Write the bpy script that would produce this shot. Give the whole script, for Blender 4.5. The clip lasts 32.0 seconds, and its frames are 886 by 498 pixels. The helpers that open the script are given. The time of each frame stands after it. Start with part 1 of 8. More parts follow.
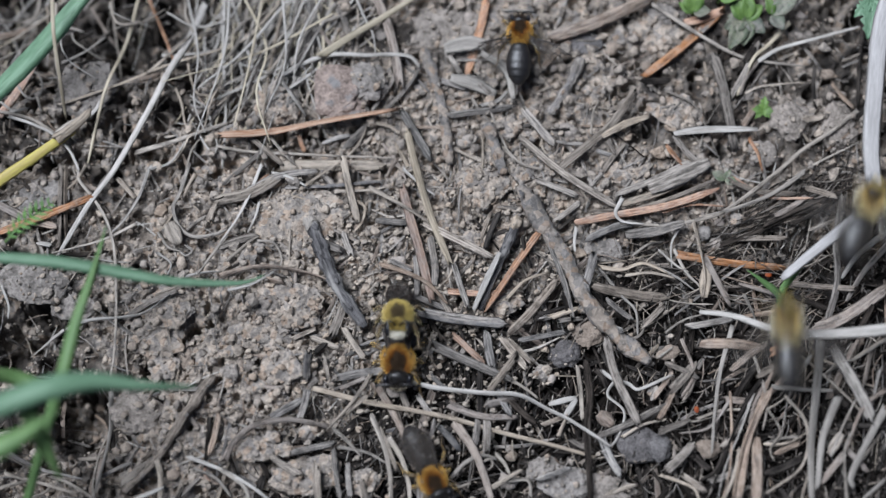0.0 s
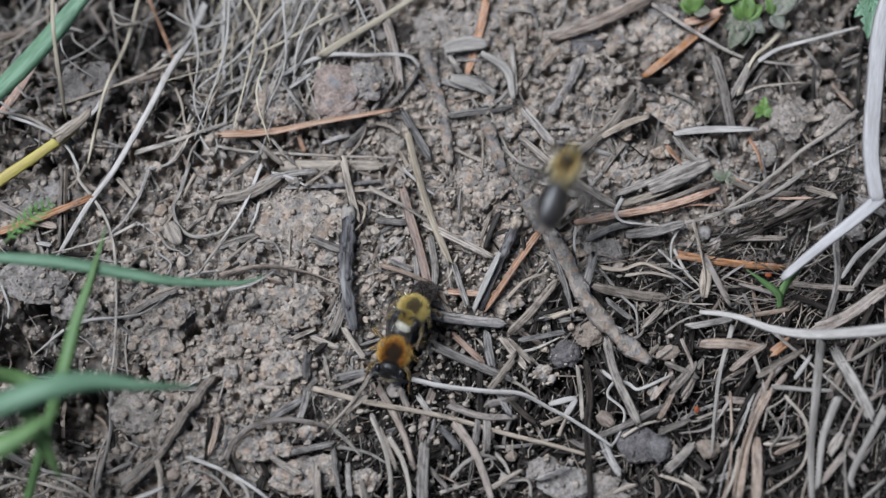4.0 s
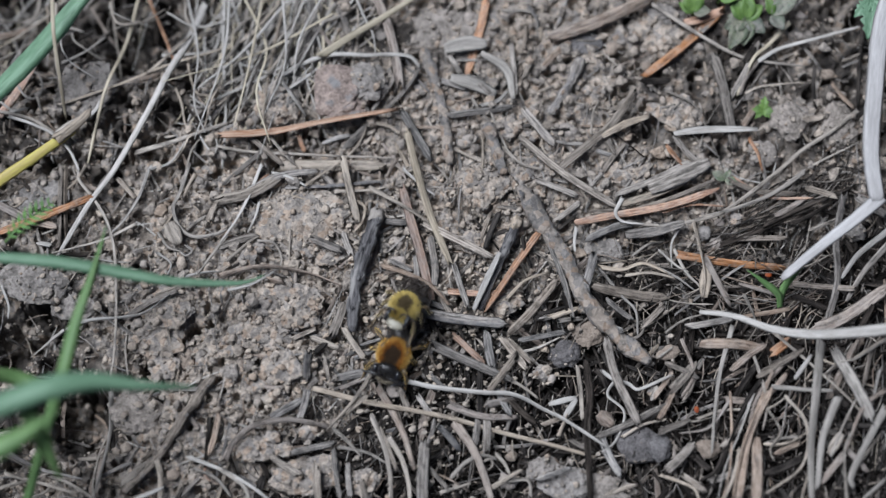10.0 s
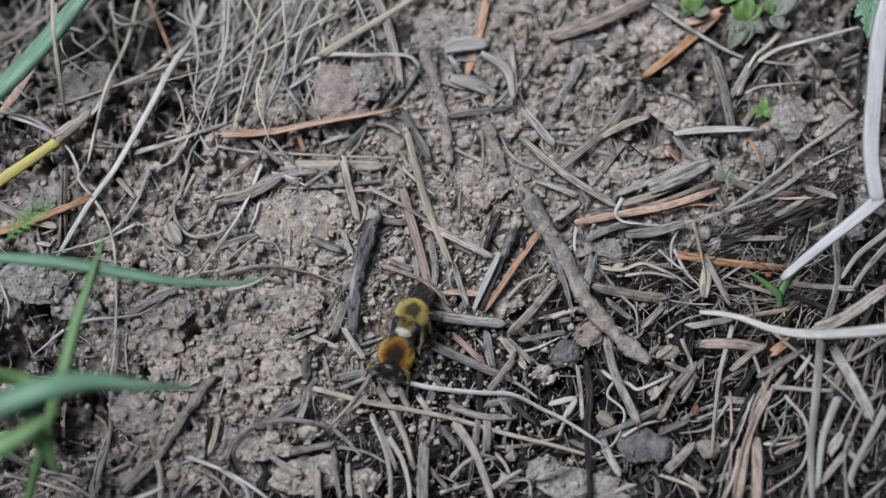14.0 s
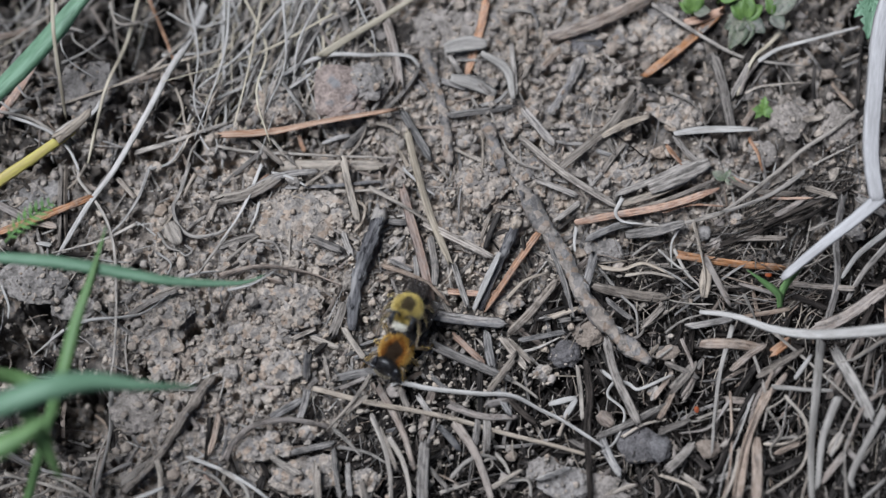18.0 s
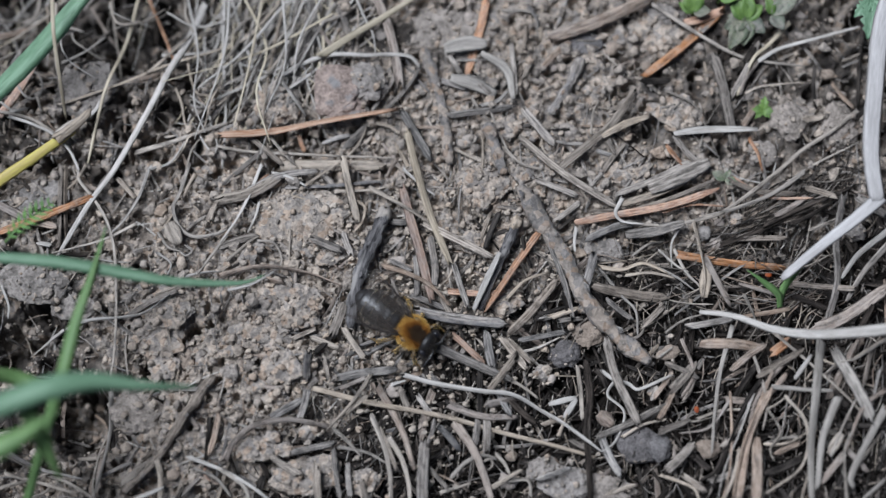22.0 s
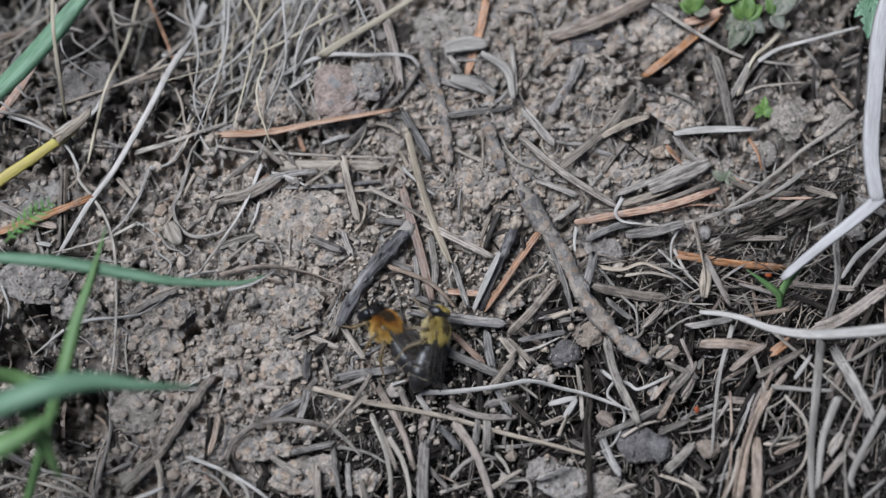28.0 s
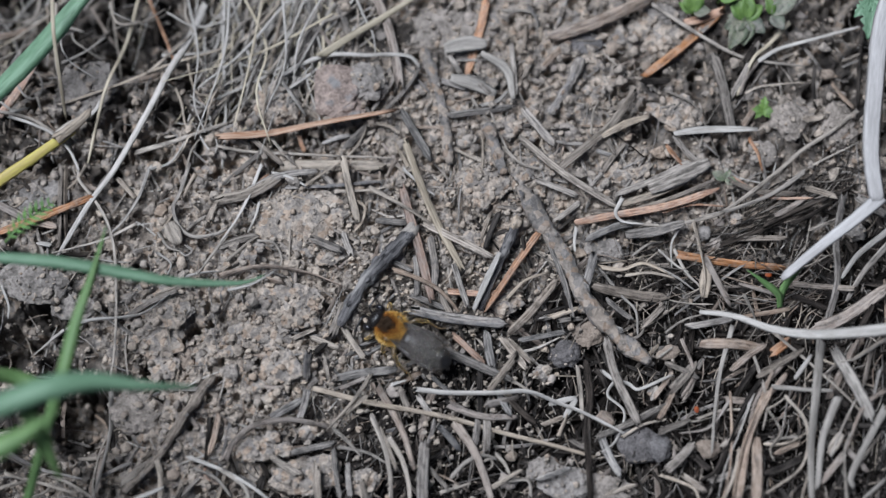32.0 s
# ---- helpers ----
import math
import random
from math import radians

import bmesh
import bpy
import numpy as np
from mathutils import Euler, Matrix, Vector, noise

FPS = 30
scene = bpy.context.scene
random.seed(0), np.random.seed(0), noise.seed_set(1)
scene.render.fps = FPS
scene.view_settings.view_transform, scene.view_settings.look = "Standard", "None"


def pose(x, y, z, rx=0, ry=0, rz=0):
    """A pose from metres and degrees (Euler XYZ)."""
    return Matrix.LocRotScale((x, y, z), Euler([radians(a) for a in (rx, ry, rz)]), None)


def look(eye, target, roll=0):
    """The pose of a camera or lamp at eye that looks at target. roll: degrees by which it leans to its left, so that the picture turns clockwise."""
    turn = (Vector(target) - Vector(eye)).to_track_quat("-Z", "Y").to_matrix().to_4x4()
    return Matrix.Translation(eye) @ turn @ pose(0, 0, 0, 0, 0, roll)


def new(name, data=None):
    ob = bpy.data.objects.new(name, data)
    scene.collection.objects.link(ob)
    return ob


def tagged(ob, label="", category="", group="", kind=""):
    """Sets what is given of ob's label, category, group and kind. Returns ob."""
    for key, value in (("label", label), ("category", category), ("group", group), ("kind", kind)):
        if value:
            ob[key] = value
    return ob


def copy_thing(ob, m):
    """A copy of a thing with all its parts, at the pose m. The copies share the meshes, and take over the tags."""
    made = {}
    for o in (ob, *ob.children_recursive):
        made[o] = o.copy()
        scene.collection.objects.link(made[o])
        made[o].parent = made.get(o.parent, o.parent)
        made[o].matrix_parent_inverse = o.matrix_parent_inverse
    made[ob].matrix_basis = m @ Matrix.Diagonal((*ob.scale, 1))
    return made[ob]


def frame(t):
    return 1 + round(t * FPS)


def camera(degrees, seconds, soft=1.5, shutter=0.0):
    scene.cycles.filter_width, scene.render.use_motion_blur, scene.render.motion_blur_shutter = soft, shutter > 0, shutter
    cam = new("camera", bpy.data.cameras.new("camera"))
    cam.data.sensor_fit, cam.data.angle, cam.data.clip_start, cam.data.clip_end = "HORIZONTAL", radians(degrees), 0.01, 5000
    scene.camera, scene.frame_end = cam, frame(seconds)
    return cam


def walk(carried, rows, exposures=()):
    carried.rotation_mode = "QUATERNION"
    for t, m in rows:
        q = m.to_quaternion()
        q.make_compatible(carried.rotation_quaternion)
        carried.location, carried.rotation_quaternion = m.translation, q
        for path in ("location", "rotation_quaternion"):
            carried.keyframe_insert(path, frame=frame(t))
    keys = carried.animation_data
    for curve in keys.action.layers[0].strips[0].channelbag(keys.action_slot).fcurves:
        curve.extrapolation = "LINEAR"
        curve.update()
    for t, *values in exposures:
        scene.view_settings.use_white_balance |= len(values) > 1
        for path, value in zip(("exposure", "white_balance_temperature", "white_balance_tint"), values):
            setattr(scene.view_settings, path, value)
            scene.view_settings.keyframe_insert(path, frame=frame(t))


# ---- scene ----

# A patch of bare soil and plant litter, 14 cm wide, seen from straight above; plan in millimetres.
MM = 0.001
EYE = 0.3032
cam = camera(26, 32.0, soft=1.42, shutter=0.5)
cam.data.dof.use_dof = True
cam.data.dof.focus_distance = EYE - 0.0023
cam.data.dof.aperture_fstop = 5.3
TILT = 12.0
STAND = pose(0, -EYE * math.sin(radians(TILT)), EYE * math.cos(radians(TILT)), TILT)
walk(cam, [(0, STAND), (32.0, STAND)], [(0, 0.83, 5615, 9.8), (4.0, 0.77, 5615, 9.8), (32.0, 0.76, 5615, 9.8)])

# Overcast daylight, a little brighter from the upper left of the plan.
SUN_AZ, SUN_EL = 58.0, 62.0
world = bpy.data.worlds.new("world")
scene.world = world
world.use_nodes = True
wn, wl = world.node_tree.nodes, world.node_tree.links
sky = wn.new("ShaderNodeTexSky")
sky.sky_type, sky.sun_disc = "NISHITA", False
sky.sun_elevation, sky.sun_rotation = radians(SUN_EL), radians(-SUN_AZ)
sky.dust_density, sky.ozone_density = 4.0, 0.6
wl.new(sky.outputs[0], wn["Background"].inputs[0])
wn["Background"].inputs[1].default_value = 0.018
lamp = bpy.data.lights.new("sun", "SUN")
lamp.energy, lamp.angle, lamp.color = 3.5, radians(38), (1.0, 0.98, 0.95)
sun = new("sun", lamp)
sx, sy = -math.sin(radians(SUN_AZ)), math.cos(radians(SUN_AZ))
ce, se = math.cos(radians(SUN_EL)), math.sin(radians(SUN_EL))
sun.matrix_world = look((sx * ce, sy * ce, se), (0, 0, 0))


# ---- materials ----
TONE = 0.6


def material(name, light, dark, stretch=(1, 1, 1), scale=900, rough=0.85, bump=0.3, vary=0.25, fine=4000, mottle=None, sheen=0.0, spec=0.3, fibre=0.0, grooves=0.0, dusty=True):
    """Two colours in noise at two scales, varied from thing to thing, with relief; fibre adds fine lines along a long thing."""
    light, dark = tuple(TONE * c for c in light), tuple(TONE * c for c in dark)
    m = bpy.data.materials.new(name)
    m.use_nodes = True
    n, l = m.node_tree.nodes, m.node_tree.links
    bsdf = n["Principled BSDF"]
    tc, mp = n.new("ShaderNodeTexCoord"), n.new("ShaderNodeMapping")
    mp.inputs["Scale"].default_value = stretch
    if fibre:
        way = n.new("ShaderNodeAttribute")
        way.attribute_name = "grain"
        l.new(way.outputs["Vector"], mp.inputs["Vector"])
    else:
        l.new(tc.outputs["Object"], mp.inputs["Vector"])
    info = n.new("ShaderNodeObjectInfo")
    off = n.new("ShaderNodeVectorMath")
    off.operation = "ADD"
    l.new(mp.outputs[0], off.inputs[0])
    l.new(info.outputs["Random"], off.inputs[1])
    a, b = n.new("ShaderNodeTexNoise"), n.new("ShaderNodeTexNoise")
    a.inputs["Scale"].default_value, b.inputs["Scale"].default_value = scale, fine
    a.inputs["Detail"].default_value = b.inputs["Detail"].default_value = 5
    a.inputs["Roughness"].default_value, b.inputs["Roughness"].default_value = 0.65, 0.6
    for t in (a, b):
        l.new(off.outputs[0], t.inputs["Vector"])
    add = n.new("ShaderNodeMath")
    add.operation = "MULTIPLY_ADD"
    l.new(b.outputs["Fac"], add.inputs[0])
    add.inputs[1].default_value = 0.7
    l.new(a.outputs["Fac"], add.inputs[2])
    if fibre:
        thin, lines, sum_up = n.new("ShaderNodeMapping"), n.new("ShaderNodeTexNoise"), n.new("ShaderNodeMath")
        thin.inputs["Scale"].default_value = (0.03, 1, 0.4)
        lines.inputs["Scale"].default_value, lines.inputs["Detail"].default_value = 5200, 3
        l.new(way.outputs["Vector"], thin.inputs["Vector"])
        l.new(thin.outputs[0], lines.inputs["Vector"])
        even = n.new("ShaderNodeMath")
        even.operation = "SUBTRACT"
        l.new(lines.outputs["Fac"], even.inputs[0])
        even.inputs[1].default_value = 0.5
        sum_up.operation = "MULTIPLY_ADD"
        l.new(even.outputs[0], sum_up.inputs[0])
        sum_up.inputs[1].default_value = fibre
        l.new(add.outputs[0], sum_up.inputs[2])
        add = sum_up
        if grooves:
            # dark furrows between the ribs
            rib, wave, cut = n.new("ShaderNodeAttribute"), n.new("ShaderNodeMath"), n.new("ShaderNodeMath")
            rib.attribute_name = "rib"
            turn = n.new("ShaderNodeMath")
            turn.operation, turn.inputs[1].default_value = "MULTIPLY", 3 * math.pi
            l.new(rib.outputs["Fac"], turn.inputs[0])
            wave.operation = "COSINE"
            l.new(turn.outputs[0], wave.inputs[0])
            cut.operation, cut.inputs[1].default_value = "MULTIPLY_ADD", grooves
            l.new(wave.outputs[0], cut.inputs[0])
            l.new(add.outputs[0], cut.inputs[2])
            add = cut
    ramp = n.new("ShaderNodeValToRGB")
    ramp.color_ramp.elements[0].position, ramp.color_ramp.elements[1].position = 0.70, 1.0
    ramp.color_ramp.elements[0].color, ramp.color_ramp.elements[1].color = (*dark, 1), (*light, 1)
    l.new(add.outputs[0], ramp.inputs[0])
    col = ramp.outputs[0]
    if mottle:
        c = n.new("ShaderNodeTexNoise")
        c.inputs["Scale"].default_value = mottle[1]
        c.inputs["Detail"].default_value = 3
        l.new(off.outputs[0], c.inputs["Vector"])
        r2 = n.new("ShaderNodeValToRGB")
        r2.color_ramp.elements[0].position, r2.color_ramp.elements[1].position = mottle[2], mottle[2] + 0.12
        l.new(c.outputs["Fac"], r2.inputs[0])
        mx = n.new("ShaderNodeMixRGB")
        l.new(r2.outputs[0], mx.inputs[0])
        l.new(col, mx.inputs[1])
        mx.inputs[2].default_value = (*(TONE * c for c in mottle[0]), 1)
        col = mx.outputs[0]
    if fibre and vary > 0.125:
        for e in ramp.color_ramp.elements:
            e.color = (*(1.06 * c for c in e.color[:3]), 1)
        # dark stains of rot, drawn out along the grain
        c, r4, mx, drawn = n.new("ShaderNodeTexNoise"), n.new("ShaderNodeValToRGB"), n.new("ShaderNodeMixRGB"), n.new("ShaderNodeMapping")
        drawn.inputs["Scale"].default_value, drawn.inputs["Location"].default_value = (0.22, 1, 1), (0.31, 0.17, 0.05)
        c.inputs["Scale"].default_value, c.inputs["Detail"].default_value, c.inputs["Roughness"].default_value = 1500, 7, 0.7
        l.new(way.outputs["Vector"], drawn.inputs["Vector"])
        l.new(drawn.outputs[0], c.inputs["Vector"])
        r4.color_ramp.elements[0].position, r4.color_ramp.elements[1].position = 0.495, 0.61
        r4.color_ramp.elements[1].color = (0.76, 0.76, 0.76, 1)
        l.new(c.outputs["Fac"], r4.inputs[0])
        l.new(r4.outputs[0], mx.inputs[0])
        l.new(col, mx.inputs[1])
        mx.inputs[2].default_value = (*(0.3 * c for c in dark), 1)
        col = mx.outputs[0]
    if dusty and fibre and vary > 0.125:
        # soil dust clinging in patches
        c, r3, mx = n.new("ShaderNodeTexNoise"), n.new("ShaderNodeValToRGB"), n.new("ShaderNodeMixRGB")
        c.inputs["Scale"].default_value, c.inputs["Detail"].default_value, c.inputs["Roughness"].default_value = 650, 6, 0.75
        l.new(way.outputs["Vector"], c.inputs["Vector"])
        r3.color_ramp.elements[0].position, r3.color_ramp.elements[1].position = 0.46, 0.66
        r3.color_ramp.elements[1].color = (0.5, 0.5, 0.5, 1)
        l.new(c.outputs["Fac"], r3.inputs[0])
        l.new(r3.outputs[0], mx.inputs[0])
        l.new(col, mx.inputs[1])
        mx.inputs[2].default_value = (*(TONE * c for c in (0.45, 0.395, 0.34)), 1)
        col = mx.outputs[0]
    hsv = n.new("ShaderNodeHueSaturation")
    rng = n.new("ShaderNodeMapRange")
    rng.inputs["To Min"].default_value, rng.inputs["To Max"].default_value = 1 - vary, 1 + vary
    l.new(info.outputs["Random"], rng.inputs["Value"])
    l.new(rng.outputs[0], hsv.inputs["Value"])
    if vary > 0.14:
        # some pieces browner, some greyer
        many, tone = n.new("ShaderNodeMath"), n.new("ShaderNodeMapRange")
        many.operation = "PINGPONG"
        many.inputs[1].default_value = 0.13
        l.new(info.outputs["Random"], many.inputs[0])
        tone.inputs["From Max"].default_value = 0.13
        tone.inputs["To Min"].default_value, tone.inputs["To Max"].default_value = 0.7, 1.2
        l.new(many.outputs[0], tone.inputs["Value"])
        l.new(tone.outputs[0], hsv.inputs["Saturation"])
    l.new(col, hsv.inputs["Color"])
    l.new(hsv.outputs[0], bsdf.inputs["Base Color"])
    bsdf.inputs["Roughness"].default_value = rough
    bsdf.inputs["Specular IOR Level"].default_value = spec
    bsdf.inputs["Sheen Weight"].default_value = sheen
    if bump:
        bp = n.new("ShaderNodeBump")
        bp.inputs["Strength"].default_value, bp.inputs["Distance"].default_value = bump, 0.0006
        l.new(add.outputs[0], bp.inputs["Height"])
        l.new(bp.outputs[0], bsdf.inputs["Normal"])
    return m


def soil_material(name, light, dark, vary_island=False, single=0.5):
    """Dry loam: pale and darker crumbs, single ochre and white grains, a crusted relief."""
    m = material(name, light, dark, scale=420, fine=2100, bump=1.0, vary=0.0, rough=0.95, spec=0.15)
    n, l = m.node_tree.nodes, m.node_tree.links
    patches = next(x for x in n if x.type == "VALTORGB").color_ramp.elements
    patches[0].position, patches[1].position = 0.745, 0.955
    hsv = next(x for x in n if x.type == "HUE_SAT")
    src = hsv.inputs["Color"].links[0].from_socket
    tc = next(x for x in n if x.type == "TEX_COORD")
    vo = n.new("ShaderNodeTexVoronoi")
    vo.inputs["Scale"].default_value = 900
    l.new(tc.outputs["Object"], vo.inputs["Vector"])
    rp = n.new("ShaderNodeValToRGB")
    rp.color_ramp.interpolation = "CONSTANT"
    e = rp.color_ramp.elements
    e[0].position, e[0].color = 0.0, (0.28, 0.20, 0.14, 1)
    e[1].position, e[1].color = 0.10, (0.175, 0.172, 0.172, 1)
    for p, c in ((0.3, (0.22, 0.215, 0.213)), (0.5, (0.60, 0.505, 0.415)), (0.75, (0.36, 0.32, 0.28)), (0.95, (0.66, 0.58, 0.50))):
        x = e.new(p)
        x.color = (*(TONE * v for v in c), 1)
    sep = n.new("ShaderNodeSeparateColor")
    l.new(vo.outputs["Color"], sep.inputs[0])
    val = sep.outputs[0]
    if vary_island:
        geo = n.new("ShaderNodeNewGeometry")
        val = geo.outputs["Random Per Island"]
    l.new(val, rp.inputs[0])
    mx = n.new("ShaderNodeMixRGB")
    mx.inputs[0].default_value = single if vary_island else 0.45
    l.new(src, mx.inputs[1])
    l.new(rp.outputs[0], mx.inputs[2])
    out = mx.outputs[0]
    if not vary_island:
        # near-black tint under litter and in hollows: humus, plus painted shade of the gaps
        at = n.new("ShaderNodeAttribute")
        at.attribute_name = "humus_and_gap_shade"
        dark_tint = n.new("ShaderNodeMixRGB")
        l.new(at.outputs["Fac"], dark_tint.inputs[0])
        l.new(out, dark_tint.inputs[1])
        dark_tint.inputs[2].default_value = (0.017, 0.0145, 0.013, 1)
        out = dark_tint.outputs[0]
    l.new(out, hsv.inputs["Color"])
    return m


LONG = (0.12, 1, 1)
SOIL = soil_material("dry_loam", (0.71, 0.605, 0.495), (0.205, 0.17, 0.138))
CRUMB = soil_material("loam_crumbs", (0.65, 0.553, 0.451), (0.26, 0.217, 0.174), True, 0.36)
DUG = soil_material("fresh_dug_loam", (0.80, 0.685, 0.555), (0.40, 0.34, 0.275), True, 0.3)
MOULD = soil_material("mould_crumbs", (0.33, 0.275, 0.225), (0.06, 0.05, 0.043), True, 0.2)
CLODS = {
    "p": soil_material("pale_loam", (0.68, 0.583, 0.482), (0.25, 0.21, 0.173)),
    "g": material("grey_loam", (0.46, 0.41, 0.365), (0.20, 0.178, 0.156), scale=500, fine=2600, bump=0.8, rough=0.95, vary=0.15),
    "o": material("ochre_stone", (0.47, 0.385, 0.31), (0.27, 0.215, 0.17), scale=700, bump=0.8, rough=0.9, vary=0.12),
    "w": material("pale_quartz", (0.55, 0.48, 0.42), (0.36, 0.31, 0.27), scale=600, bump=0.4, rough=0.7, vary=0.1),
    "d": material("dark_stone", (0.25, 0.23, 0.225), (0.09, 0.083, 0.08), scale=500, bump=0.8, rough=0.9, vary=0.15),
    "k": material("pinkish_bark", (0.60, 0.455, 0.37), (0.25, 0.185, 0.155), scale=650, fine=2800, bump=0.9, rough=0.9, mottle=((0.34, 0.32, 0.31), 420, 0.55)),
    "c": material("orange_speck", (0.36, 0.10, 0.035), (0.22, 0.06, 0.03), scale=900, bump=0.1, rough=0.6),
}
DRY = {
    "g": material("weathered_grey", (0.42, 0.382, 0.343), (0.145, 0.132, 0.122), LONG, 2200, fine=5000, vary=0.38, bump=0.6, mottle=((0.155, 0.15, 0.152), 240, 0.58), fibre=0.45, grooves=0.070),
    "n": material("umber_litter", (0.34, 0.29, 0.24), (0.12, 0.098, 0.08), LONG, 2000, fine=5000, vary=0.3, bump=0.5, mottle=((0.14, 0.125, 0.115), 250, 0.58), fibre=0.45, grooves=0.077),
    "m": material("greyish_tan", (0.50, 0.44, 0.375), (0.20, 0.168, 0.138), LONG, 2000, fine=5000, vary=0.25, bump=0.5, mottle=((0.24, 0.21, 0.185), 250, 0.6), fibre=0.45, grooves=0.077),
    "f": material("faded_straw", (0.44, 0.405, 0.36), (0.25, 0.228, 0.20), LONG, 1300, fine=5000, vary=0.12, rough=0.65, bump=0.25, mottle=((0.33, 0.30, 0.27), 150, 0.6), fibre=0.35),
    "c": material("cream_straw", (0.66, 0.585, 0.44), (0.42, 0.36, 0.26), LONG, 1300, fine=5000, vary=0.08, rough=0.6, bump=0.2, fibre=0.4),
    "x": material("white_straw", (0.58, 0.558, 0.545), (0.42, 0.402, 0.39), LONG, 900, fine=4000, vary=0.05, rough=0.55, bump=0.12, mottle=((0.60, 0.57, 0.54), 90, 0.62), fibre=0.25),
    "s": material("pale_grey_stem", (0.43, 0.39, 0.34), (0.20, 0.178, 0.153), LONG, 1500, fine=5000, vary=0.2, bump=0.3, mottle=((0.30, 0.26, 0.22), 200, 0.62), fibre=0.45, grooves=0.028),
    "r": material("rust_needle", (0.58, 0.35, 0.215), (0.32, 0.15, 0.075), LONG, 1800, fine=5000, vary=0.26, rough=0.65, bump=0.4, mottle=((0.40, 0.30, 0.24), 150, 0.64), fibre=0.45, grooves=0.063),
    "b": material("brown_needle", (0.43, 0.34, 0.27), (0.20, 0.148, 0.112), LONG, 1900, fine=5000, vary=0.2, rough=0.7, bump=0.4, mottle=((0.34, 0.29, 0.25), 220, 0.55), fibre=0.45, grooves=0.077),
    "t": material("tan_straw", (0.53, 0.455, 0.37), (0.29, 0.245, 0.195), LONG, 1500, fine=5000, vary=0.18, rough=0.65, bump=0.3, mottle=((0.36, 0.31, 0.26), 180, 0.62), fibre=0.45, grooves=0.042),
    "w": material("bleached_straw", (0.60, 0.565, 0.52), (0.36, 0.335, 0.30), LONG, 1200, fine=5000, vary=0.1, rough=0.6, bump=0.2, mottle=((0.50, 0.46, 0.42), 120, 0.66), fibre=0.45),
    # d: dark pieces, and deep scraps whose colour carries the shade of the gaps
    "d": material("dark_litter_and_gap_shade", (0.085, 0.072, 0.062), (0.018, 0.0155, 0.014), LONG, 1600, fine=5000, vary=0.3, bump=0.6, mottle=((0.12, 0.11, 0.10), 520, 0.66), fibre=0.45, dusty=False, spec=0.08),
    "a": material("salmon_needle", (0.62, 0.44, 0.32), (0.42, 0.22, 0.12), LONG, 1600, fine=5000, vary=0.08, rough=0.6, bump=0.35, mottle=((0.55, 0.45, 0.36), 150, 0.55), fibre=0.45, grooves=0.06),
    "o": material("pale_tan_needle", (0.56, 0.475, 0.36), (0.34, 0.28, 0.20), LONG, 1600, fine=5000, vary=0.08, rough=0.6, bump=0.35, mottle=((0.42, 0.37, 0.31), 200, 0.6), fibre=0.45, grooves=0.05),
    "v": material("charcoal_bark", (0.20, 0.19, 0.19), (0.03, 0.028, 0.03), LONG, 1600, fine=5000, vary=0.1, bump=0.7, mottle=((0.40, 0.38, 0.36), 560, 0.57), fibre=0.45),
    "e": soil_material("earthy_bark", (0.38, 0.33, 0.285), (0.13, 0.112, 0.096)),
    "y": material("yellowing_blade", (0.66, 0.60, 0.12), (0.56, 0.45, 0.15), LONG, 500, vary=0.05, rough=0.55, bump=0.2, mottle=((0.5, 0.40, 0.26), 60, 0.5), fibre=0.35),
}
GREEN = {
    "b": material("bluish_grass", (0.205, 0.34, 0.215), (0.13, 0.24, 0.14), LONG, 1500, vary=0.08, rough=0.5, bump=0.2, fine=4000, fibre=0.35),
    "g": material("fresh_grass", (0.20, 0.33, 0.12), (0.12, 0.22, 0.075), LONG, 1500, vary=0.08, rough=0.5, bump=0.2, fine=4000, fibre=0.35),
    "f": material("frond_green", (0.15, 0.33, 0.06), (0.09, 0.22, 0.04), scale=900, vary=0.1, rough=0.5, bump=0.2, fibre=0.3),
    "l": material("seedling_green", (0.17, 0.28, 0.065), (0.10, 0.18, 0.045), scale=900, vary=0.12, rough=0.5, bump=0.2, fibre=0.35),
    "o": material("dull_olive_leaf", (0.16, 0.19, 0.12), (0.10, 0.12, 0.085), scale=900, vary=0.15, rough=0.6, bump=0.2, fibre=0.35),
}


# ---- building blocks ----
def mesh_of(name, verts, faces, mat, smooth=True, grain=None):
    """A mesh; grain holds, for each vertex, how far along and across its thing it lies."""
    me = bpy.data.meshes.new(name)
    me.from_pydata(verts, [], faces)
    me.materials.append(mat)
    along = np.array([tuple(g) for g in (grain or verts)], dtype=np.float32)
    at = me.attributes.new("grain", "FLOAT_VECTOR", "POINT")
    at.data.foreach_set("vector", np.ascontiguousarray(along[:, :3]).ravel())
    if grain:
        rib = me.attributes.new("rib", "FLOAT", "POINT")
        rib.data.foreach_set("value", np.ascontiguousarray(along[:, 3]))
    if smooth:
        me.shade_smooth()
    return me


def part(name, me, parent, label=""):
    """One mesh as a part of a thing, in the thing's space."""
    ob = new(name, me)
    ob.parent = parent
    return tagged(ob, label)


def spline(pts, steps):
    """A smooth line through points (Catmull-Rom)."""
    p = [Vector(q) for q in pts]
    if len(p) == 2:
        return [p[0].lerp(p[1], i / steps) for i in range(steps + 1)]
    p = [2 * p[0] - p[1]] + p + [2 * p[-1] - p[-2]]
    out = []
    for i in range(1, len(p) - 2):
        a, b, c, d = p[i - 1:i + 3]
        for k in range(steps):
            u = k / steps
            out.append(0.5 * ((2 * b) + (c - a) * u + (2 * a - 5 * b + 4 * c - d) * u * u + (3 * b - a - 3 * c + d) * u ** 3))
    return out + [p[-2]]


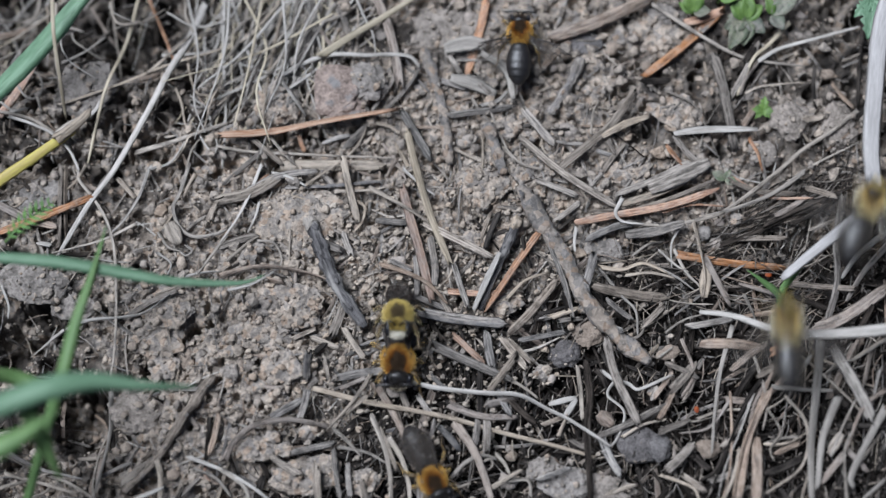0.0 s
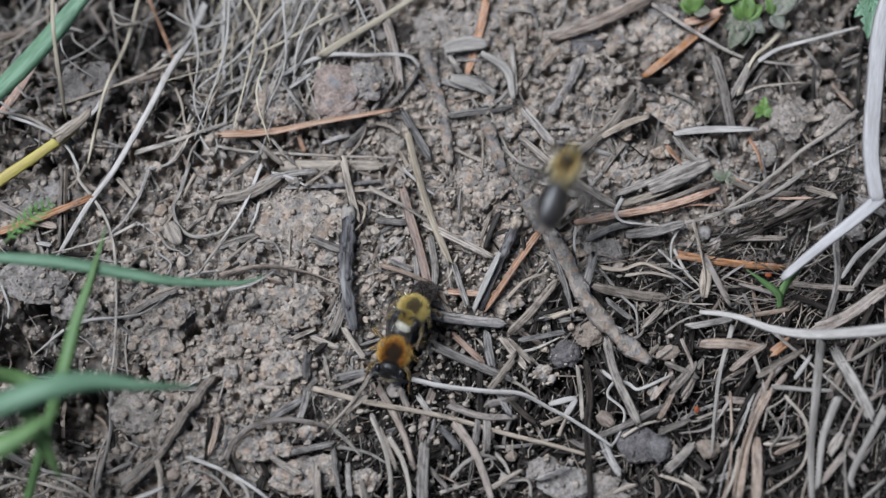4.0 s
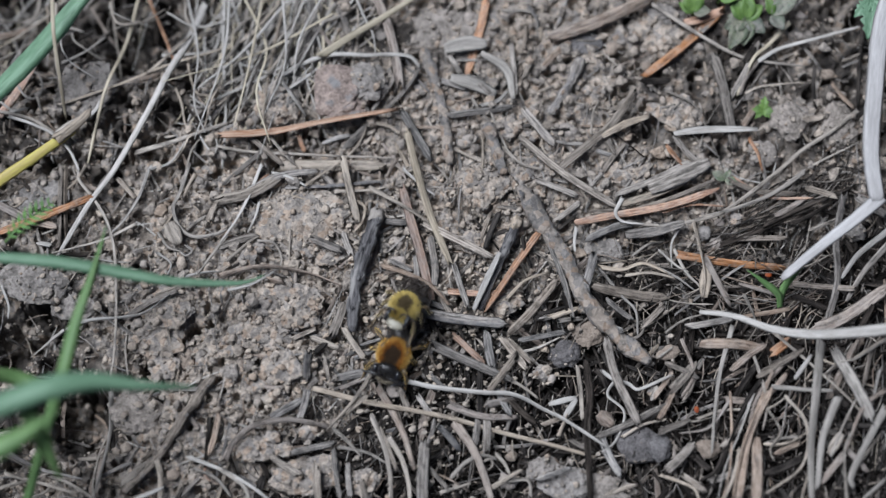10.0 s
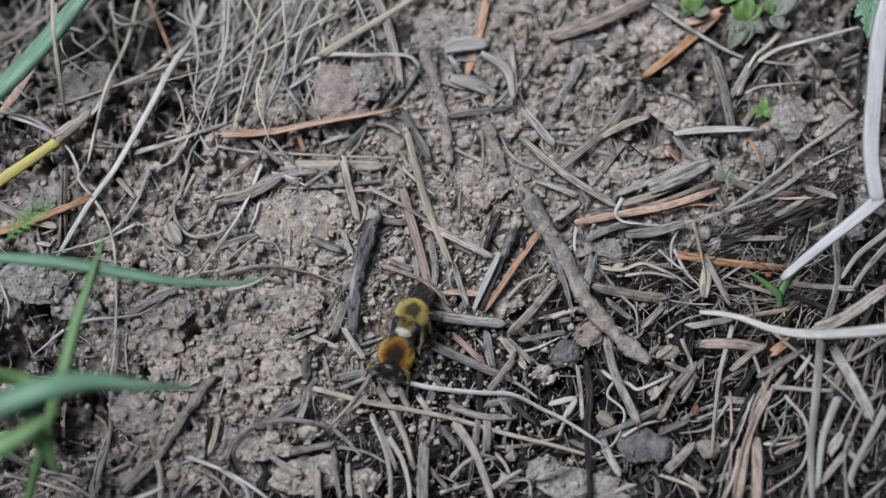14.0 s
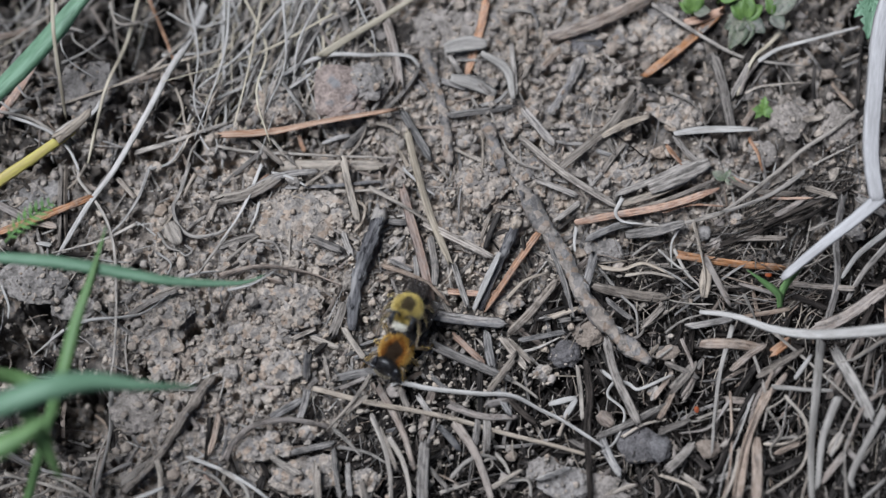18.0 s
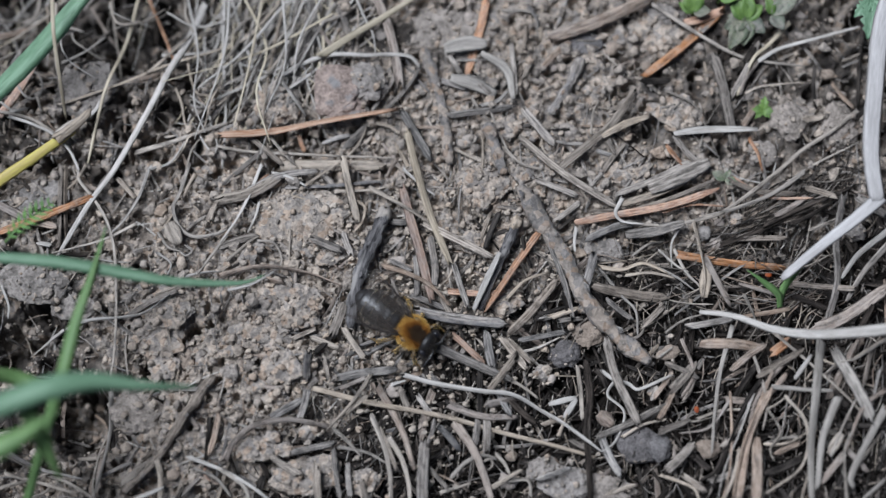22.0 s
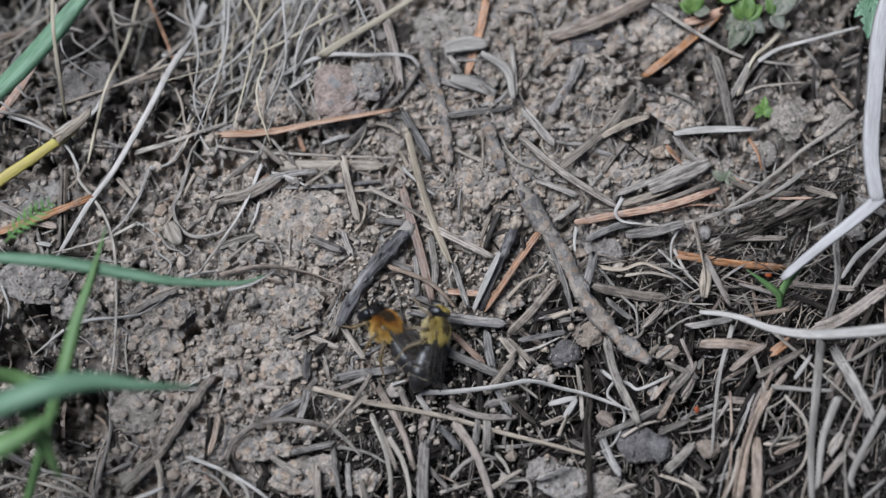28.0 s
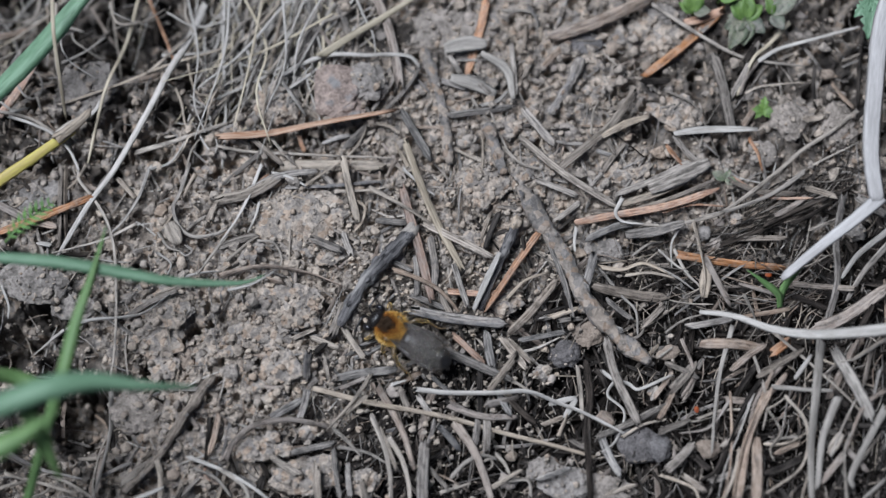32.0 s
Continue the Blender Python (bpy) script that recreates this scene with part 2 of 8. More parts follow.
NEEDLE = ((-1, 0), (-0.67, 0.36), (-0.33, 0.2), (0, 0.38), (0.33, 0.2), (0.67, 0.36), (1, 0), (0, -0.36))
STALK = tuple((math.cos(k * math.pi / 3), math.sin(k * math.pi / 3)) for k in range(6))
FLAT = ((-1, 0), (-0.7, 0.38), (0, 0.3), (0.7, 0.38), (1, 0), (0, -0.42))
FOLD = ((-1, 0.35), (0, 0.0), (1, 0.35), (0, -0.14))
SCALE = ((-1, 0.25), (-0.5, 0.1), (0, 0.02), (0.5, 0.1), (1, 0.25), (0, -0.2))


def sweep(line, width, profile, roll=0.0, wobble=0.0, rnd=random, knobs=0.0, ragged=0.0, twist=0.0):
    """Vertices, faces and grain of a profile drawn along a line; width(u) gives the half width at 0..1."""
    verts, faces, grain, k = [], [], [], len(profile)
    run, lot = 0.0, (abs(line[0].x) * 7919 + abs(line[-1].y) * 6113 + line[0].z * 433) % 1.0
    for i, p in enumerate(line):
        run += (p - line[i - 1]).length if i else 0.0
        tan = (line[min(i + 1, len(line) - 1)] - line[max(i - 1, 0)])
        if tan.length < 1e-9:
            tan = Vector((1, 0, 0))
        tan.normalize()
        side = Vector((-tan.y, tan.x, 0))
        if side.length < 1e-4:
            side = Vector((0, 1, 0))
        side.normalize()
        side = Matrix.Rotation(roll + twist * i / (len(line) - 1), 3, tan) @ side
        up = tan.cross(side)
        h = width(i / (len(line) - 1))
        for a, b in profile:
            f = h * (1 + wobble * (rnd.random() - 0.5))
            grain.append((run, a * h, lot + b * h, a))
            q = p + side * (a * f) + up * (b * f)
            if knobs:
                q = p + (q - p) * (1 + knobs * (noise.noise(q * 450) + 0.6 * noise.noise(q * 1300)))
            if ragged and i in (0, len(line) - 1):
                q = q + tan * (h * ragged * rnd.uniform(-1, 1))
            verts.append(q)
    for i in range(len(line) - 1):
        for j in range(k):
            a, b = i * k + j, i * k + (j + 1) % k
            faces.append((a, b, b + k, a + k))
    faces.append(tuple(range(k - 1, -1, -1)))
    faces.append(tuple(range(len(verts) - k, len(verts))))
    return verts, faces, grain


def laid(name, pts, width, profile, mat, steps=4, roll=0.0, wobble=0.0, rnd=random, knobs=0.0, ragged=0.0, twist=0.0):
    """A long thing as one mesh; its x axis runs along it and its origin is the middle of its ends."""
    a, b = Vector(pts[0]), Vector(pts[-1])
    mid, ang = (a + b) / 2, math.atan2(b.y - a.y, b.x - a.x)
    turn = Matrix.Rotation(-ang, 3, "Z")
    line = spline([turn @ (Vector(q) - mid) for q in pts], steps)
    v, f, g = sweep(line, width, profile, roll, wobble, rnd, knobs, ragged, twist)
    ob = new(name, mesh_of(name, v, f, mat, True, g))
    ob.matrix_world = Matrix.Translation(mid) @ Matrix.Rotation(ang, 4, "Z")
    return ob


# ---- the soil: one sheet with crumbs and hollows, fine in the middle and out to the horizon ----
STEP = 0.2
rng = np.random.default_rng(7)
gx = np.arange(-80, 80.01, STEP)
gy = np.arange(-50, 50.01, STEP)
nx, ny = len(gx), len(gy)
GX, GY = np.meshgrid(gx, gy)


def waves(size, seed):
    """Smooth random field of about that grain, -1 to 1."""
    r = np.random.default_rng(seed)
    w, h = int(170 / size) + 4, int(110 / size) + 4
    g = r.uniform(-1, 1, (h, w))
    fx, fy = (GX + 82) / size, (GY + 52) / size
    ix, iy = fx.astype(int), fy.astype(int)
    u, v = fx - ix, fy - iy
    u, v = u * u * (3 - 2 * u), v * v * (3 - 2 * v)
    return (g[iy, ix] * (1 - u) + g[iy, ix + 1] * u) * (1 - v) + (g[iy + 1, ix] * (1 - u) + g[iy + 1, ix + 1] * u) * v


Z = 0.9 * waves(22, 1) + 0.6 * waves(9, 2) + 0.35 * waves(4, 3) + 0.5 * waves(1.6, 4)


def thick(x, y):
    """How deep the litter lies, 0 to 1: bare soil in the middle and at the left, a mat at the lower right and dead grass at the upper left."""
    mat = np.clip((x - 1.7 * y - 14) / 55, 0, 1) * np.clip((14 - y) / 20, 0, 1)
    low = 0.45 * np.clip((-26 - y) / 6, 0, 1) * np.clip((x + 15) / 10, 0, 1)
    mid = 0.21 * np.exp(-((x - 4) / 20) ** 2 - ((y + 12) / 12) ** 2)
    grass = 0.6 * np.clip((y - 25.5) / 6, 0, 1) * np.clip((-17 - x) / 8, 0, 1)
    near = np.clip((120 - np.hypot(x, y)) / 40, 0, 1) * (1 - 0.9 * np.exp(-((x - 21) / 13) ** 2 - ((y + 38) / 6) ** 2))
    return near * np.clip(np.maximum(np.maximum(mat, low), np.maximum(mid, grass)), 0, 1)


def humus_shade(x, y):
    """Where the soil is tinted dark, 0 to 1: humus and painted-in shade, under the grass tufts, in the hollows at the
    left, and at the upper right.
    """
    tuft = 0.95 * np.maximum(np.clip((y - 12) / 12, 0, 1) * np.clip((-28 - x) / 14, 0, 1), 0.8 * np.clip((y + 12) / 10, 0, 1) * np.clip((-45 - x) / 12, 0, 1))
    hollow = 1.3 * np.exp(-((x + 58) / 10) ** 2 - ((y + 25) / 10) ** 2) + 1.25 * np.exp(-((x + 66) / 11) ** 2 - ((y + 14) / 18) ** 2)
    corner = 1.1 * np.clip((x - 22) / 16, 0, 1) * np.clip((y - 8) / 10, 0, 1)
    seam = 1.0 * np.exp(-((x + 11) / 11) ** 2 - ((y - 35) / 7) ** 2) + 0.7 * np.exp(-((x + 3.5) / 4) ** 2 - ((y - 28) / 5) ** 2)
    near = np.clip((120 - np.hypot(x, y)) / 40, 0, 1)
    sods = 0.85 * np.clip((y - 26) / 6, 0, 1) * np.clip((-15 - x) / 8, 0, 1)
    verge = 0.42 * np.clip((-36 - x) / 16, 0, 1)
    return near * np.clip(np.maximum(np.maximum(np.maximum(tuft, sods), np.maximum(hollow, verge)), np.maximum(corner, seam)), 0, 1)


DEEP = 8.5
Z -= DEEP * thick(GX, GY)
ROUGH = 0.25 * waves(0.9, 5) + 0.15 * waves(0.5, 6)


def stamp(x, y, r, height, squash=1.0, angle=0.0):
    """Raise a rounded crumb out of the soil, or with a negative height sink a hollow."""
    i0, i1 = int((x - r * 1.5 + 80) / STEP), int((x + r * 1.5 + 80) / STEP) + 2
    j0, j1 = int((y - r * 1.5 + 50) / STEP), int((y + r * 1.5 + 50) / STEP) + 2
    i0, j0, i1, j1 = max(i0, 0), max(j0, 0), min(i1, nx), min(j1, ny)
    if i1 <= i0 or j1 <= j0:
        return
    dx, dy = GX[j0:j1, i0:i1] - x, GY[j0:j1, i0:i1] - y
    c, s = math.cos(angle), math.sin(angle)
    d = np.hypot((dx * c + dy * s), (dy * c - dx * s) / squash) / r
    d = d * (1 + 0.35 * ROUGH[j0:j1, i0:i1])
    if height < 0:
        Z[j0:j1, i0:i1] += height * np.clip(1 - d * d, 0, 1)
        return
    j, i = min(max(int((y + 50) / STEP), 0), ny - 1), min(max(int((x + 80) / STEP), 0), nx - 1)
    dome = Z[j, i] - 0.25 * height + height * np.clip(1 - d ** 2.6, 0, 1) ** 0.6
    Z[j0:j1, i0:i1] = np.where(d < 1, np.maximum(Z[j0:j1, i0:i1], dome), Z[j0:j1, i0:i1])


# hollows in the soil
stamp(-55.55, -27.23, 6.78, -13.0)
stamp(-54.39, -23.26, 3.59, -5)
stamp(-63.16, -13.47, 4.93, -8)
stamp(-67.46, -16.16, 4.62, -9)
stamp(-60.61, -21.49, 5.13, -9)
stamp(-38.83, -13.65, 1.64, -7)
stamp(-2.83, -13.65, 1.54, -9)
stamp(-0.53, -11.86, 1.33, -7)
stamp(53.75, 27.06, 1.64, -5)
stamp(19.99, -13.92, 1.03, -4)
stamp(-40.55, -15.44, 1.03, -5)
stamp(-36.48, -12.13, 0.82, -5)
stamp(-46.26, -10.78, 0.92, -4)
stamp(-63.03, -36.4, 7.19, -5)
stamp(-67.2, -2.64, 3.08, -3)
stamp(-70.01, 38.51, 7.19, -4)
stamp(-11.7, 23.28, 1.64, -2.5)
stamp(-51.0, 31.81, 5.13, -2)
stamp(-66.39, 39.47, 6.16, -2)
stamp(-30.53, 34.67, 9.24, -1.5)
stamp(-39.75, 37.55, 8.21, -2)
stamp(-45.98, -19.72, 1.54, -4)
stamp(-38.58, -13.21, 1.03, -4)
stamp(-44.42, -24.59, 1.33, -4)
stamp(-41.59, -25.03, 0.72, -3)
stamp(-46.64, -18.39, 0.82, -4)
stamp(-42.47, -10.15, 0.72, -3)
stamp(-27.08, -3.55, 0.62, -2)
stamp(-21.18, -10.78, 0.72, -3)
stamp(-22.71, 1.92, 0.62, -2)
stamp(-35.59, -19.28, 0.82, -3)
stamp(-31.97, -23.71, 0.82, -3)
stamp(-11.88, -10.78, 0.82, -3)
stamp(-37.75, -37.7, 0.92, -3)
stamp(-30.81, -36.84, 0.82, -3)
stamp(-48.87, -30.3, 0.92, -3)
stamp(-12.66, -22.38, 0.82, -2)
stamp(31.01, 27.06, 0.72, -3)
stamp(20.31, 9.28, 0.82, -3)
stamp(0.54, 18.58, 0.92, -3)
stamp(13.26, 25.16, 0.72, -3)
stamp(-16.83, 35.63, 1.03, -3)
stamp(-7.63, 26.11, 0.92, -3)
stamp(3.28, 28.0, 2.05, -2.5)
stamp(-3.56, 32.76, 1.85, -2)
stamp(54.22, 27.53, 1.44, -2)
stamp(59.66, 27.06, 1.44, -2)
stamp(40.02, 23.75, 1.03, -1.5)
stamp(53.53, -3.55, 2.05, -2)
stamp(1.41, -14.37, 4.11, -2)
stamp(-2.13, -10.78, 3.08, -2.2)
stamp(30.12, -36.4, 2.05, -2)
stamp(41.82, -23.26, 8.21, -1.5)
stamp(53.79, -32.05, 8.21, -1.8)
stamp(59.02, -10.78, 6.16, -1.5)
stamp(15.44, -25.03, 4.11, -1.5)
stamp(27.76, -23.26, 4.11, -2)
stamp(64.9, -37.27, 3.08, -2.5)
stamp(-16.09, -30.3, 4.11, -1.5)
stamp(-33.88, -35.97, 1.64, -2)
stamp(-34.03, -29.42, 1.44, -2)
stamp(-52.65, -34.66, 2.05, -2)
stamp(-12.76, -10.78, 1.64, -1.5)
stamp(19.34, 3.75, 2.05, -1.5)
stamp(-7.47, -5.37, 1.44, -1.2)

for _ in range(700):
    stamp(rng.uniform(-80, 80), rng.uniform(-50, 50), rng.uniform(0.9, 2.6), rng.uniform(0.5, 1.4), rng.uniform(0.6, 1), rng.uniform(0, 3))
for _ in range(11000):
    r = 0.35 + 0.7 * rng.random() ** 3
    stamp(rng.uniform(-78, 78), rng.uniform(-48, 48), r, r * rng.uniform(0.7, 1.5), rng.uniform(0.6, 1), rng.uniform(0, 3))
# clefts between the sods at the upper left and among the clods at the upper right
for _ in range(420):
    x, y = (rng.uniform(-74, -16), rng.uniform(12, 44)) if rng.random() < 0.75 else (rng.uniform(28, 74), rng.uniform(8, 44))
    stamp(x, y, rng.uniform(0.7, 1.9), -rng.uniform(2.2, 4.5), rng.uniform(0.4, 0.9), rng.uniform(0, 3))
for _ in range(700):
    stamp(rng.uniform(-78, 78), rng.uniform(-48, 48), rng.uniform(0.5, 1.5), -rng.uniform(1.1, 2.8), rng.uniform(0.5, 1), rng.uniform(0, 3))
for _ in range(2300):
    stamp(rng.uniform(-78, 78), rng.uniform(-48, 48), rng.uniform(0.3, 0.75), -rng.uniform(0.8, 2.0), rng.uniform(0.4, 1), rng.uniform(0, 3))
Z += 0.28 * ROUGH

# dark patches between drier crumbs: humous soil, and the shade of clefts painted in
HUMUS_SHADE = humus_shade(GX, GY)
HUMUS_SHADE = np.clip(1.0 * HUMUS_SHADE - 0.24 + (HUMUS_SHADE > 0.05) * (0.62 * waves(3.4, 12) + 0.5 * waves(1.5, 13)), 0, 1)

# heights on which things rest: the tops of one-millimetre cells
RX, RY = 160, 100
REST = Z[:RY * 5, :RX * 5].reshape(RY, 5, RX, 5).max(axis=(1, 3))
for _ in range(2):
    q = np.pad(REST, 1, mode="edge")
    REST = 0.5 * REST + 0.125 * (q[:-2, 1:-1] + q[2:, 1:-1] + q[1:-1, :-2] + q[1:-1, 2:])


def swell(x, y):
    """How far the mat of litter at the lower right is heaped above the bare soil."""
    return 4.5 * min(max((x - 26) / 26, 0), 1) * min(max((-4 - y) / 16, 0), 1)


def rest(x, y):
    """Height in millimetres of the ground's top at a place of the plan."""
    i, j = min(max(x + 79.5, 0), RX - 1.01), min(max(y + 49.5, 0), RY - 1.01)
    a, b = int(i), int(j)
    u, v = i - a, j - b
    return swell(x, y) + 0.86 * DEEP * float(thick(x, y)) + float((REST[b, a] * (1 - u) + REST[b, a + 1] * u) * (1 - v) + (REST[b + 1, a] * (1 - u) + REST[b + 1, a + 1] * u) * v)


def soil_sheet():
    out = 80 * 1.28 ** np.arange(1, 38)
    xs = np.concatenate((-out[::-1], gx, out)) * MM
    ys = np.concatenate((-(out - 30)[::-1], gy, out - 30)) * MM
    k = len(out)
    zz = np.pad(Z, k, mode="edge")
    # level ground a hand's width beyond the patch
    fade = np.clip(1 - (np.abs(xs / MM) - 80) / 70, 0, 1)[None, :] * np.clip(1 - (np.abs(ys / MM) - 50) / 70, 0, 1)[:, None]
    zz = zz * fade * MM
    w, h = len(xs), len(ys)
    X, Y = np.meshgrid(xs, ys)
    co = np.stack((X, Y, zz), axis=-1).reshape(-1, 3).astype(np.float32)
    idx = np.arange(w * h).reshape(h, w)
    quads = np.stack((idx[:-1, :-1], idx[:-1, 1:], idx[1:, 1:], idx[1:, :-1]), axis=-1).reshape(-1, 4)
    me = bpy.data.meshes.new("ground")
    me.vertices.add(len(co))
    me.vertices.foreach_set("co", co.ravel())
    me.loops.add(quads.size)
    me.loops.foreach_set("vertex_index", quads.ravel().astype(np.int32))
    me.polygons.add(len(quads))
    me.polygons.foreach_set("loop_start", np.arange(0, quads.size, 4, dtype=np.int32))
    me.update(calc_edges=True)
    me.shade_smooth()
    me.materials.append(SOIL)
    # soil darkens with litter depth: humus and the shade between needles, put into colour
    dark_tint = np.clip(1.75 * thick(X / MM, Y / MM) + 0.5 * np.pad(waves(3, 9), k, mode="edge") * (thick(X / MM, Y / MM) > 0.05) - 0.4, 0, 1)
    dark_tint = np.maximum(dark_tint, 0.9 * fade * np.pad(HUMUS_SHADE, k, mode="edge"))
    at = me.attributes.new("humus_and_gap_shade", "FLOAT", "POINT")
    at.data.foreach_set("value", dark_tint.ravel().astype(np.float32))
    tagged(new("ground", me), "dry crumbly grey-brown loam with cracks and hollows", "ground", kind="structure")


soil_sheet()


def lump_shape(level, seed, amount):
    """Unit lump: an uneven ball with flattened facets."""
    bm = bmesh.new()
    bmesh.ops.create_icosphere(bm, subdivisions=level, radius=1.0)
    r = random.Random(seed)
    o = Vector((r.uniform(0, 50), r.uniform(0, 50), r.uniform(0, 50)))
    cuts = [(Vector((r.gauss(0, 1), r.gauss(0, 1), r.gauss(0, 1))).normalized(), r.uniform(0.6, 0.9)) for _ in range(7)]
    for v in bm.verts:
        d = v.co.normalized()
        s = 1 + amount * noise.noise(d * 1.3 + o) + 0.5 * amount * noise.noise(d * 3.1 + o) + 0.3 * amount * noise.noise(d * 7 + o)
        p = d * s
        for nrm, lim in cuts:
            over = p.dot(nrm) - lim
            if over > 0:
                p -= nrm * over * 0.8
        v.co = p
    vs = np.array([v.co[:] for v in bm.verts])
    bm.verts.index_update()
    fs = np.array([[v.index for v in f.verts] for f in bm.faces])
    bm.free()
    return vs, fs


# ---- things that lie on the soil ----
GRAINS = []
CLOD_WORDS = {"p": "pale grey-brown lump of dry loam on the soil", "g": "grey lump of dry crusted loam on the soil", "o": "ochre-coloured small stone lying in the soil",
              "w": "whitish rounded pebble lying on the soil", "d": "dark grey stone half sunk in the soil", "k": "pinkish-brown flat flake of bark lying on soil",
              "c": "tiny bright orange speck in the litter"}


def clod(x, y, rx, ry, angle=0, tint="p", high=0.5, name=""):
    """A lump of soil or a stone, half sunk where it lies: an uneven outline, grains baked together, chipped edges."""
    big = max(rx, ry)
    level = 5 if big > 2.8 else 4 if big > 1.3 else 3
    kind = name or ("clod" if tint in "pg" and big > 1.3 else "pebble")
    h = min(rx, ry) * high
    v, f = lump_shape(level, int(abs(x) * 31 + abs(y) * 17), 0.35 if tint in "pgk" else 0.2)
    v = v * np.array([rx, ry, h])
    grain = 0.0 if tint in "wc" else 0.25 if tint == "o" else (0.2 if name else 0.36)
    pts = []
    for p in v:
        q = Vector(p)
        out = Vector((p[0] / rx ** 2, p[1] / ry ** 2, p[2] / h ** 2)).normalized()
        o = Vector((x, y, 0))
        s = 0.5 * noise.noise((q + o) * 0.5) + 0.35 * noise.noise((q + o) * 1.1)
        if grain and big > 1.3:
            d1 = noise.voronoi((q + o) * 1.0)[0][0]
            d2 = noise.voronoi((q + o) * 2.1)[0][0]
            s += 1.3 * (0.45 - d1) + 0.6 * (0.4 - d2)
        pts.append((q + out * s * (grain if big > 1.3 else 0.12)) * MM)
    if big > 1.8 and tint in "pg":
        r = random.Random(int(x * 10))
        c, s, z0 = math.cos(radians(angle)), math.sin(radians(angle)), rest(x, y) - 0.3 + 0.1 * h
        tops = [p / MM for p in pts if p.z > 0.25 * h * MM]
        for p in r.sample(tops, min(len(tops), int(2.6 * rx * ry))):
            GRAINS.append((x + p.x * c - p.y * s, y + p.x * s + p.y * c, z0 + p.z))
    me = mesh_of(kind, pts, [tuple(q) for q in f], CLODS[tint])
    ob = new(kind, me)
    base = rest(x, y)
    hx, hy = heaped(x, y)
    ob.matrix_world = Matrix.Translation((hx * MM, hy * MM, (base - 0.3 + 0.1 * h) * MM)) @ Matrix.Rotation(radians(angle), 4, "Z")
    for j in range(max(0, int(y - ry + 50)), min(RY, int(y + ry + 51))):
        for i in range(max(0, int(x - rx + 80)), min(RX, int(x + rx + 81))):
            d = ((i - 79.5 - x) / rx) ** 2 + ((j - 49.5 - y) / ry) ** 2
            if d < 1:
                REST[j, i] = max(REST[j, i], base - swell(x, y) - 0.86 * DEEP * float(thick(x, y)) - 0.3 + h * math.sqrt(1 - d) * 0.8)
    return tagged(ob, CLOD_WORDS[tint], "flake" if name else ("clod" if kind == "clod" else "pebble"), "lumps on the soil")


WORD = {"n": "grey-brown", "m": "greyish tan", "f": "faded", "c": "cream-coloured", "x": "bleached white", "g": "weathered grey", "s": "pale grey", "e": "earth-crusted brown", "r": "rust-brown", "b": "dull brown", "t": "pale tan", "o": "pale tan", "a": "salmon-brown", "w": "bleached whitish", "d": "dark rotten", "y": "yellowing"}
dice = random.Random(5)


def heaped(x, y):
    """A place of the flat plan carried up the line of sight onto the heaped mat."""
    k = swell(x, y) / 296.6
    return x * (1 - k), y - (y + 63.0) * k


def raised(pts, layer, w):
    return [(hx * MM, hy * MM, (rest(x, y) + 0.2 + 0.42 * layer + 0.25 * w) * MM) for x, y in pts for hx, hy in (heaped(x, y),)]


def needle(tint, w, layer, *pts):
    """A flat dry conifer needle with a groove, blunt at both ends."""
    tip, butt, end = dice.uniform(0.35, 0.9), dice.uniform(0.55, 1.0), dice.uniform(0.04, 0.16)
    if len(pts) == 2:
        (x0, y0), (x1, y1) = pts
        k = dice.uniform(-0.03, 0.03)
        pts = (pts[0], ((x0 + x1) / 2 - k * (y1 - y0), (y0 + y1) / 2 + k * (x1 - x0)), pts[1])
    width = lambda u: 0.5 * w * MM * (butt + (1 - butt) * min(1, u / 0.08) if u < 0.5 else tip + (1 - tip) * min(1, (1 - u) / end) ** 0.8)
    ob = laid("dry_needle", raised(pts, layer, w), width, NEEDLE, DRY[tint], 6, dice.uniform(-0.5, 0.5), 0.12, dice, 0.0, 1.6, dice.uniform(-0.7, 0.7))
    return tagged(ob, f"{WORD[tint]} dry conifer needle lying on the soil", "needle", "fallen needles")


def stem(tint, w, layer, *pts, level=None):
    """A dry grass stem or rootlet, thinner at its end."""
    width = lambda u: 0.5 * w * MM * (1 - 0.35 * u) * (0.6 + 0.4 * min(1, (1 - u) / 0.06))
    line = raised(pts, layer, w) if level is None else [(x * MM, y * MM, level * MM) for x, y in pts]
    ob = laid("dry_grass_stem", line, width, FLAT, DRY[tint], 7, dice.uniform(-0.4, 0.4), 0.14, dice, 0.0, 1.5, 0.0 if tint == "y" or w > 0.9 else dice.uniform(-1.2, 1.2))
    return tagged(ob, f"{WORD[tint]} thin dry grass stem lying over the litter", "grass stem", "dry grass stems")


def straw(tint, w0, w1, *pts):
    """A broad flattened dry straw, held up at the heights given."""
    width = lambda u: 0.5 * MM * (w0 + (w1 - w0) * u) * (0.55 + 0.45 * min(1, (1 - u) / 0.03))
    ob = laid("dry_straw", [(*(q * MM for q in heaped(x, y)), (z + swell(x, y)) * MM) for x, y, z in pts], width, NEEDLE, DRY[tint], 7, 0, 0.06, dice)
    return tagged(ob, f"{WORD[tint]} broad flat dry straw, bent, above the litter", "straw", "dry straws")


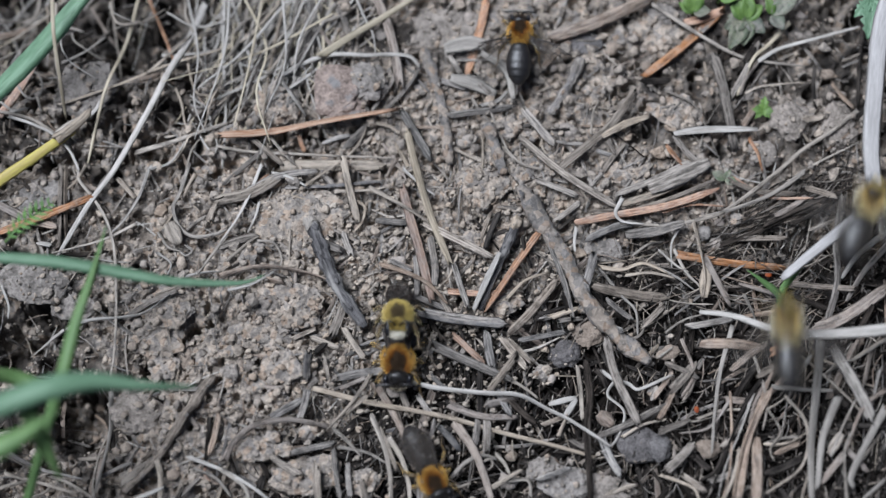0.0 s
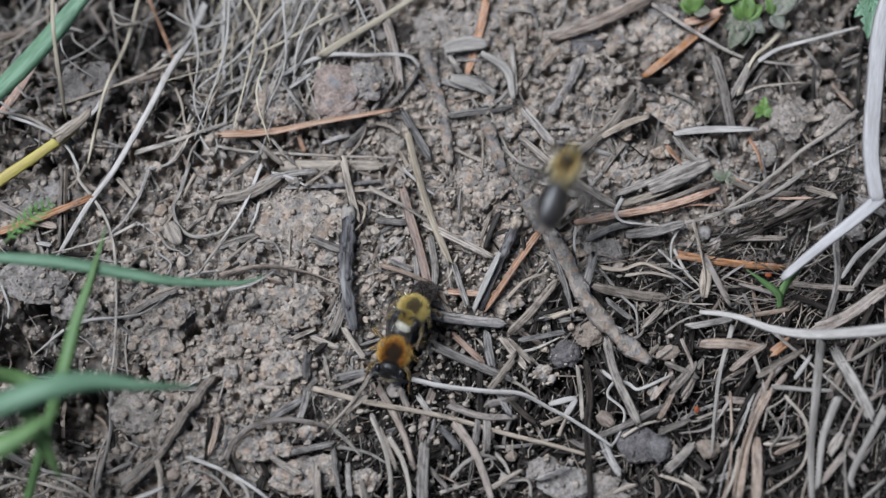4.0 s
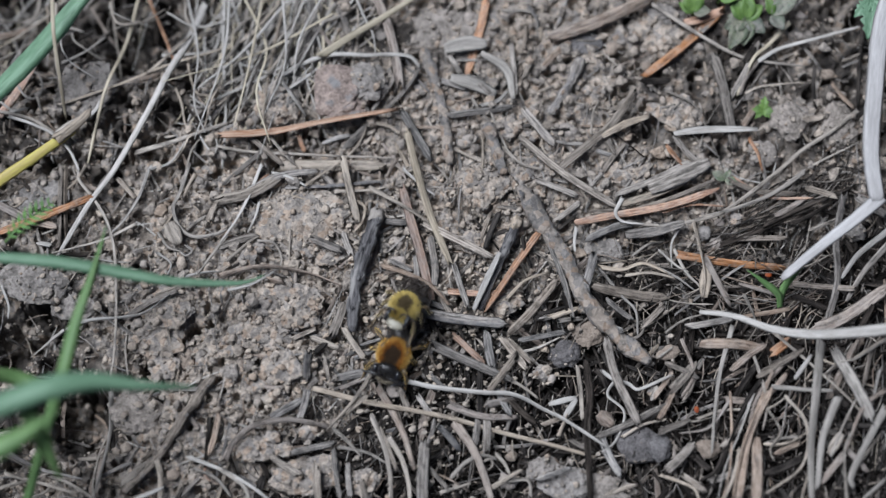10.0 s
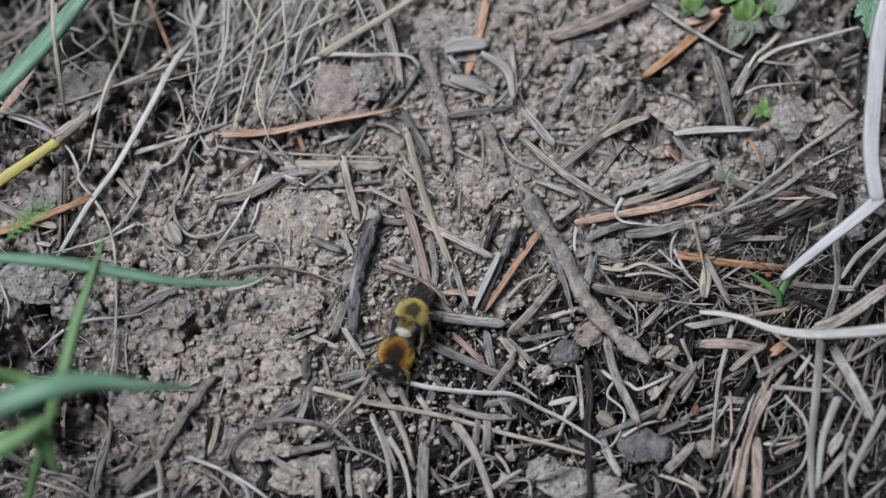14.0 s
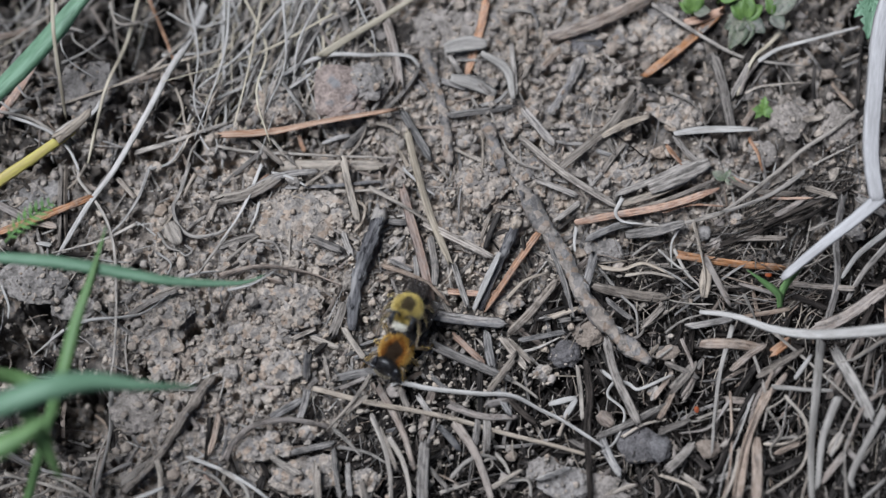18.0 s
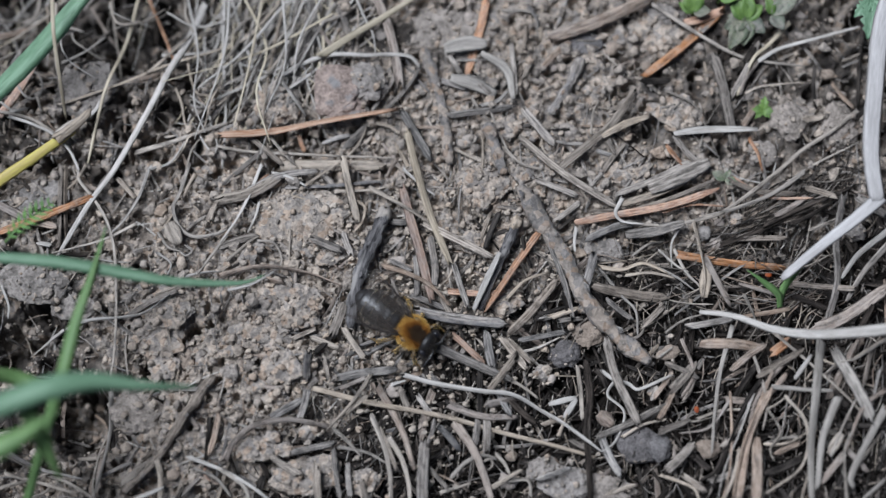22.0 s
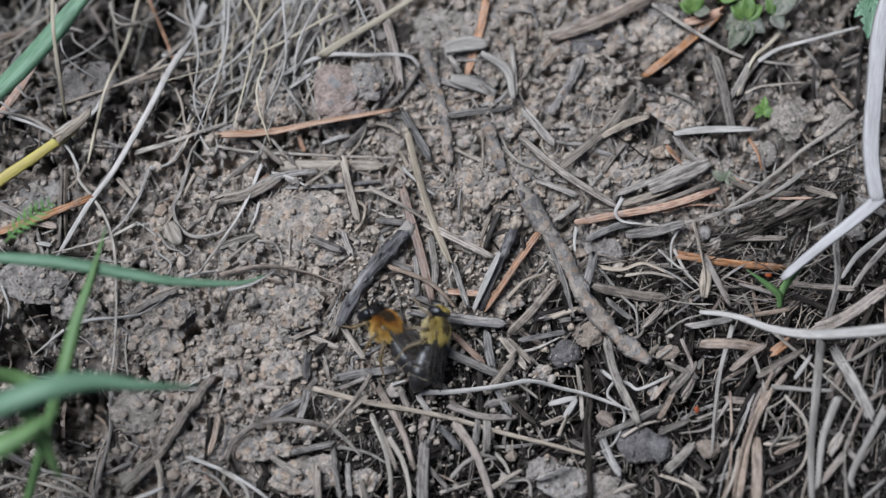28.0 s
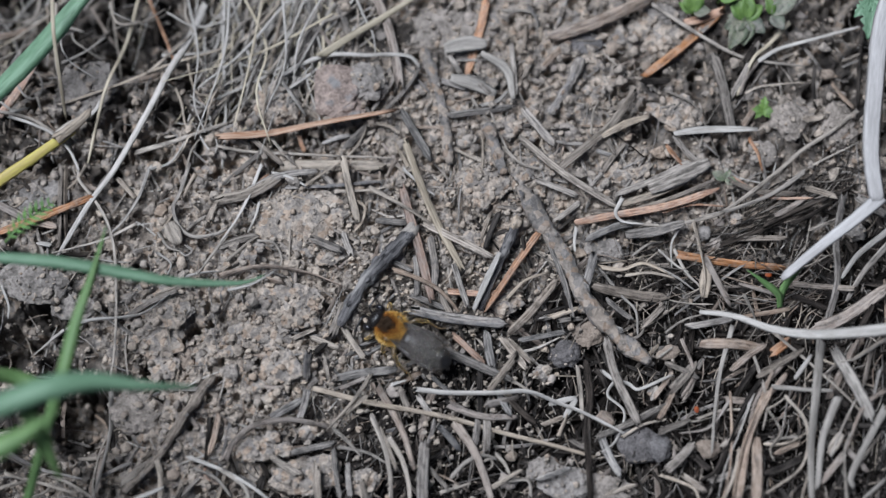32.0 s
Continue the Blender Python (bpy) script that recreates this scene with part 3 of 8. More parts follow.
def folded_straw(tint, w0, w1, w2, upper, lower):
    """A broad dry straw with a sharp fold: the stalk above it and the tip below it are parts of one thing."""
    ob = new("dry_straw")
    ob.matrix_world = Matrix.Translation(Vector(upper[-1]) * MM)
    for name, pts, a, b in (("stalk", upper, w0, w1), ("folded_tip", lower, w1 * 0.95, w2)):
        line = spline([(Vector(q) - Vector(upper[-1])) * MM for q in pts], 7)
        v, f, g = sweep(line, lambda u: 0.5 * MM * (a + (b - a) * u) * (0.6 + 0.4 * min(1, (1 - u) / 0.03)), NEEDLE, 0, 0.06, dice)
        part(name, mesh_of(name, v, f, DRY[tint], True, g), ob)
    return tagged(ob, f"{WORD[tint]} broad flat dry straw, sharply folded, above the litter", "straw", "dry straws")


def twig(tint, w, layer, *pts):
    """A rough piece of dead twig with knots and flaking bark."""
    bumps = [dice.uniform(0.8, 1.15) for _ in range(12)]
    width = lambda u: 0.5 * w * MM * (1 - 0.2 * u) * bumps[int(u * 11.9)] * (0.6 + 0.4 * min(1, u / 0.05, (1 - u) / 0.05))
    prof = tuple((math.cos(k * math.pi / 5), 0.8 * math.sin(k * math.pi / 5)) for k in range(10))
    ob = laid("dead_twig", raised(pts, layer, w), width, prof, DRY["v" if tint == "d" else tint], 16, 0, 0.08, dice, 0.3)
    inv = ob.matrix_world.inverted()
    line = [inv @ q for q in spline(raised(pts, layer, w), 8)]
    for i in range(2, len(line) - 2, max(3, len(line) // 4)):
        n, k = dice.uniform(0.35, 0.7) * w, dice.uniform(0.07, 0.13) * w
        way = (line[i + 1] - line[i]).normalized()
        up = line[i] + Vector((0, dice.uniform(-0.3, 0.3) * w * MM, 0.36 * w * MM))
        v, f, g = sweep([up - way * n * MM / 2, up + Vector((0, 0, 0.05 * w * MM)), up + way * n * MM / 2], lambda u: k * MM * (0.4 + 1.1 * math.sin(math.pi * u) ** 2), SCALE, dice.uniform(-0.4, 0.4), 0.5, dice)
        part("bark_scale", mesh_of("bark_scale", v, f, DRY[dice.choice("vv" if tint == "d" else "geb")], True, g), ob)
    if tint == "d":
        # bark split away at one end, bare pale wood under it
        v, f, g = sweep([line[0] - (line[1] - line[0]) * 0.25, line[0], line[1], line[2] + Vector((0, 0, 0.1 * w * MM))], lambda u: 0.5 * w * MM * (0.7 + 0.36 * min(1, 3 * u)) * (1 - 0.5 * max(0, u - 0.7)), prof, 0, 0.2, dice, 0.3, 1.0)
        part("bare_tip", mesh_of("bare_tip", v, f, DRY["t"], True, g), ob, "pale bare wood at the broken end")
    return tagged(ob, f"{WORD[tint]} rough dead twig lying on the soil", "twig", "dead twigs")


def blade(tint, w, *pts):
    """A living grass blade, folded along its midrib, leaning over the ground at the heights given."""
    width = lambda u: 0.5 * w * MM * min(1, (1 - u) / 0.5 + 0.08) * min(1, 0.7 + u)
    ob = laid("grass_blade", [(x * MM, y * MM, z * MM) for x, y, z in pts], width, FOLD, GREEN[tint], 8, 0, 0.03, dice)
    return tagged(ob, ("bluish-green" if tint == "b" else "fresh green") + " living grass blade leaning over the soil", "grass blade", "green grass blades")


def husk(tint, w, layer, *pts):
    """A split hollow husk or dry leaf scale, curled along its length."""
    width = lambda u: 0.5 * w * MM * (0.35 + 0.65 * math.sin(math.pi * min(1, 0.12 + 0.8 * u)))
    ob = laid("leaf_scale", raised(pts, layer, w), width, SCALE, DRY[tint], 6, dice.uniform(-0.3, 0.3), 0.1, dice)
    return tagged(ob, f"{WORD[tint]} curled dry leaf scale lying on the litter", "leaf scale", "dry leaf scales")


def leaf_mesh(name, length, w, mat, lobes=0):
    """A small leaf with a sunken midrib, from the origin along x; with lobes where it is cut."""
    n, v, f = 14, [], []
    for i in range(n + 1):
        u = i / n
        h = 0.5 * w * math.sin(math.pi * (0.06 + 0.9 * u ** 0.8)) * (1 + (0.28 * math.cos(lobes * 2 * math.pi * u) if lobes else 0))
        z = 0.12 * length * math.sin(math.pi * u)
        for s, dz in ((-1, 0.12), (-0.5, 0.06), (0, 0), (0.5, 0.06), (1, 0.12)):
            v.append((u * length * MM, s * h * MM, (z + dz * w) * MM))
    for i in range(n):
        for j in range(4):
            a = i * 5 + j
            f.append((a, a + 1, a + 6, a + 5))
    me = mesh_of(name, v, f, mat)
    bm = bmesh.new()
    bm.from_mesh(me)
    bmesh.ops.solidify(bm, geom=bm.faces[:], thickness=0.06 * MM)
    bm.to_mesh(me)
    bm.free()
    return me


def seedling(x, y, lift, leaves, label):
    """A small herb: a stalk and its leaves (tint, length, width, angle, rise, lobes)."""
    ob = new("seedling")
    ob.matrix_world = pose(x * MM, y * MM, (rest(x, y) - 0.2) * MM)
    v, f, _ = sweep(spline([(0, 0, 0), (0.1 * MM, 0.1 * MM, lift * MM)], 4), lambda u: 0.18 * MM, STALK)
    part("stalk", mesh_of("stalk", v, f, GREEN["l"]), ob)
    for tint, length, w, angle, rise, lobes in leaves:
        lf = part("leaf", leaf_mesh("leaf", length, w, GREEN[tint], lobes), ob, "dull olive leaf" if tint == "o" else "")
        lf.matrix_local = pose(0, 0, lift * MM, 0, -rise, angle)
    return tagged(ob, label, "seedling", "green seedlings")


# ---- lumps and stones ----
clod(-26.59, 23.46, 4.63, 4.05, 10, "p", 0.5)
clod(-16.67, 25.81, 5.7, 5.0, 20, "k", 0.34, name="bark_flake")
clod(-12.2, 26.9, 3.7, 3.1, -20, "g", 0.5, name="soil_flake")
clod(0.55, 36.44, 7.52, 4.24, 5, "g", 0.3)
clod(3.73, 32.63, 4.05, 1.54, 0, "g", 0.4, name="soil_flake")
clod(22.85, 33.58, 3.09, 2.12, 10, "d", 0.5, name="soil_flake")
clod(10.19, 19.24, 2.8, 2.31, 0, "p", 0.6)
clod(4.38, 38.36, 1.06, 1.16, 0, "w", 0.7)
clod(8.77, 38.16, 1.45, 1.35, 0, "p", 0.7)
clod(17.8, 29.78, 0.87, 0.87, 0, "w", 0.7)
clod(28.8, 35.1, 1.54, 1.64, 0, "p", 0.6)
clod(32.79, 29.97, 1.06, 0.87, 0, "o", 0.7)
clod(12.86, 35.77, 0.77, 0.96, 0, "o", 0.7)
clod(27.39, 32.91, 1.16, 1.16, 0, "o", 0.6)
clod(19.64, 31.68, 1.16, 0.96, 0, "o", 0.6)
clod(18.29, 32.44, 0.96, 0.87, 0, "p", 0.6)
clod(19.48, 19.05, 2.51, 1.93, 0, "g", 0.6)
clod(4.32, 17.19, 1.25, 1.25, 0, "p", 0.7)
clod(56.06, 20.92, 3.28, 3.47, 0, "g", 0.6)
clod(51.1, 15.7, 2.41, 2.31, 0, "g", 0.6)
clod(63.23, 19.71, 2.89, 3.86, 0, "g", 0.5)
clod(37.57, 21.58, 4.34, 3.09, -10, "p", 0.4)
clod(34.28, 35.29, 4.82, 3.86, 0, "p", 0.35)
clod(61.89, 28.64, 1.25, 0.96, 0, "o", 0.7)
clod(57.91, 38.16, 0.96, 0.77, 0, "w", 0.6)
clod(36.19, 39.12, 2.89, 2.12, 0, "g", 0.4)
clod(-22.67, 3.98, 7.52, 5.98, 5, "p", 0.3)
clod(-24.67, -9.16, 5.79, 4.44, 0, "p", 0.35)
clod(-27.49, -9.61, 2.41, 2.12, 20, "g", 0.6)
clod(-29.1, -0.12, 1.25, 1.16, 0, "g", 0.7)
clod(-17.79, 6.73, 1.06, 1.06, 0, "p", 0.7)
clod(-7.48, 1.24, 1.25, 1.35, 0, "w", 0.6)
clod(-7.29, -2.12, 1.54, 0.96, 0, "w", 0.6)
clod(-30.58, -1.76, 1.93, 1.54, 60, "p", 0.5)
clod(-22.39, 3.34, 1.25, 1.25, 0, "o", 0.6)
clod(-21.26, -0.58, 1.54, 1.25, 0, "p", 0.6)
clod(5.91, 9.49, 4.44, 3.66, -10, "p", 0.5)
clod(29.25, 11.8, 4.05, 2.31, -5, "p", 0.5)
clod(25.9, 0.06, 3.47, 2.51, 0, "g", 0.5)
clod(22.19, -9.61, 1.16, 0.87, 0, "p", 0.6)
clod(9.03, 6.64, 1.35, 0.87, 0, "o", 0.6)
clod(10.26, -8.71, 2.51, 2.31, 0, "p", 0.5)
clod(43.28, 1.06, 1.25, 1.06, 0, "w", 0.7)
clod(43.92, 4.35, 0.87, 0.68, 0, "w", 0.6)
clod(46.97, 4.9, 1.54, 1.16, 0, "p", 0.7)
clod(47.07, 2.43, 1.16, 1.35, 0, "p", 0.7)
clod(49.85, 5.63, 1.16, 1.16, 0, "o", 0.6)
clod(45.94, 6.09, 0.96, 0.96, 0, "p", 0.6)
clod(41.55, 2.61, 1.16, 1.16, 0, "g", 0.6)
clod(65.2, 3.16, 1.93, 1.93, 0, "g", 0.8)
clod(51.39, -4.02, 0.58, 0.39, 0, "c", 0.6)
clod(39.71, -25.07, 0.48, 0.58, 0, "c", 0.6)
clod(-44.85, -14.53, 4.24, 3.28, 0, "p", 0.4)
clod(-42.79, -9.61, 4.44, 3.47, 0, "p", 0.35)
clod(-43.4, -18.54, 2.51, 2.51, 0, "p", 0.4)
clod(-47.55, -26.04, 4.34, 3.66, 0, "g", 0.4)
clod(-39.91, -17.65, 1.16, 1.64, 0, "o", 0.6)
clod(-41.58, -35.63, 1.16, 0.96, 0, "o", 0.7)
clod(-64.19, -5.56, 5.79, 3.38, 0, "g", 0.3)
clod(-57.82, -9.61, 3.47, 2.31, 0, "g", 0.35)
clod(-63.45, 8.11, 4.34, 2.89, 0, "g", 0.3)
clod(-57.46, 26.2, 5.2, 5.0, 0, "g", 0.16)
clod(-32.66, -19.69, 1.54, 1.45, 0, "g", 0.7)
clod(-28.4, -21.99, 1.25, 1.16, 0, "p", 0.7)
clod(-26.81, -22.52, 0.58, 0.58, 0, "w", 0.7)
clod(-32.74, -16.32, 1.06, 0.96, 0, "p", 0.7)
clod(-30.22, -18.8, 0.96, 0.96, 0, "g", 0.7)
clod(-7.36, -22.52, 1.45, 1.45, 20, "w", 0.6)
clod(-20.85, -28.66, 1.74, 1.54, 0, "p", 0.6)
clod(-26.5, -29.97, 1.35, 1.16, 0, "p", 0.6)
clod(-30.86, -29.54, 1.06, 0.96, 0, "p", 0.6)
clod(-33.04, -29.54, 1.35, 1.35, 0, "g", 0.6)
clod(-24.72, -31.72, 1.93, 1.35, 0, "p", 0.5)
clod(-27.68, -13.64, 4.82, 3.86, 0, "p", 0.3)
clod(-24.95, -18.98, 3.86, 2.89, 0, "p", 0.35)
clod(19.01, -16.49, 2.89, 2.6, 0, "d", 0.6)
clod(23.28, -13.2, 3.09, 2.51, 15, "o", 0.5)
clod(15.45, -19.42, 1.64, 1.45, 0, "p", 0.6)
clod(16.85, -20.57, 0.87, 0.87, 0, "w", 0.7)
clod(30.57, -31.11, 5.01, 3.09, -5, "d", 0.35, name="soil_flake")
clod(10.53, -32.68, 1.06, 0.87, 0, "o", 0.6)
clod(15.29, -34.93, 3.28, 2.12, 0, "g", 0.3)
clod(19.17, -36.92, 4.44, 2.7, 0, "g", 0.28)
clod(25.66, -37.53, 4.05, 2.51, 0, "g", 0.28)
clod(10.06, -36.49, 1.74, 1.35, 0, "g", 0.5)
clod(35.28, -16.49, 1.93, 1.25, 20, "o", 0.5)
clod(41.18, -31.46, 2.12, 1.54, 0, "o", 0.6)
clod(33.61, -31.28, 1.93, 2.12, 0, "d", 0.5)
clod(-21.18, -35.63, 4.82, 3.47, 0, "p", 0.3)
clod(-29.09, -31.28, 3.86, 2.41, 0, "p", 0.3)
clod(-12.49, -36.49, 2.89, 2.31, 0, "p", 0.35)
clod(-8.35, -2.85, 0.96, 0.77, 0, "o", 0.6)
clod(-15.05, 0.79, 0.77, 0.68, 0, "o", 0.6)
clod(-13.74, 3.53, 0.68, 0.77, 0, "o", 0.6)
clod(-41.66, -18.09, 0.77, 0.68, 0, "w", 0.6)
clod(-48.99, 17.37, 0.77, 0.77, 0, "o", 0.6)
clod(-64.87, 9.96, 1.35, 1.16, 0, "g", 0.6)
clod(-67.8, 15.05, 1.45, 1.16, 0, "g", 0.6)
clod(-18.15, -0.58, 2.89, 2.12, 0, "p", 0.35)
clod(-5.64, -14.53, 1.54, 1.16, 0, "g", 0.5)
clod(32.94, -22.52, 1.16, 0.87, 0, "p", 0.6)
clod(27.62, -2.85, 0.96, 0.77, 0, "p", 0.6)
clod(-37.7, -18.09, 1.16, 0.96, 0, "p", 0.6)
clod(-41.16, 10.88, 1.16, 1.06, 0, "g", 0.6)
clod(-47.85, 9.96, 1.16, 0.96, 0, "g", 0.6)
clod(-37.17, 12.73, 1.16, 1.06, 0, "p", 0.6)
clod(23.19, 25.81, 0.87, 0.87, 0, "p", 0.7)
clod(20.0, 24.87, 0.77, 1.06, 0, "p", 0.7)
clod(25.0, 25.81, 0.77, 0.68, 0, "o", 0.6)
clod(13.18, 21.11, 1.35, 0.96, 0, "p", 0.6)
clod(14.06, 18.31, 1.54, 1.25, 0, "p", 0.6)
clod(1.45, 22.99, 1.74, 1.16, 0, "p", 0.5)
clod(3.71, 25.81, 1.93, 1.35, 0, "p", 0.5)
clod(-3.53, 26.28, 1.35, 1.16, 0, "p", 0.5)
clod(-9.94, 35.29, 1.16, 0.96, 0, "g", 0.5)
clod(0.54, 4.9, 3.47, 2.51, 10, "p", 0.3)
clod(4.81, 0.97, 2.89, 2.12, -10, "p", 0.35)
clod(11.75, 11.06, 2.89, 2.12, 20, "p", 0.35)
clod(15.37, 14.12, 3.28, 2.31, 0, "p", 0.3)
clod(-2.15, 9.96, 2.51, 1.93, 30, "p", 0.4)


def crumbs(name, count, shapes, smallest, spread_of, on_clods, seed):
    """Loose crumbs of soil over the whole patch, too many to count."""
    vs, fs, base = [], [], 0
    r = np.random.default_rng(seed)
    spots = list(GRAINS[::on_clods]) if on_clods else []
    for _ in range(count):
        x, y = r.uniform(-74, 74), r.uniform(-43, 43)
        j, i = int((y + 50) / STEP), int((x + 80) / STEP)
        if r.random() > 1.25 * float(thick(x, y)) + 0.9 * HUMUS_SHADE[j, i]:
            spots.append((x, y, float(Z[j, i])))
    for x, y, z in spots:
        size = smallest + spread_of * r.random() ** 3.2
        v, f = shapes[r.integers(len(shapes))]
        a = r.uniform(0, 6.28)
        c, s = math.cos(a), math.sin(a)
        w = v * np.array([1, r.uniform(0.6, 1), r.uniform(0.55, 0.9)]) * size
        w = np.stack((w[:, 0] * c - w[:, 1] * s + x, w[:, 0] * s + w[:, 1] * c + y, w[:, 2] + z + size * 0.4), axis=1)
        vs.append(w * MM)
        fs.append(f + base)
        base += len(v)
    v, f = np.concatenate(vs), np.concatenate(fs)
    me = bpy.data.meshes.new(name)
    me.vertices.add(len(v))
    me.vertices.foreach_set("co", v.astype(np.float32).ravel())
    me.loops.add(f.size)
    me.loops.foreach_set("vertex_index", f.astype(np.int32).ravel())
    me.polygons.add(len(f))
    me.polygons.foreach_set("loop_start", np.arange(0, f.size, 3, dtype=np.int32))
    me.update(calc_edges=True)
    me.shade_smooth()
    me.materials.append(CRUMB)
    tagged(new(name, me), "loose grey-brown crumbs of dry soil on the ground", "soil", kind="stuff")


crumbs("soil_crumbs", 1100, [lump_shape(3, 80 + s, 0.7) for s in range(8)], 0.45, 0.85, 0, 15)
crumbs("soil_crumbs", 0, [lump_shape(2, 95 + s, 0.6) for s in range(8)], 0.18, 0.6, 3, 16)
crumbs("soil_crumbs", 3900, [lump_shape(2, s, 0.6) for s in range(8)], 0.36, 0.75, 0, 11)
crumbs("soil_crumbs", 9500, [lump_shape(1, 30 + s, 0.5) for s in range(8)], 0.2, 0.28, 0, 14)
crumbs("soil_grit", 22000, [lump_shape(1, 60 + s, 0.8) for s in range(8)], 0.11, 0.25, 1, 12)


# ---- needles, stems, twigs and scales, one by one ----
stem("w", 1.34, 2, (-38.39, 41.64), (-41.25, 34.96), (-43.77, 28.33), (-46.31, 22.69), (-51.8, 12.47), (-55.62, 6.96), (-60.16, -1.69))
stem("c", 0.66, 3, (-49.08, 41.64), (-51.11, 34.18), (-53.37, 26.32), (-54.73, 21.44), (-56.22, 13.25))
stem("t", 0.54, 1, (-63.51, 22.18), (-53.71, 25.66), (-43.89, 29.9), (-34.92, 33.99), (-28.65, 38.95), (-25.96, 41.83))
stem("t", 0.71, 2, (-62.86, 41.17), (-62.6, 34.96), (-61.94, 30.22), (-60.55, 22.69))
stem("r", 0.62, 1, (-47.7, 41.35), (-45.44, 36.08), (-43.28, 30.66))
stem("t", 0.54, 1, (-41.48, 40.87), (-40.91, 37.04), (-39.42, 32.27), (-38.23, 28.49), (-38.55, 26.6))
stem("t", 0.62, 2, (-70.61, 22.04), (-65.13, 20.36), (-61.43, 18.03), (-59.37, 15.99), (-57.8, 12.47), (-57.36, 10.44), (-54.92, 7.41), (-52.55, 3.3), (-51.2, -2.15), (-50.88, -11.13), (-51.01, -17.36), (-51.5, -20.89), (-52.44, -26.16), (-53.43, -32.26), (-53.66, -37.44), (-53.14, -40.02))
stem("y", 2.0, 5, (-73.5, 7.0), (-69.58, 10.13), (-64.25, 13.98), (-59.42, 17.66), (-58.2, 18.65), level=4.0)
stem("t", 1.9, 5, (-61.2, 16.5), (-59.42, 17.75), (-57.3, 19.6), (-55.7, 21.3), level=4.7)
stem("w", 0.8, 3, (-56.95, 20.5), (-55.21, 22.08), (-54.54, 23.48))
stem("w", 0.62, 2, (-68.98, 21.85), (-65.95, 22.6))
needle("r", 1.41, 0, (-70.8, 21.3), (-65.74, 29.4))
needle("b", 1.26, 1, (-71.77, 34.56), (-67.81, 37.42))
stem("s", 0.36, 1, (-59.99, 35.6), (-59.48, 34.18), (-57.6, 32.75), (-54.81, 30.85))
stem("s", 0.45, 1, (-61.31, 30.19), (-57.59, 32.27), (-54.49, 34.65))
stem("s", 0.36, 1, (-68.22, 26.6), (-66.78, 24.72), (-64.96, 24.53), (-64.13, 26.13), (-64.67, 28.01), (-66.07, 28.96))
stem("w", 0.27, 1, (-54.25, 40.39), (-53.28, 38.95), (-50.5, 37.51), (-47.01, 36.85))
stem("t", 0.45, 1, (-53.2, 36.56), (-50.48, 37.04), (-45.97, 38.47), (-44.2, 40.39))
stem("t", 0.89, 2, (-48.51, 15.52), (-43.44, 16.92), (-39.43, 18.22), (-34.54, 20.36))
stem("t", 0.45, 2, (-46.7, 12.2), (-42.9, 13.86), (-41.16, 15.71), (-40.31, 17.57), (-38.12, 19.43), (-37.13, 23.16), (-35.18, 28.33))
stem("t", 0.45, 1, (-42.87, 26.13), (-41.9, 23.78), (-41.37, 20.97), (-40.68, 18.91))
stem("w", 0.36, 1, (-39.07, 19.1), (-37.93, 16.77), (-36.27, 14.92), (-35.86, 16.77), (-36.8, 18.17))
stem("t", 0.45, 1, (-40.86, 35.13), (-41.21, 31.33), (-39.7, 25.66), (-37.41, 24.72), (-36.46, 22.84))
stem("s", 0.45, 1, (-38.73, 40.87), (-36.86, 38.95), (-34.59, 39.43))
stem("t", 0.54, 2, (-41.87, 41.17), (-41.81, 38.78), (-40.36, 35.91))
stem("s", 0.71, 1, (-44.86, 32.08), (-41.32, 35.13), (-35.01, 37.99))
stem("t", 0.62, 1, (-70.98, 27.54), (-68.38, 29.9), (-65.89, 35.13), (-63.32, 38.95), (-62.51, 41.35))
stem("s", 0.62, 1, (-71.73, 33.7), (-67.88, 38.95), (-66.16, 41.35))
stem("s", 0.54, 1, (-71.94, 37.99), (-67.89, 39.14), (-64.33, 41.35))
stem("t", 0.54, 1, (-64.79, 41.35), (-64.37, 37.99), (-63.61, 35.13))
stem("s", 0.54, 2, (-69.41, 34.96), (-65.03, 38.78), (-62.8, 39.73))
stem("s", 0.45, 1, (-71.57, 30.38), (-68.96, 32.75), (-66.36, 35.6))
stem("w", 0.45, 1, (-71.27, 24.15), (-68.93, 22.37), (-67.08, 21.44))
stem("t", 0.54, 1, (-64.97, 24.72), (-63.95, 21.9))
stem("s", 0.45, 1, (-40.69, 12.6), (-39.88, 15.84), (-38.15, 18.17))
stem("w", 0.54, 1, (-45.31, 31.8), (-43.04, 31.8), (-39.87, 32.27), (-35.81, 33.22))
stem("c", 1.3, 3, (-19.36, 31.19), (-13.97, 34.8), (-9.45, 37.65), (-4.01, 41.28))
needle("b", 1.65, 2, (-11.04, 41.65), (-8.73, 35.91), (-7.61, 31.17), (-6.86, 26.45))
rust_needle = needle("a", 1.75, 4, (-34.93, 17.75), (-27.32, 18.77), (-20.15, 20.17), (-7.3, 22.23))
stem("t", 0.62, 2, (-25.45, 41.17), (-27.57, 32.11), (-28.45, 21.76), (-27.84, 18.03))
stem("t", 0.62, 2, (-23.45, 41.17), (-24.68, 33.06), (-26.56, 26.45), (-28.67, 18.96), (-29.7, 12.47))
stem("w", 0.62, 1, (-35.55, 41.35), (-35.51, 32.27), (-34.81, 21.9), (-35.04, 12.6))
stem("w", 0.85, 3, (-25.95, 27.86), (-22.1, 30.41), (-17.58, 31.35), (-12.14, 31.17), (-8.52, 31.45), (-5.35, 30.98), (-3.8, 29.46))
stem("s", 0.62, 1, (-25.7, 27.07), (-23.85, 24.25), (-21.91, 21.72))
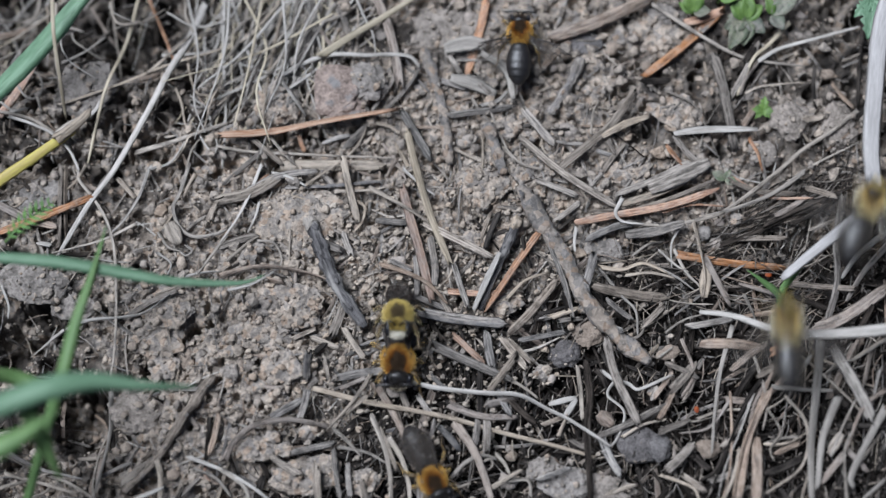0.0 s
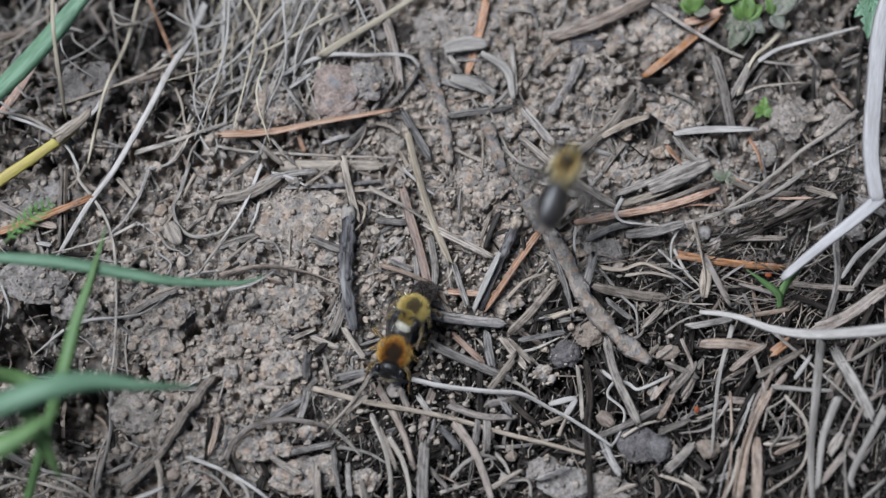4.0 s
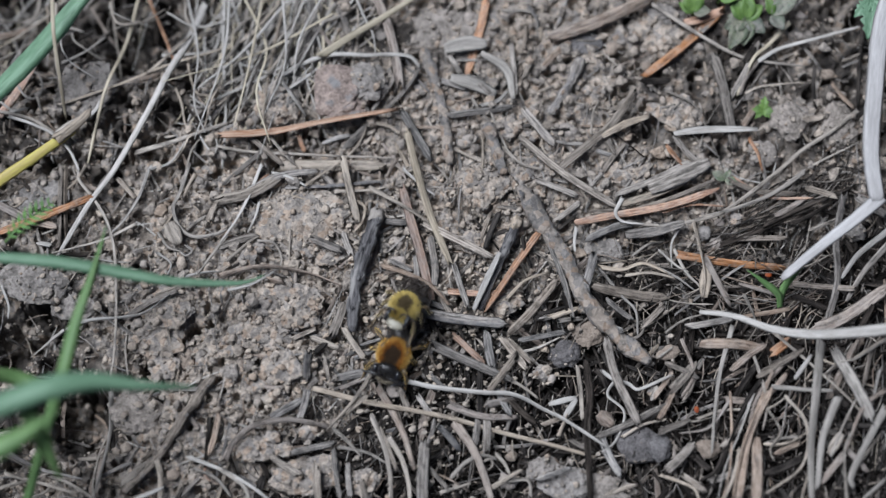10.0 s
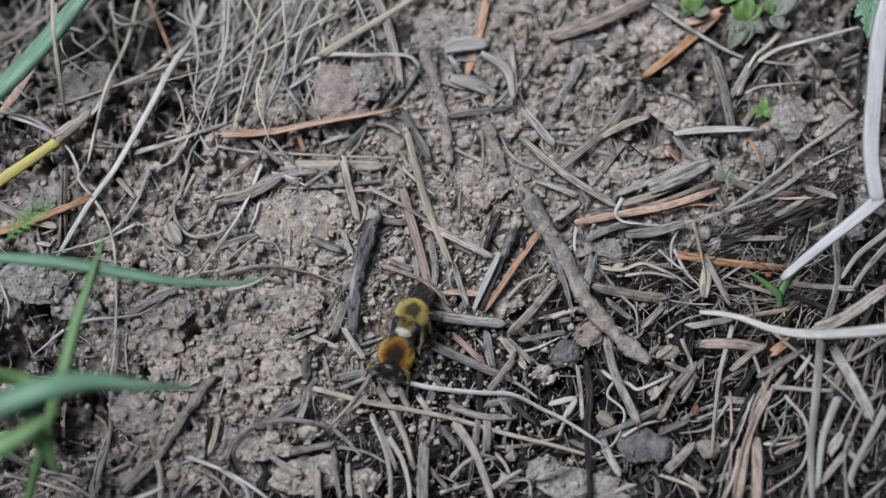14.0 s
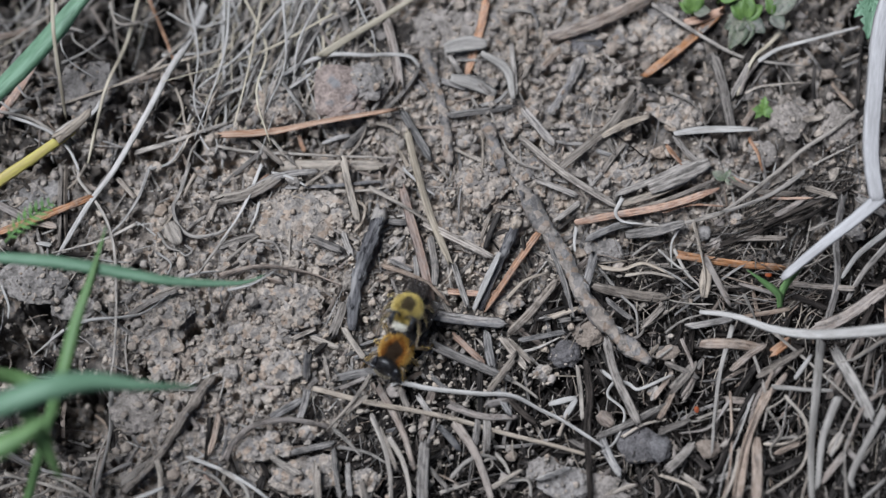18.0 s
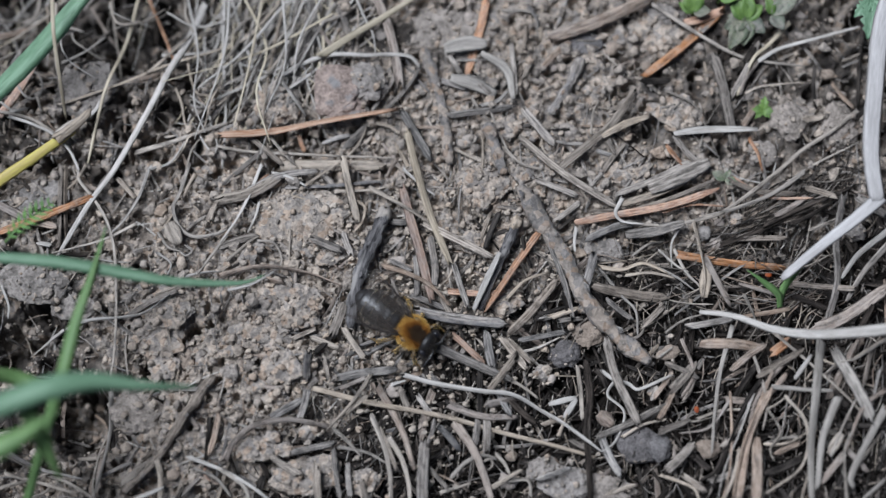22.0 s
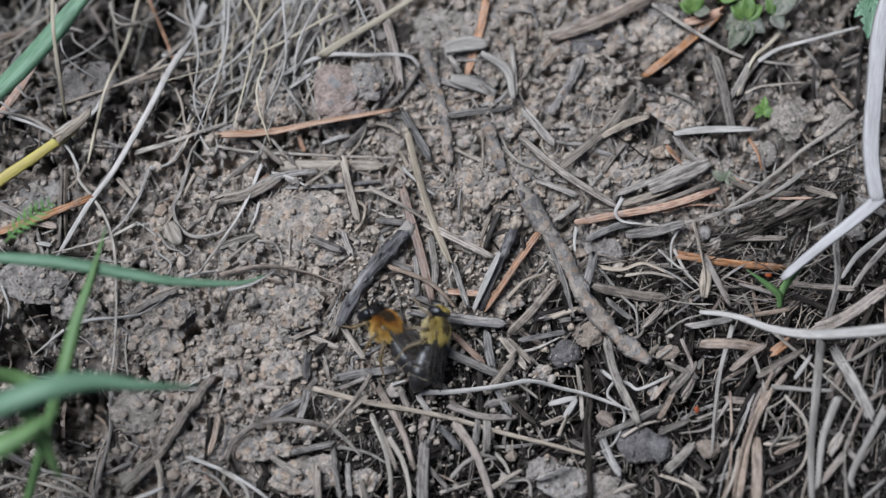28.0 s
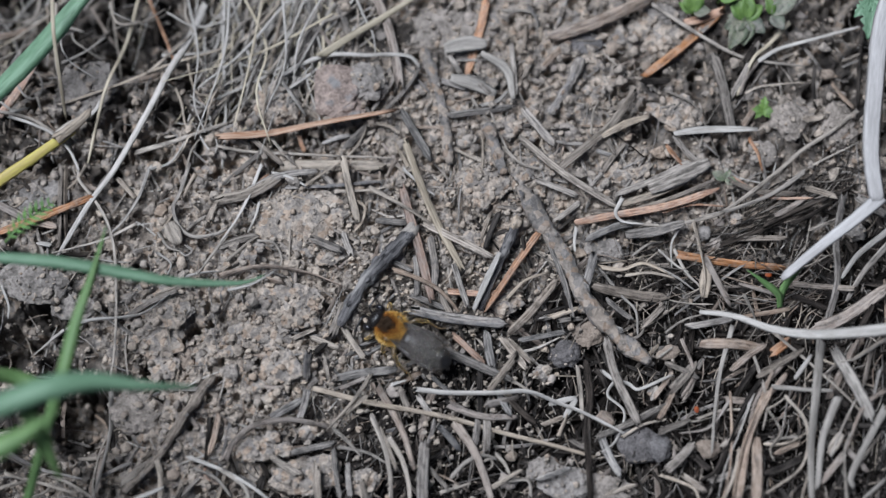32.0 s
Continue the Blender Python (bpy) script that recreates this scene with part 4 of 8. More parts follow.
stem("t", 0.54, 1, (-35.58, 16.12), (-30.89, 15.56), (-23.7, 15.19), (-16.52, 14.92), (-7.81, 14.73))
stem("t", 0.45, 1, (-18.28, 12.6), (-14.73, 15.38), (-12.95, 18.17), (-12.07, 20.5))
needle("t", 1.89, 0, (-25.69, 13.47), (-17.43, 13.56), (-9.88, 13.56))
needle("g", 1.41, 1, (-15.46, 16.49), (-10.46, 21.9))
needle("g", 1.41, 2, (-6.48, 22.13), (-4.13, 18.03), (-1.97, 14.32))
tan_needle = needle("o", 1.34, 3, (-5.74, 18.64), (-4.2, 12.34), (-1.96, 5.01), (1.06, -2.79))
needle("g", 0.86, 1, (-8.94, 23.03), (-5.79, 26.13), (-3.45, 29.62))
needle("g", 0.71, 1, (-11.64, 22.37), (-8.51, 26.6), (-7.61, 28.96))
needle("r", 0.79, 0, (-23.08, 18.68), (-22.13, 15.88))
stem("w", 0.45, 3, (-14.03, 41.0), (-12.63, 37.65), (-11.25, 34.8), (-10.77, 31.01))
needle("g", 1.1, 1, (-16.8, 39.91), (-14.45, 33.22))
needle("n", 0.94, 1, (-30.95, 18.17), (-25.47, 13.53))
stem("s", 0.54, 1, (-28.27, 19.1), (-25.5, 15.38), (-23.5, 13.53))
stem("t", 0.62, 1, (-35.99, 33.03), (-31.32, 35.6), (-26.85, 40.39))
stem("s", 0.54, 2, (-34.89, 34.96), (-32.22, 37.82), (-28.62, 39.73))
stem("s", 0.54, 2, (-31.07, 26.45), (-28.47, 32.11), (-24.92, 36.87), (-22.26, 41.17))
stem("s", 0.54, 1, (-31.95, 22.84), (-30.28, 29.43), (-25.89, 37.99))
stem("t", 0.54, 2, (-24.36, 30.22), (-21.73, 35.91), (-19.52, 41.17))
stem("s", 0.54, 1, (-23.92, 28.49), (-20.38, 35.13), (-17.53, 40.39))
stem("t", 0.54, 1, (-27.99, 28.49), (-24.02, 35.13))
stem("s", 0.62, 1, (-34.79, 28.49), (-32.17, 33.22), (-29.61, 41.35))
stem("s", 0.62, 1, (-22.69, 37.04), (-16.78, 37.99), (-12.25, 41.35))
needle("b", 0.79, 1, (-19.66, 35.6), (-17.44, 32.46))
stem("t", 0.8, 1, (-11.36, 20.69), (-8.47, 19.85), (-7.02, 18.54))
needle("g", 0.79, 1, (-19.24, 17.24), (-14.76, 18.63))
stem("s", 0.45, 1, (-35.2, 26.6), (-32.07, 28.49), (-29.41, 31.33))
stem("s", 0.71, 1, (-31.43, 40.87), (-32.69, 36.08), (-34.4, 31.33))
stem("s", 0.62, 1, (-27.7, 37.04), (-30.34, 32.27), (-32.91, 25.66))
stem("s", 0.45, 1, (-20.44, 38.95), (-22.19, 34.18), (-23.95, 30.38))
needle("g", 0.79, 1, (-34.8, 9.83), (-30.85, 13.53), (-28.21, 16.12))
needle("b", 2.04, 2, (17.98, 34.39), (25.11, 36.87), (34.12, 41.08))
needle("r", 1.41, 0, (7.14, 41.53), (6.02, 36.25), (3.81, 28.45))
husk("f", 1.5, 2, (6.08, 31.89), (10.24, 28.96), (11.2, 23.97))
husk("f", 2.6, 2, (0.18, 32.46), (3.73, 33.41), (7.09, 33.22))
husk("f", 2.4, 1, (1.18, 27.45), (4.71, 26.6), (8.5, 24.91))
needle("m", 0.94, 1, (11.0, 33.41), (11.5, 27.54), (11.57, 24.72))
needle("n", 1.41, 1, (4.89, 28.3), (7.95, 24.91))
stem("s", 0.8, 1, (5.96, 22.84), (8.67, 23.78), (10.49, 25.66))
needle("g", 1.1, 1, (0.81, 21.34), (5.95, 21.9), (11.19, 22.84))
needle("g", 1.02, 1, (-0.54, 27.35), (3.44, 26.03))
needle("m", 0.94, 1, (1.0, 31.52), (2.81, 28.49))
twig("g", 1.88, 1, (22.14, 30.85), (19.99, 26.13), (17.04, 21.72))
needle("m", 1.41, 2, (30.69, 25.32), (26.61, 19.43), (22.97, 16.36), (18.25, 12.29))
husk("t", 1.25, 2, (25.23, 17.47), (28.86, 19.52), (32.76, 21.01))
needle("g", 1.41, 1, (12.72, 22.65), (15.4, 19.29), (17.79, 16.49))
needle("m", 1.18, 2, (12.66, 17.29), (19.31, 11.37), (27.97, 6.22))
needle("n", 0.94, 1, (25.45, 12.32), (28.94, 16.77))
needle("r", 1.6, 0, (32.33, 28.11), (37.78, 32.27), (42.45, 36.56), (45.46, 39.72))
needle("d", 1.1, 1, (32.04, 27.16), (36.39, 27.26))
needle("b", 1.1, 1, (16.23, 29.72), (20.18, 33.41))
needle("m", 0.63, 1, (12.77, 27.54), (15.07, 31.33))
twig("e", 1.96, 0, (-3.09, 32.91), (-0.36, 23.93), (1.17, 13.47))
twig("e", 2.32, 1, (7.03, 19.85), (9.67, 11.49))
stem("t", 0.62, 1, (9.35, 16.49), (12.2, 13.53), (15.95, 12.42))
stem("s", 0.45, 1, (4.61, 24.25), (7.92, 19.29))
stem("t", 0.71, 1, (33.69, 40.1), (40.59, 35.13), (46.84, 31.52), (51.34, 30.19), (58.02, 29.53))
stem("s", 0.54, 1, (9.67, 39.43), (13.32, 38.95), (15.59, 37.99))
needle("g", 0.79, 1, (13.79, 39.91), (15.58, 36.56))
stem("s", 0.45, 1, (23.48, 18.17), (23.99, 21.9), (24.93, 23.78))
needle("m", 0.63, 1, (18.07, 17.24), (22.11, 16.77))
needle("m", 0.94, 1, (26.16, 17.24), (27.47, 14.92))
needle("n", 1.73, 1, (43.48, 31.52), (45.09, 24.72), (46.36, 16.12))
husk("w", 1.43, 3, (36.59, 18.08), (41.81, 18.82), (50.07, 19.01))
stem("c", 0.8, 2, (55.57, 36.58), (52.26, 33.06), (49.45, 30.22), (47.01, 24.76))
stem("w", 0.8, 2, (50.62, 30.22), (54.06, 32.59), (59.56, 34.01), (67.11, 36.29))
stem("t", 0.8, 2, (66.02, 22.13), (61.63, 18.5), (57.03, 15.71), (52.4, 11.73), (45.08, 6.22), (41.47, 4.58), (35.22, 3.67), (28.11, 3.85))
stem("t", 0.8, 2, (57.62, 12.47), (52.3, 8.79), (45.97, 6.22), (40.58, 4.67))
needle("n", 1.1, 1, (36.78, 17.7), (39.57, 14.45), (42.83, 12.42))
needle("r", 0.94, 1, (35.58, 16.12), (38.63, 12.6))
stem("s", 0.54, 1, (36.07, 25.38), (40.25, 22.84), (42.39, 18.63), (43.81, 14.92), (45.46, 10.29))
stem("s", 0.45, 1, (40.79, 16.12), (41.97, 19.85), (44.44, 23.97))
stem("t", 0.45, 1, (48.27, 25.19), (51.21, 26.41), (58.01, 26.98))
needle("m", 0.79, 1, (48.35, 27.73), (52.61, 32.84))
needle("d", 1.1, 1, (48.43, 30.19), (51.14, 34.94))
needle("d", 0.63, 1, (50.51, 37.99), (52.74, 39.14))
needle("r", 0.79, 0, (49.0, 17.56), (50.99, 12.54))
needle("b", 0.94, 1, (62.26, 26.79), (65.69, 22.65))
stem("d", 0.89, 1, (67.75, 36.08), (66.76, 30.38), (66.24, 22.65))
needle("t", 1.1, 1, (57.58, 20.41), (60.76, 21.15))
needle("m", 0.94, 1, (46.18, 24.72), (50.53, 33.22))
stem("b", 0.71, 2, (47.47, 25.04), (48.45, 27.39), (50.8, 30.22))
needle("g", 0.79, 1, (41.5, 35.13), (44.33, 38.47))
needle("r", 1.57, 1, (39.55, 37.04), (44.79, 38.76))
needle("m", 0.47, 1, (64.04, 30.38), (66.82, 31.52))
needle("g", 0.47, 1, (64.0, 29.43), (66.77, 30.57))
needle("b", 1.1, 1, (47.82, 19.57), (50.2, 23.31))
stem("s", 0.45, 1, (58.83, 13.53), (64.33, 16.12), (66.62, 17.24))
needle("r", 1.18, 2, (-70.09, 2.12), (-62.65, 4.67), (-55.47, 7.78))
needle("b", 1.41, 1, (-70.44, 6.89), (-65.23, 4.33))
needle("b", 1.26, 0, (-65.51, 4.08), (-60.82, 3.07))
needle("n", 0.8, 1, (-60.61, 12.91), (-60.1, 0.61))
needle("n", 0.8, 1, (-59.71, 12.91), (-59.03, 0.61))
stem("t", 0.54, 2, (-56.58, 13.21), (-57.82, 10.63), (-59.29, 9.43))
stem("s", 0.71, 2, (-46.44, 12.66), (-48.07, 7.87), (-50.34, 3.76), (-52.22, 1.66))
stem("t", 0.54, 2, (-48.2, 3.58), (-52.73, 1.03), (-57.12, -0.33), (-61.06, -1.33))
stem("t", 0.8, 2, (-40.2, 13.58), (-41.41, 8.79), (-42.49, 6.04), (-41.24, 2.85), (-38.98, 1.48), (-35.88, 1.85), (-33.95, 2.57))
stem("s", 0.62, 2, (-33.93, 1.66), (-36.67, -2.15), (-38.37, -4.85))
stem("w", 0.54, 2, (-41.89, -5.57), (-37.5, -4.4), (-34.67, -4.13))
needle("n", 1.02, 1, (-49.54, -11.58), (-41.72, -7.46))
stem("w", 0.62, 2, (-61.4, -14.08), (-55.77, -12.03), (-49.64, -11.31), (-46.14, -10.69), (-42.52, -8.0))
needle("m", 0.79, 1, (-51.39, 10.94), (-48.88, 8.18))
stem("w", 0.45, 1, (-68.91, -6.38), (-67.89, -9.25), (-68.06, -11.23))
stem("s", 0.54, 1, (-44.67, 2.05), (-43.0, -0.23), (-40.76, -0.95))
stem("t", 0.54, 1, (-42.28, 5.7), (-43.56, 3.6), (-44.68, 2.32))
stem("t", 0.62, 1, (-39.32, 11.68), (-40.17, 9.83), (-41.01, 7.99))
husk("t", 2.68, 1, (-43.11, 3.6), (-41.41, 0.23))
needle("m", 1.1, 1, (-36.88, 3.87), (-35.63, 7.07))
stem("s", 0.45, 1, (-40.35, 0.23), (-39.43, -0.68), (-40.29, -1.59), (-41.39, -0.68))
needle("w", 0.79, 1, (-63.46, 0.41), (-61.22, -0.05))
stem("s", 0.45, 1, (-44.75, -1.14), (-42.47, -2.95), (-42.86, -4.76))
needle("m", 1.89, 1, (-35.36, 7.26), (-29.86, 8.73), (-25.44, 11.86))
needle("g", 1.1, 2, (-31.58, 8.33), (-26.28, 11.37), (-20.04, 12.47))
stem("w", 0.71, 2, (-28.82, 12.93), (-30.68, 7.87), (-32.38, 4.21), (-34.96, 0.39))
stem("w", 0.54, 1, (-28.93, 7.26), (-29.59, 4.51), (-30.79, 2.32))
needle("r", 1.41, 0, (-30.78, 7.93), (-27.98, 11.06))
stem("w", 0.62, 2, (-27.19, 12.01), (-24.5, 11.37), (-21.61, 9.8))
stem("t", 0.54, 2, (-21.79, 9.89), (-19.58, 11.73), (-16.48, 13.86))
needle("g", 0.79, 1, (-25.4, 9.65), (-16.46, 10.29), (-10.03, 10.94))
stem("t", 0.71, 2, (-16.87, 9.16), (-11.96, 9.43), (-8.22, 9.98))
needle("t", 1.26, 3, (-15.74, 13.73), (-14.61, 8.67), (-13.41, 4.28))
stem("t", 0.54, 2, (-13.91, 7.87), (-12.39, 6.5), (-12.81, 4.21), (-14.13, 2.21))
stem("t", 0.89, 3, (-11.5, 9.59), (-6.58, 6.65), (-1.78, 3.74))
needle("m", 1.34, 2, (-2.85, 3.76), (2.31, 1.03), (7.97, -1.87))
needle("r", 1.57, 2, (-6.52, 9.89), (-4.8, 3.3), (-3.46, -1.24), (-1.76, -8.27))
dark_twig = twig("d", 2.5, 3, (-9.42, 5.38), (-11.86, -1.35), (-13.4, -6.75), (-14.04, -13.72))
needle("g", 1.41, 1, (-20.63, 1.14), (-16.17, -0.5))
needle("m", 1.26, 0, (-15.69, 2.16), (-14.41, -1.21))
stem("t", 0.36, 1, (-23.95, 2.68), (-24.22, -2.22))
stem("t", 0.45, 1, (-28.98, 0.86), (-26.58, 0.5), (-25.38, -1.59), (-25.61, -3.67))
stem("w", 0.54, 1, (-33.24, -7.19), (-29.55, -6.11), (-26.05, -3.85))
needle("b", 0.94, 1, (-27.35, -5.48), (-24.96, -5.84))
stem("b", 0.89, 2, (-34.83, -4.85), (-31.32, -3.95), (-27.79, -3.5), (-23.36, -3.77), (-19.81, -4.58), (-15.72, -6.29))
red_needle = stem("b", 0.89, 3, (-9.37, -3.33), (-5.65, -4.5), (-2.12, -6.3), (0.97, -9.44))
needle("g", 0.94, 1, (-4.95, -7.82), (0.53, -9.79))
needle("g", 1.1, 1, (-10.16, 4.51), (-5.7, 3.87))
needle("g", 1.26, 1, (-1.96, 1.59), (-1.24, -3.4), (-1.42, -6.74))
needle("g", 0.94, 1, (-4.35, -1.14), (-4.07, -7.64))
needle("m", 1.57, 1, (-17.07, -13.73), (-15.54, -9.25))
needle("g", 0.94, 0, (-19.66, 12.73), (-16.48, 9.03))
stem("s", 0.54, 2, (-33.57, -2.33), (-30.53, 0.57), (-28.77, 1.66))
needle("n", 1.26, 1, (-35.18, -0.23), (-31.48, 1.14), (-29.0, 1.59))
stem("w", 0.54, 2, (-6.17, 12.47), (-3.04, 9.71), (-1.25, 8.33))
needle("g", 0.79, 1, (-8.34, -2.04), (-4.79, -3.85))
twig("e", 3.04, 1, (11.99, 9.65), (15.24, 4.33), (19.17, -1.59), (22.61, -8.81), (26.93, -13.73), (32.29, -18.17))
twig("d", 1.7, 2, (11.74, 4.03), (9.84, -0.33), (7.6, -5.3), (5.64, -10.06))
husk("w", 1.1, 6, (8.85, -1.35), (6.7, -5.85), (4.75, -10.33))
needle("r", 1.34, 3, (15.26, 2.46), (11.13, -3.33), (6.51, -10.51))
needle("r", 1.26, 1, (1.24, -7.1), (9.55, -7.28))
needle("m", 1.02, 2, (1.68, -2.87), (2.74, -6.2), (3.88, -9.52))
needle("g", 1.73, 2, (-4.58, -10.24), (1.41, -11.31), (10.2, -12.29))
stem("t", 0.62, 2, (10.06, -8.27), (12.9, -5.3), (16.63, -3.95))
needle("n", 1.34, 2, (17.85, -5.3), (13.74, -10.24), (10.46, -13.63))
needle("g", 1.02, 2, (16.69, 0.75), (19.08, -5.75), (20.24, -11.31))
needle("g", 1.57, 2, (23.75, -1.42), (22.44, -5.75), (21.16, -8.9))
needle("g", 1.1, 1, (15.34, -11.23), (20.11, -10.42))
needle("t", 1.1, 2, (16.81, -11.13), (20.97, -9.79))
needle("m", 0.79, 1, (18.16, -11.58), (21.51, -11.31))
stem("s", 0.54, 1, (24.73, -3.22), (27.93, -7.46), (30.18, -9.97), (30.45, -13.9))
needle("n", 1.73, 1, (24.24, -6.38), (30.59, -7.46), (35.17, -7.91))
stem("t", 0.8, 2, (24.7, -3.05), (27.96, -3.59), (31.52, -2.6), (35.21, -4.13))
stem("t", 0.62, 2, (28.65, -4.49), (32.37, -4.13), (36.34, -4.85))
needle("r", 1.26, 2, (21.26, 3.94), (27.24, 5.13), (35.29, 6.5), (43.39, 9.34))
needle("m", 1.18, 1, (27.35, 8.36), (33.66, 10.94), (38.93, 13.71))
needle("t", 1.18, 2, (27.98, 6.77), (35.35, 9.25), (41.7, 12.66))
needle("m", 0.94, 1, (29.53, 5.79), (36.27, 7.99), (43.15, 10.94))
husk("g", 2.14, 1, (28.83, 2.05), (33.47, 2.68), (38.13, 3.87))
needle("n", 1.1, 1, (23.55, 5.52), (29.27, 6.16))
stem("w", 0.62, 2, (20.98, 3.12), (20.68, 1.03), (20.75, -0.79))
needle("g", 1.26, 1, (22.59, 1.23), (27.25, 3.41), (30.11, 3.96))
needle("m", 1.02, 1, (17.73, 4.14), (21.7, 7.26))
stem("w", 0.71, 3, (28.31, 7.75), (27.2, 5.47), (28.33, 4.1), (31.43, 3.64))
needle("m", 1.02, 2, (14.65, 10.63), (21.23, 8.15))
needle("m", 0.71, 1, (22.71, 9.1), (26.36, 13.34))
needle("d", 1.1, 1, (8.74, 5.06), (6.57, -0.41))
needle("d", 0.71, 2, (12.43, 1.48), (13.81, -3.23))
needle("m", 1.1, 1, (-0.35, -7.46), (1.41, -11.05))
stem("t", 0.45, 2, (2.3, -1.24), (0.97, -4.85), (-0.35, -6.2))
needle("d", 1.26, 1, (19.09, -7.46), (20.1, -11.05))
needle("g", 0.94, 1, (25.71, -8.36), (29.62, -11.49))
needle("n", 1.1, 1, (31.36, -12.39), (34.52, -9.25))
stem("s", 0.45, 1, (29.83, -1.14), (32.54, 0.68), (34.77, 1.14))
needle("d", 0.63, 1, (18.34, 2.96), (21.04, 5.24))
needle("d", 1.57, 1, (14.64, -11.05), (19.06, -9.7))
stem("r", 0.89, 1, (34.25, 5.7), (38.92, 6.89), (44.45, 6.71))
needle("r", 1.34, 1, (37.2, -1.14), (44.89, -2.22), (53.91, -3.04))
needle("d", 0.9, 1, (43.64, 0.5), (48.59, 2.32), (54.02, 4.78))
needle("d", 0.9, 1, (50.41, 3.41), (57.67, 6.89), (65.12, 9.83))
needle("d", 0.8, 1, (54.88, 3.87), (61.25, 7.07))
needle("n", 1.1, 1, (45.9, 1.59), (53.9, 1.59))
stem("t", 0.71, 2, (39.49, 3.94), (40.44, -0.33), (41.2, -4.85), (40.76, -8.0))
stem("t", 0.62, 1, (36.51, -0.23), (38.19, -3.85), (40.35, -6.11), (41.0, -8.18))
husk("t", 1.96, 1, (41.5, -2.95), (41.0, -7.91))
needle("b", 1.1, 1, (41.19, -1.32), (45.13, -8.81))
stem("w", 0.54, 1, (37.31, 3.23), (36.09, 0.68), (36.0, -3.13))
needle("g", 1.34, 1, (63.56, 8.91), (62.09, 1.59), (61.78, -5.66), (59.49, -13.9))
needle("n", 1.1, 2, (54.87, -5.75), (59.71, -6.2), (64.54, -6.83))
needle("b", 2.04, 2, (69.59, -6.47), (63.04, -10.96), (57.67, -13.1))
stem("w", 1.07, 3, (69.54, 2.1), (65.12, -1.35), (62.3, -5.13))
stem("t", 1.16, 2, (69.92, 0.39), (66.0, -3.95), (63.14, -8.63))
needle("m", 0.71, 1, (58.23, 2.96), (62.94, 4.97))
stem("t", 0.45, 1, (44.73, 12.79), (46.01, 10.75), (47.03, 9.1))
stem("s", 0.45, 1, (34.11, -0.23), (36.89, -2.95), (38.64, -3.85))
stem("w", 0.54, 1, (34.04, -3.4), (36.84, -4.76), (39.45, -6.56))
needle("b", 1.1, 1, (52.7, 5.24), (57.73, 8.45))
stem("r", 0.71, 1, (46.2, 11.22), (51.48, 8.45), (58.61, 7.99))
needle("m", 1.1, 1, (57.79, 9.83), (62.18, 7.99))
stem("s", 0.54, 1, (47.38, -7.46), (48.62, -10.15), (49.41, -12.83))
needle("b", 0.63, 1, (46.55, -5.66), (52.68, -7.46))
needle("d", 0.94, 1, (54.45, -7.46), (60.55, -9.7))
stem("s", 0.36, 1, (34.86, -13.28), (38.44, -11.05), (44.66, -9.7))
needle("m", 1.1, 1, (38.41, -12.39), (45.49, -11.23))
needle("b", 0.79, 1, (46.38, -11.05), (54.37, -9.7))
needle("d", 0.94, 1, (63.86, -14.62), (67.19, -9.25))
needle("g", 1.41, 1, (65.31, 7.99), (69.89, 4.78))
stem("t", 0.36, 2, (45.36, -13.1), (46.3, -11.13))
stem("w", 0.62, 2, (-59.07, -13.1), (-63.54, -15.41), (-65.6, -16.47))
twig("n", 1.7, 0, (-35.57, -20.38), (-39.6, -26.54), (-43.77, -32.9), (-48.96, -38.43))
stem("d", 0.89, 0, (-35.98, -27.35), (-36.66, -34.76))
needle("b", 1.02, 1, (-34.54, -26.54), (-35.96, -32.64))
stem("s", 0.8, 2, (-68.44, -32.08), (-62.68, -34.86), (-58.28, -36.58), (-52.98, -39.59))
stem("s", 0.62, 2, (-68.17, -37.61), (-64.35, -36.15), (-60.52, -34.86))
stem("w", 0.8, 2, (-47.28, -39.68), (-42.68, -37.61))
stem("t", 1.16, 1, (-44.01, -33.51), (-43.42, -35.67), (-43.2, -39.98))
stem("w", 0.71, 2, (-39.18, -32.95), (-33.23, -35.29), (-28.85, -37.87), (-26.05, -40.02))
needle("t", 1.57, 1, (-66.64, -22.94), (-64.08, -21.53))
stem("w", 0.45, 1, (-65.36, -20.29), (-61.87, -19.94))
needle("d", 1.57, 1, (-61.5, -20.38), (-59.71, -17.11))
needle("d", 1.1, 0, (-52.45, -23.4), (-51.55, -31.28))
needle("b", 0.79, 1, (-52.71, -30.47), (-52.94, -38.26))
stem("s", 0.54, 1, (-69.0, -13.73), (-66.75, -14.79))
stem("s", 0.71, 1, (-38.07, -34.81), (-35.0, -36.1), (-32.34, -39.12))
stem("r", 0.45, 1, (-36.6, -34.63), (-36.57, -35.67), (-35.68, -36.71))
needle("m", 1.26, 1, (-49.25, -37.4), (-45.47, -33.94))
stem("s", 0.54, 2, (-64.2, -39.59), (-60.84, -37.44), (-59.18, -35.72))
needle("d", 0.94, 1, (-66.54, -28.72), (-67.58, -25.22))
stem("b", 1.07, 2, (-33.45, -33.56), (-32.04, -30.7), (-28.62, -28.08), (-23.85, -27.3), (-19.49, -27.91), (-17.57, -28.43))
stem("t", 0.89, 2, (-19.74, -22.48), (-11.69, -24.59), (0.52, -26.86), (9.21, -29.22), (17.01, -31.22), (23.32, -32.95))
needle("g", 1.41, 2, (-16.09, -20.89), (-12.6, -20.01), (-7.53, -19.57))
stem("t", 0.71, 3, (-11.09, -20.35), (-13.84, -24.48), (-17.88, -28.84))
needle("t", 0.71, 2, (-14.98, -26.34), (-11.52, -23.53))
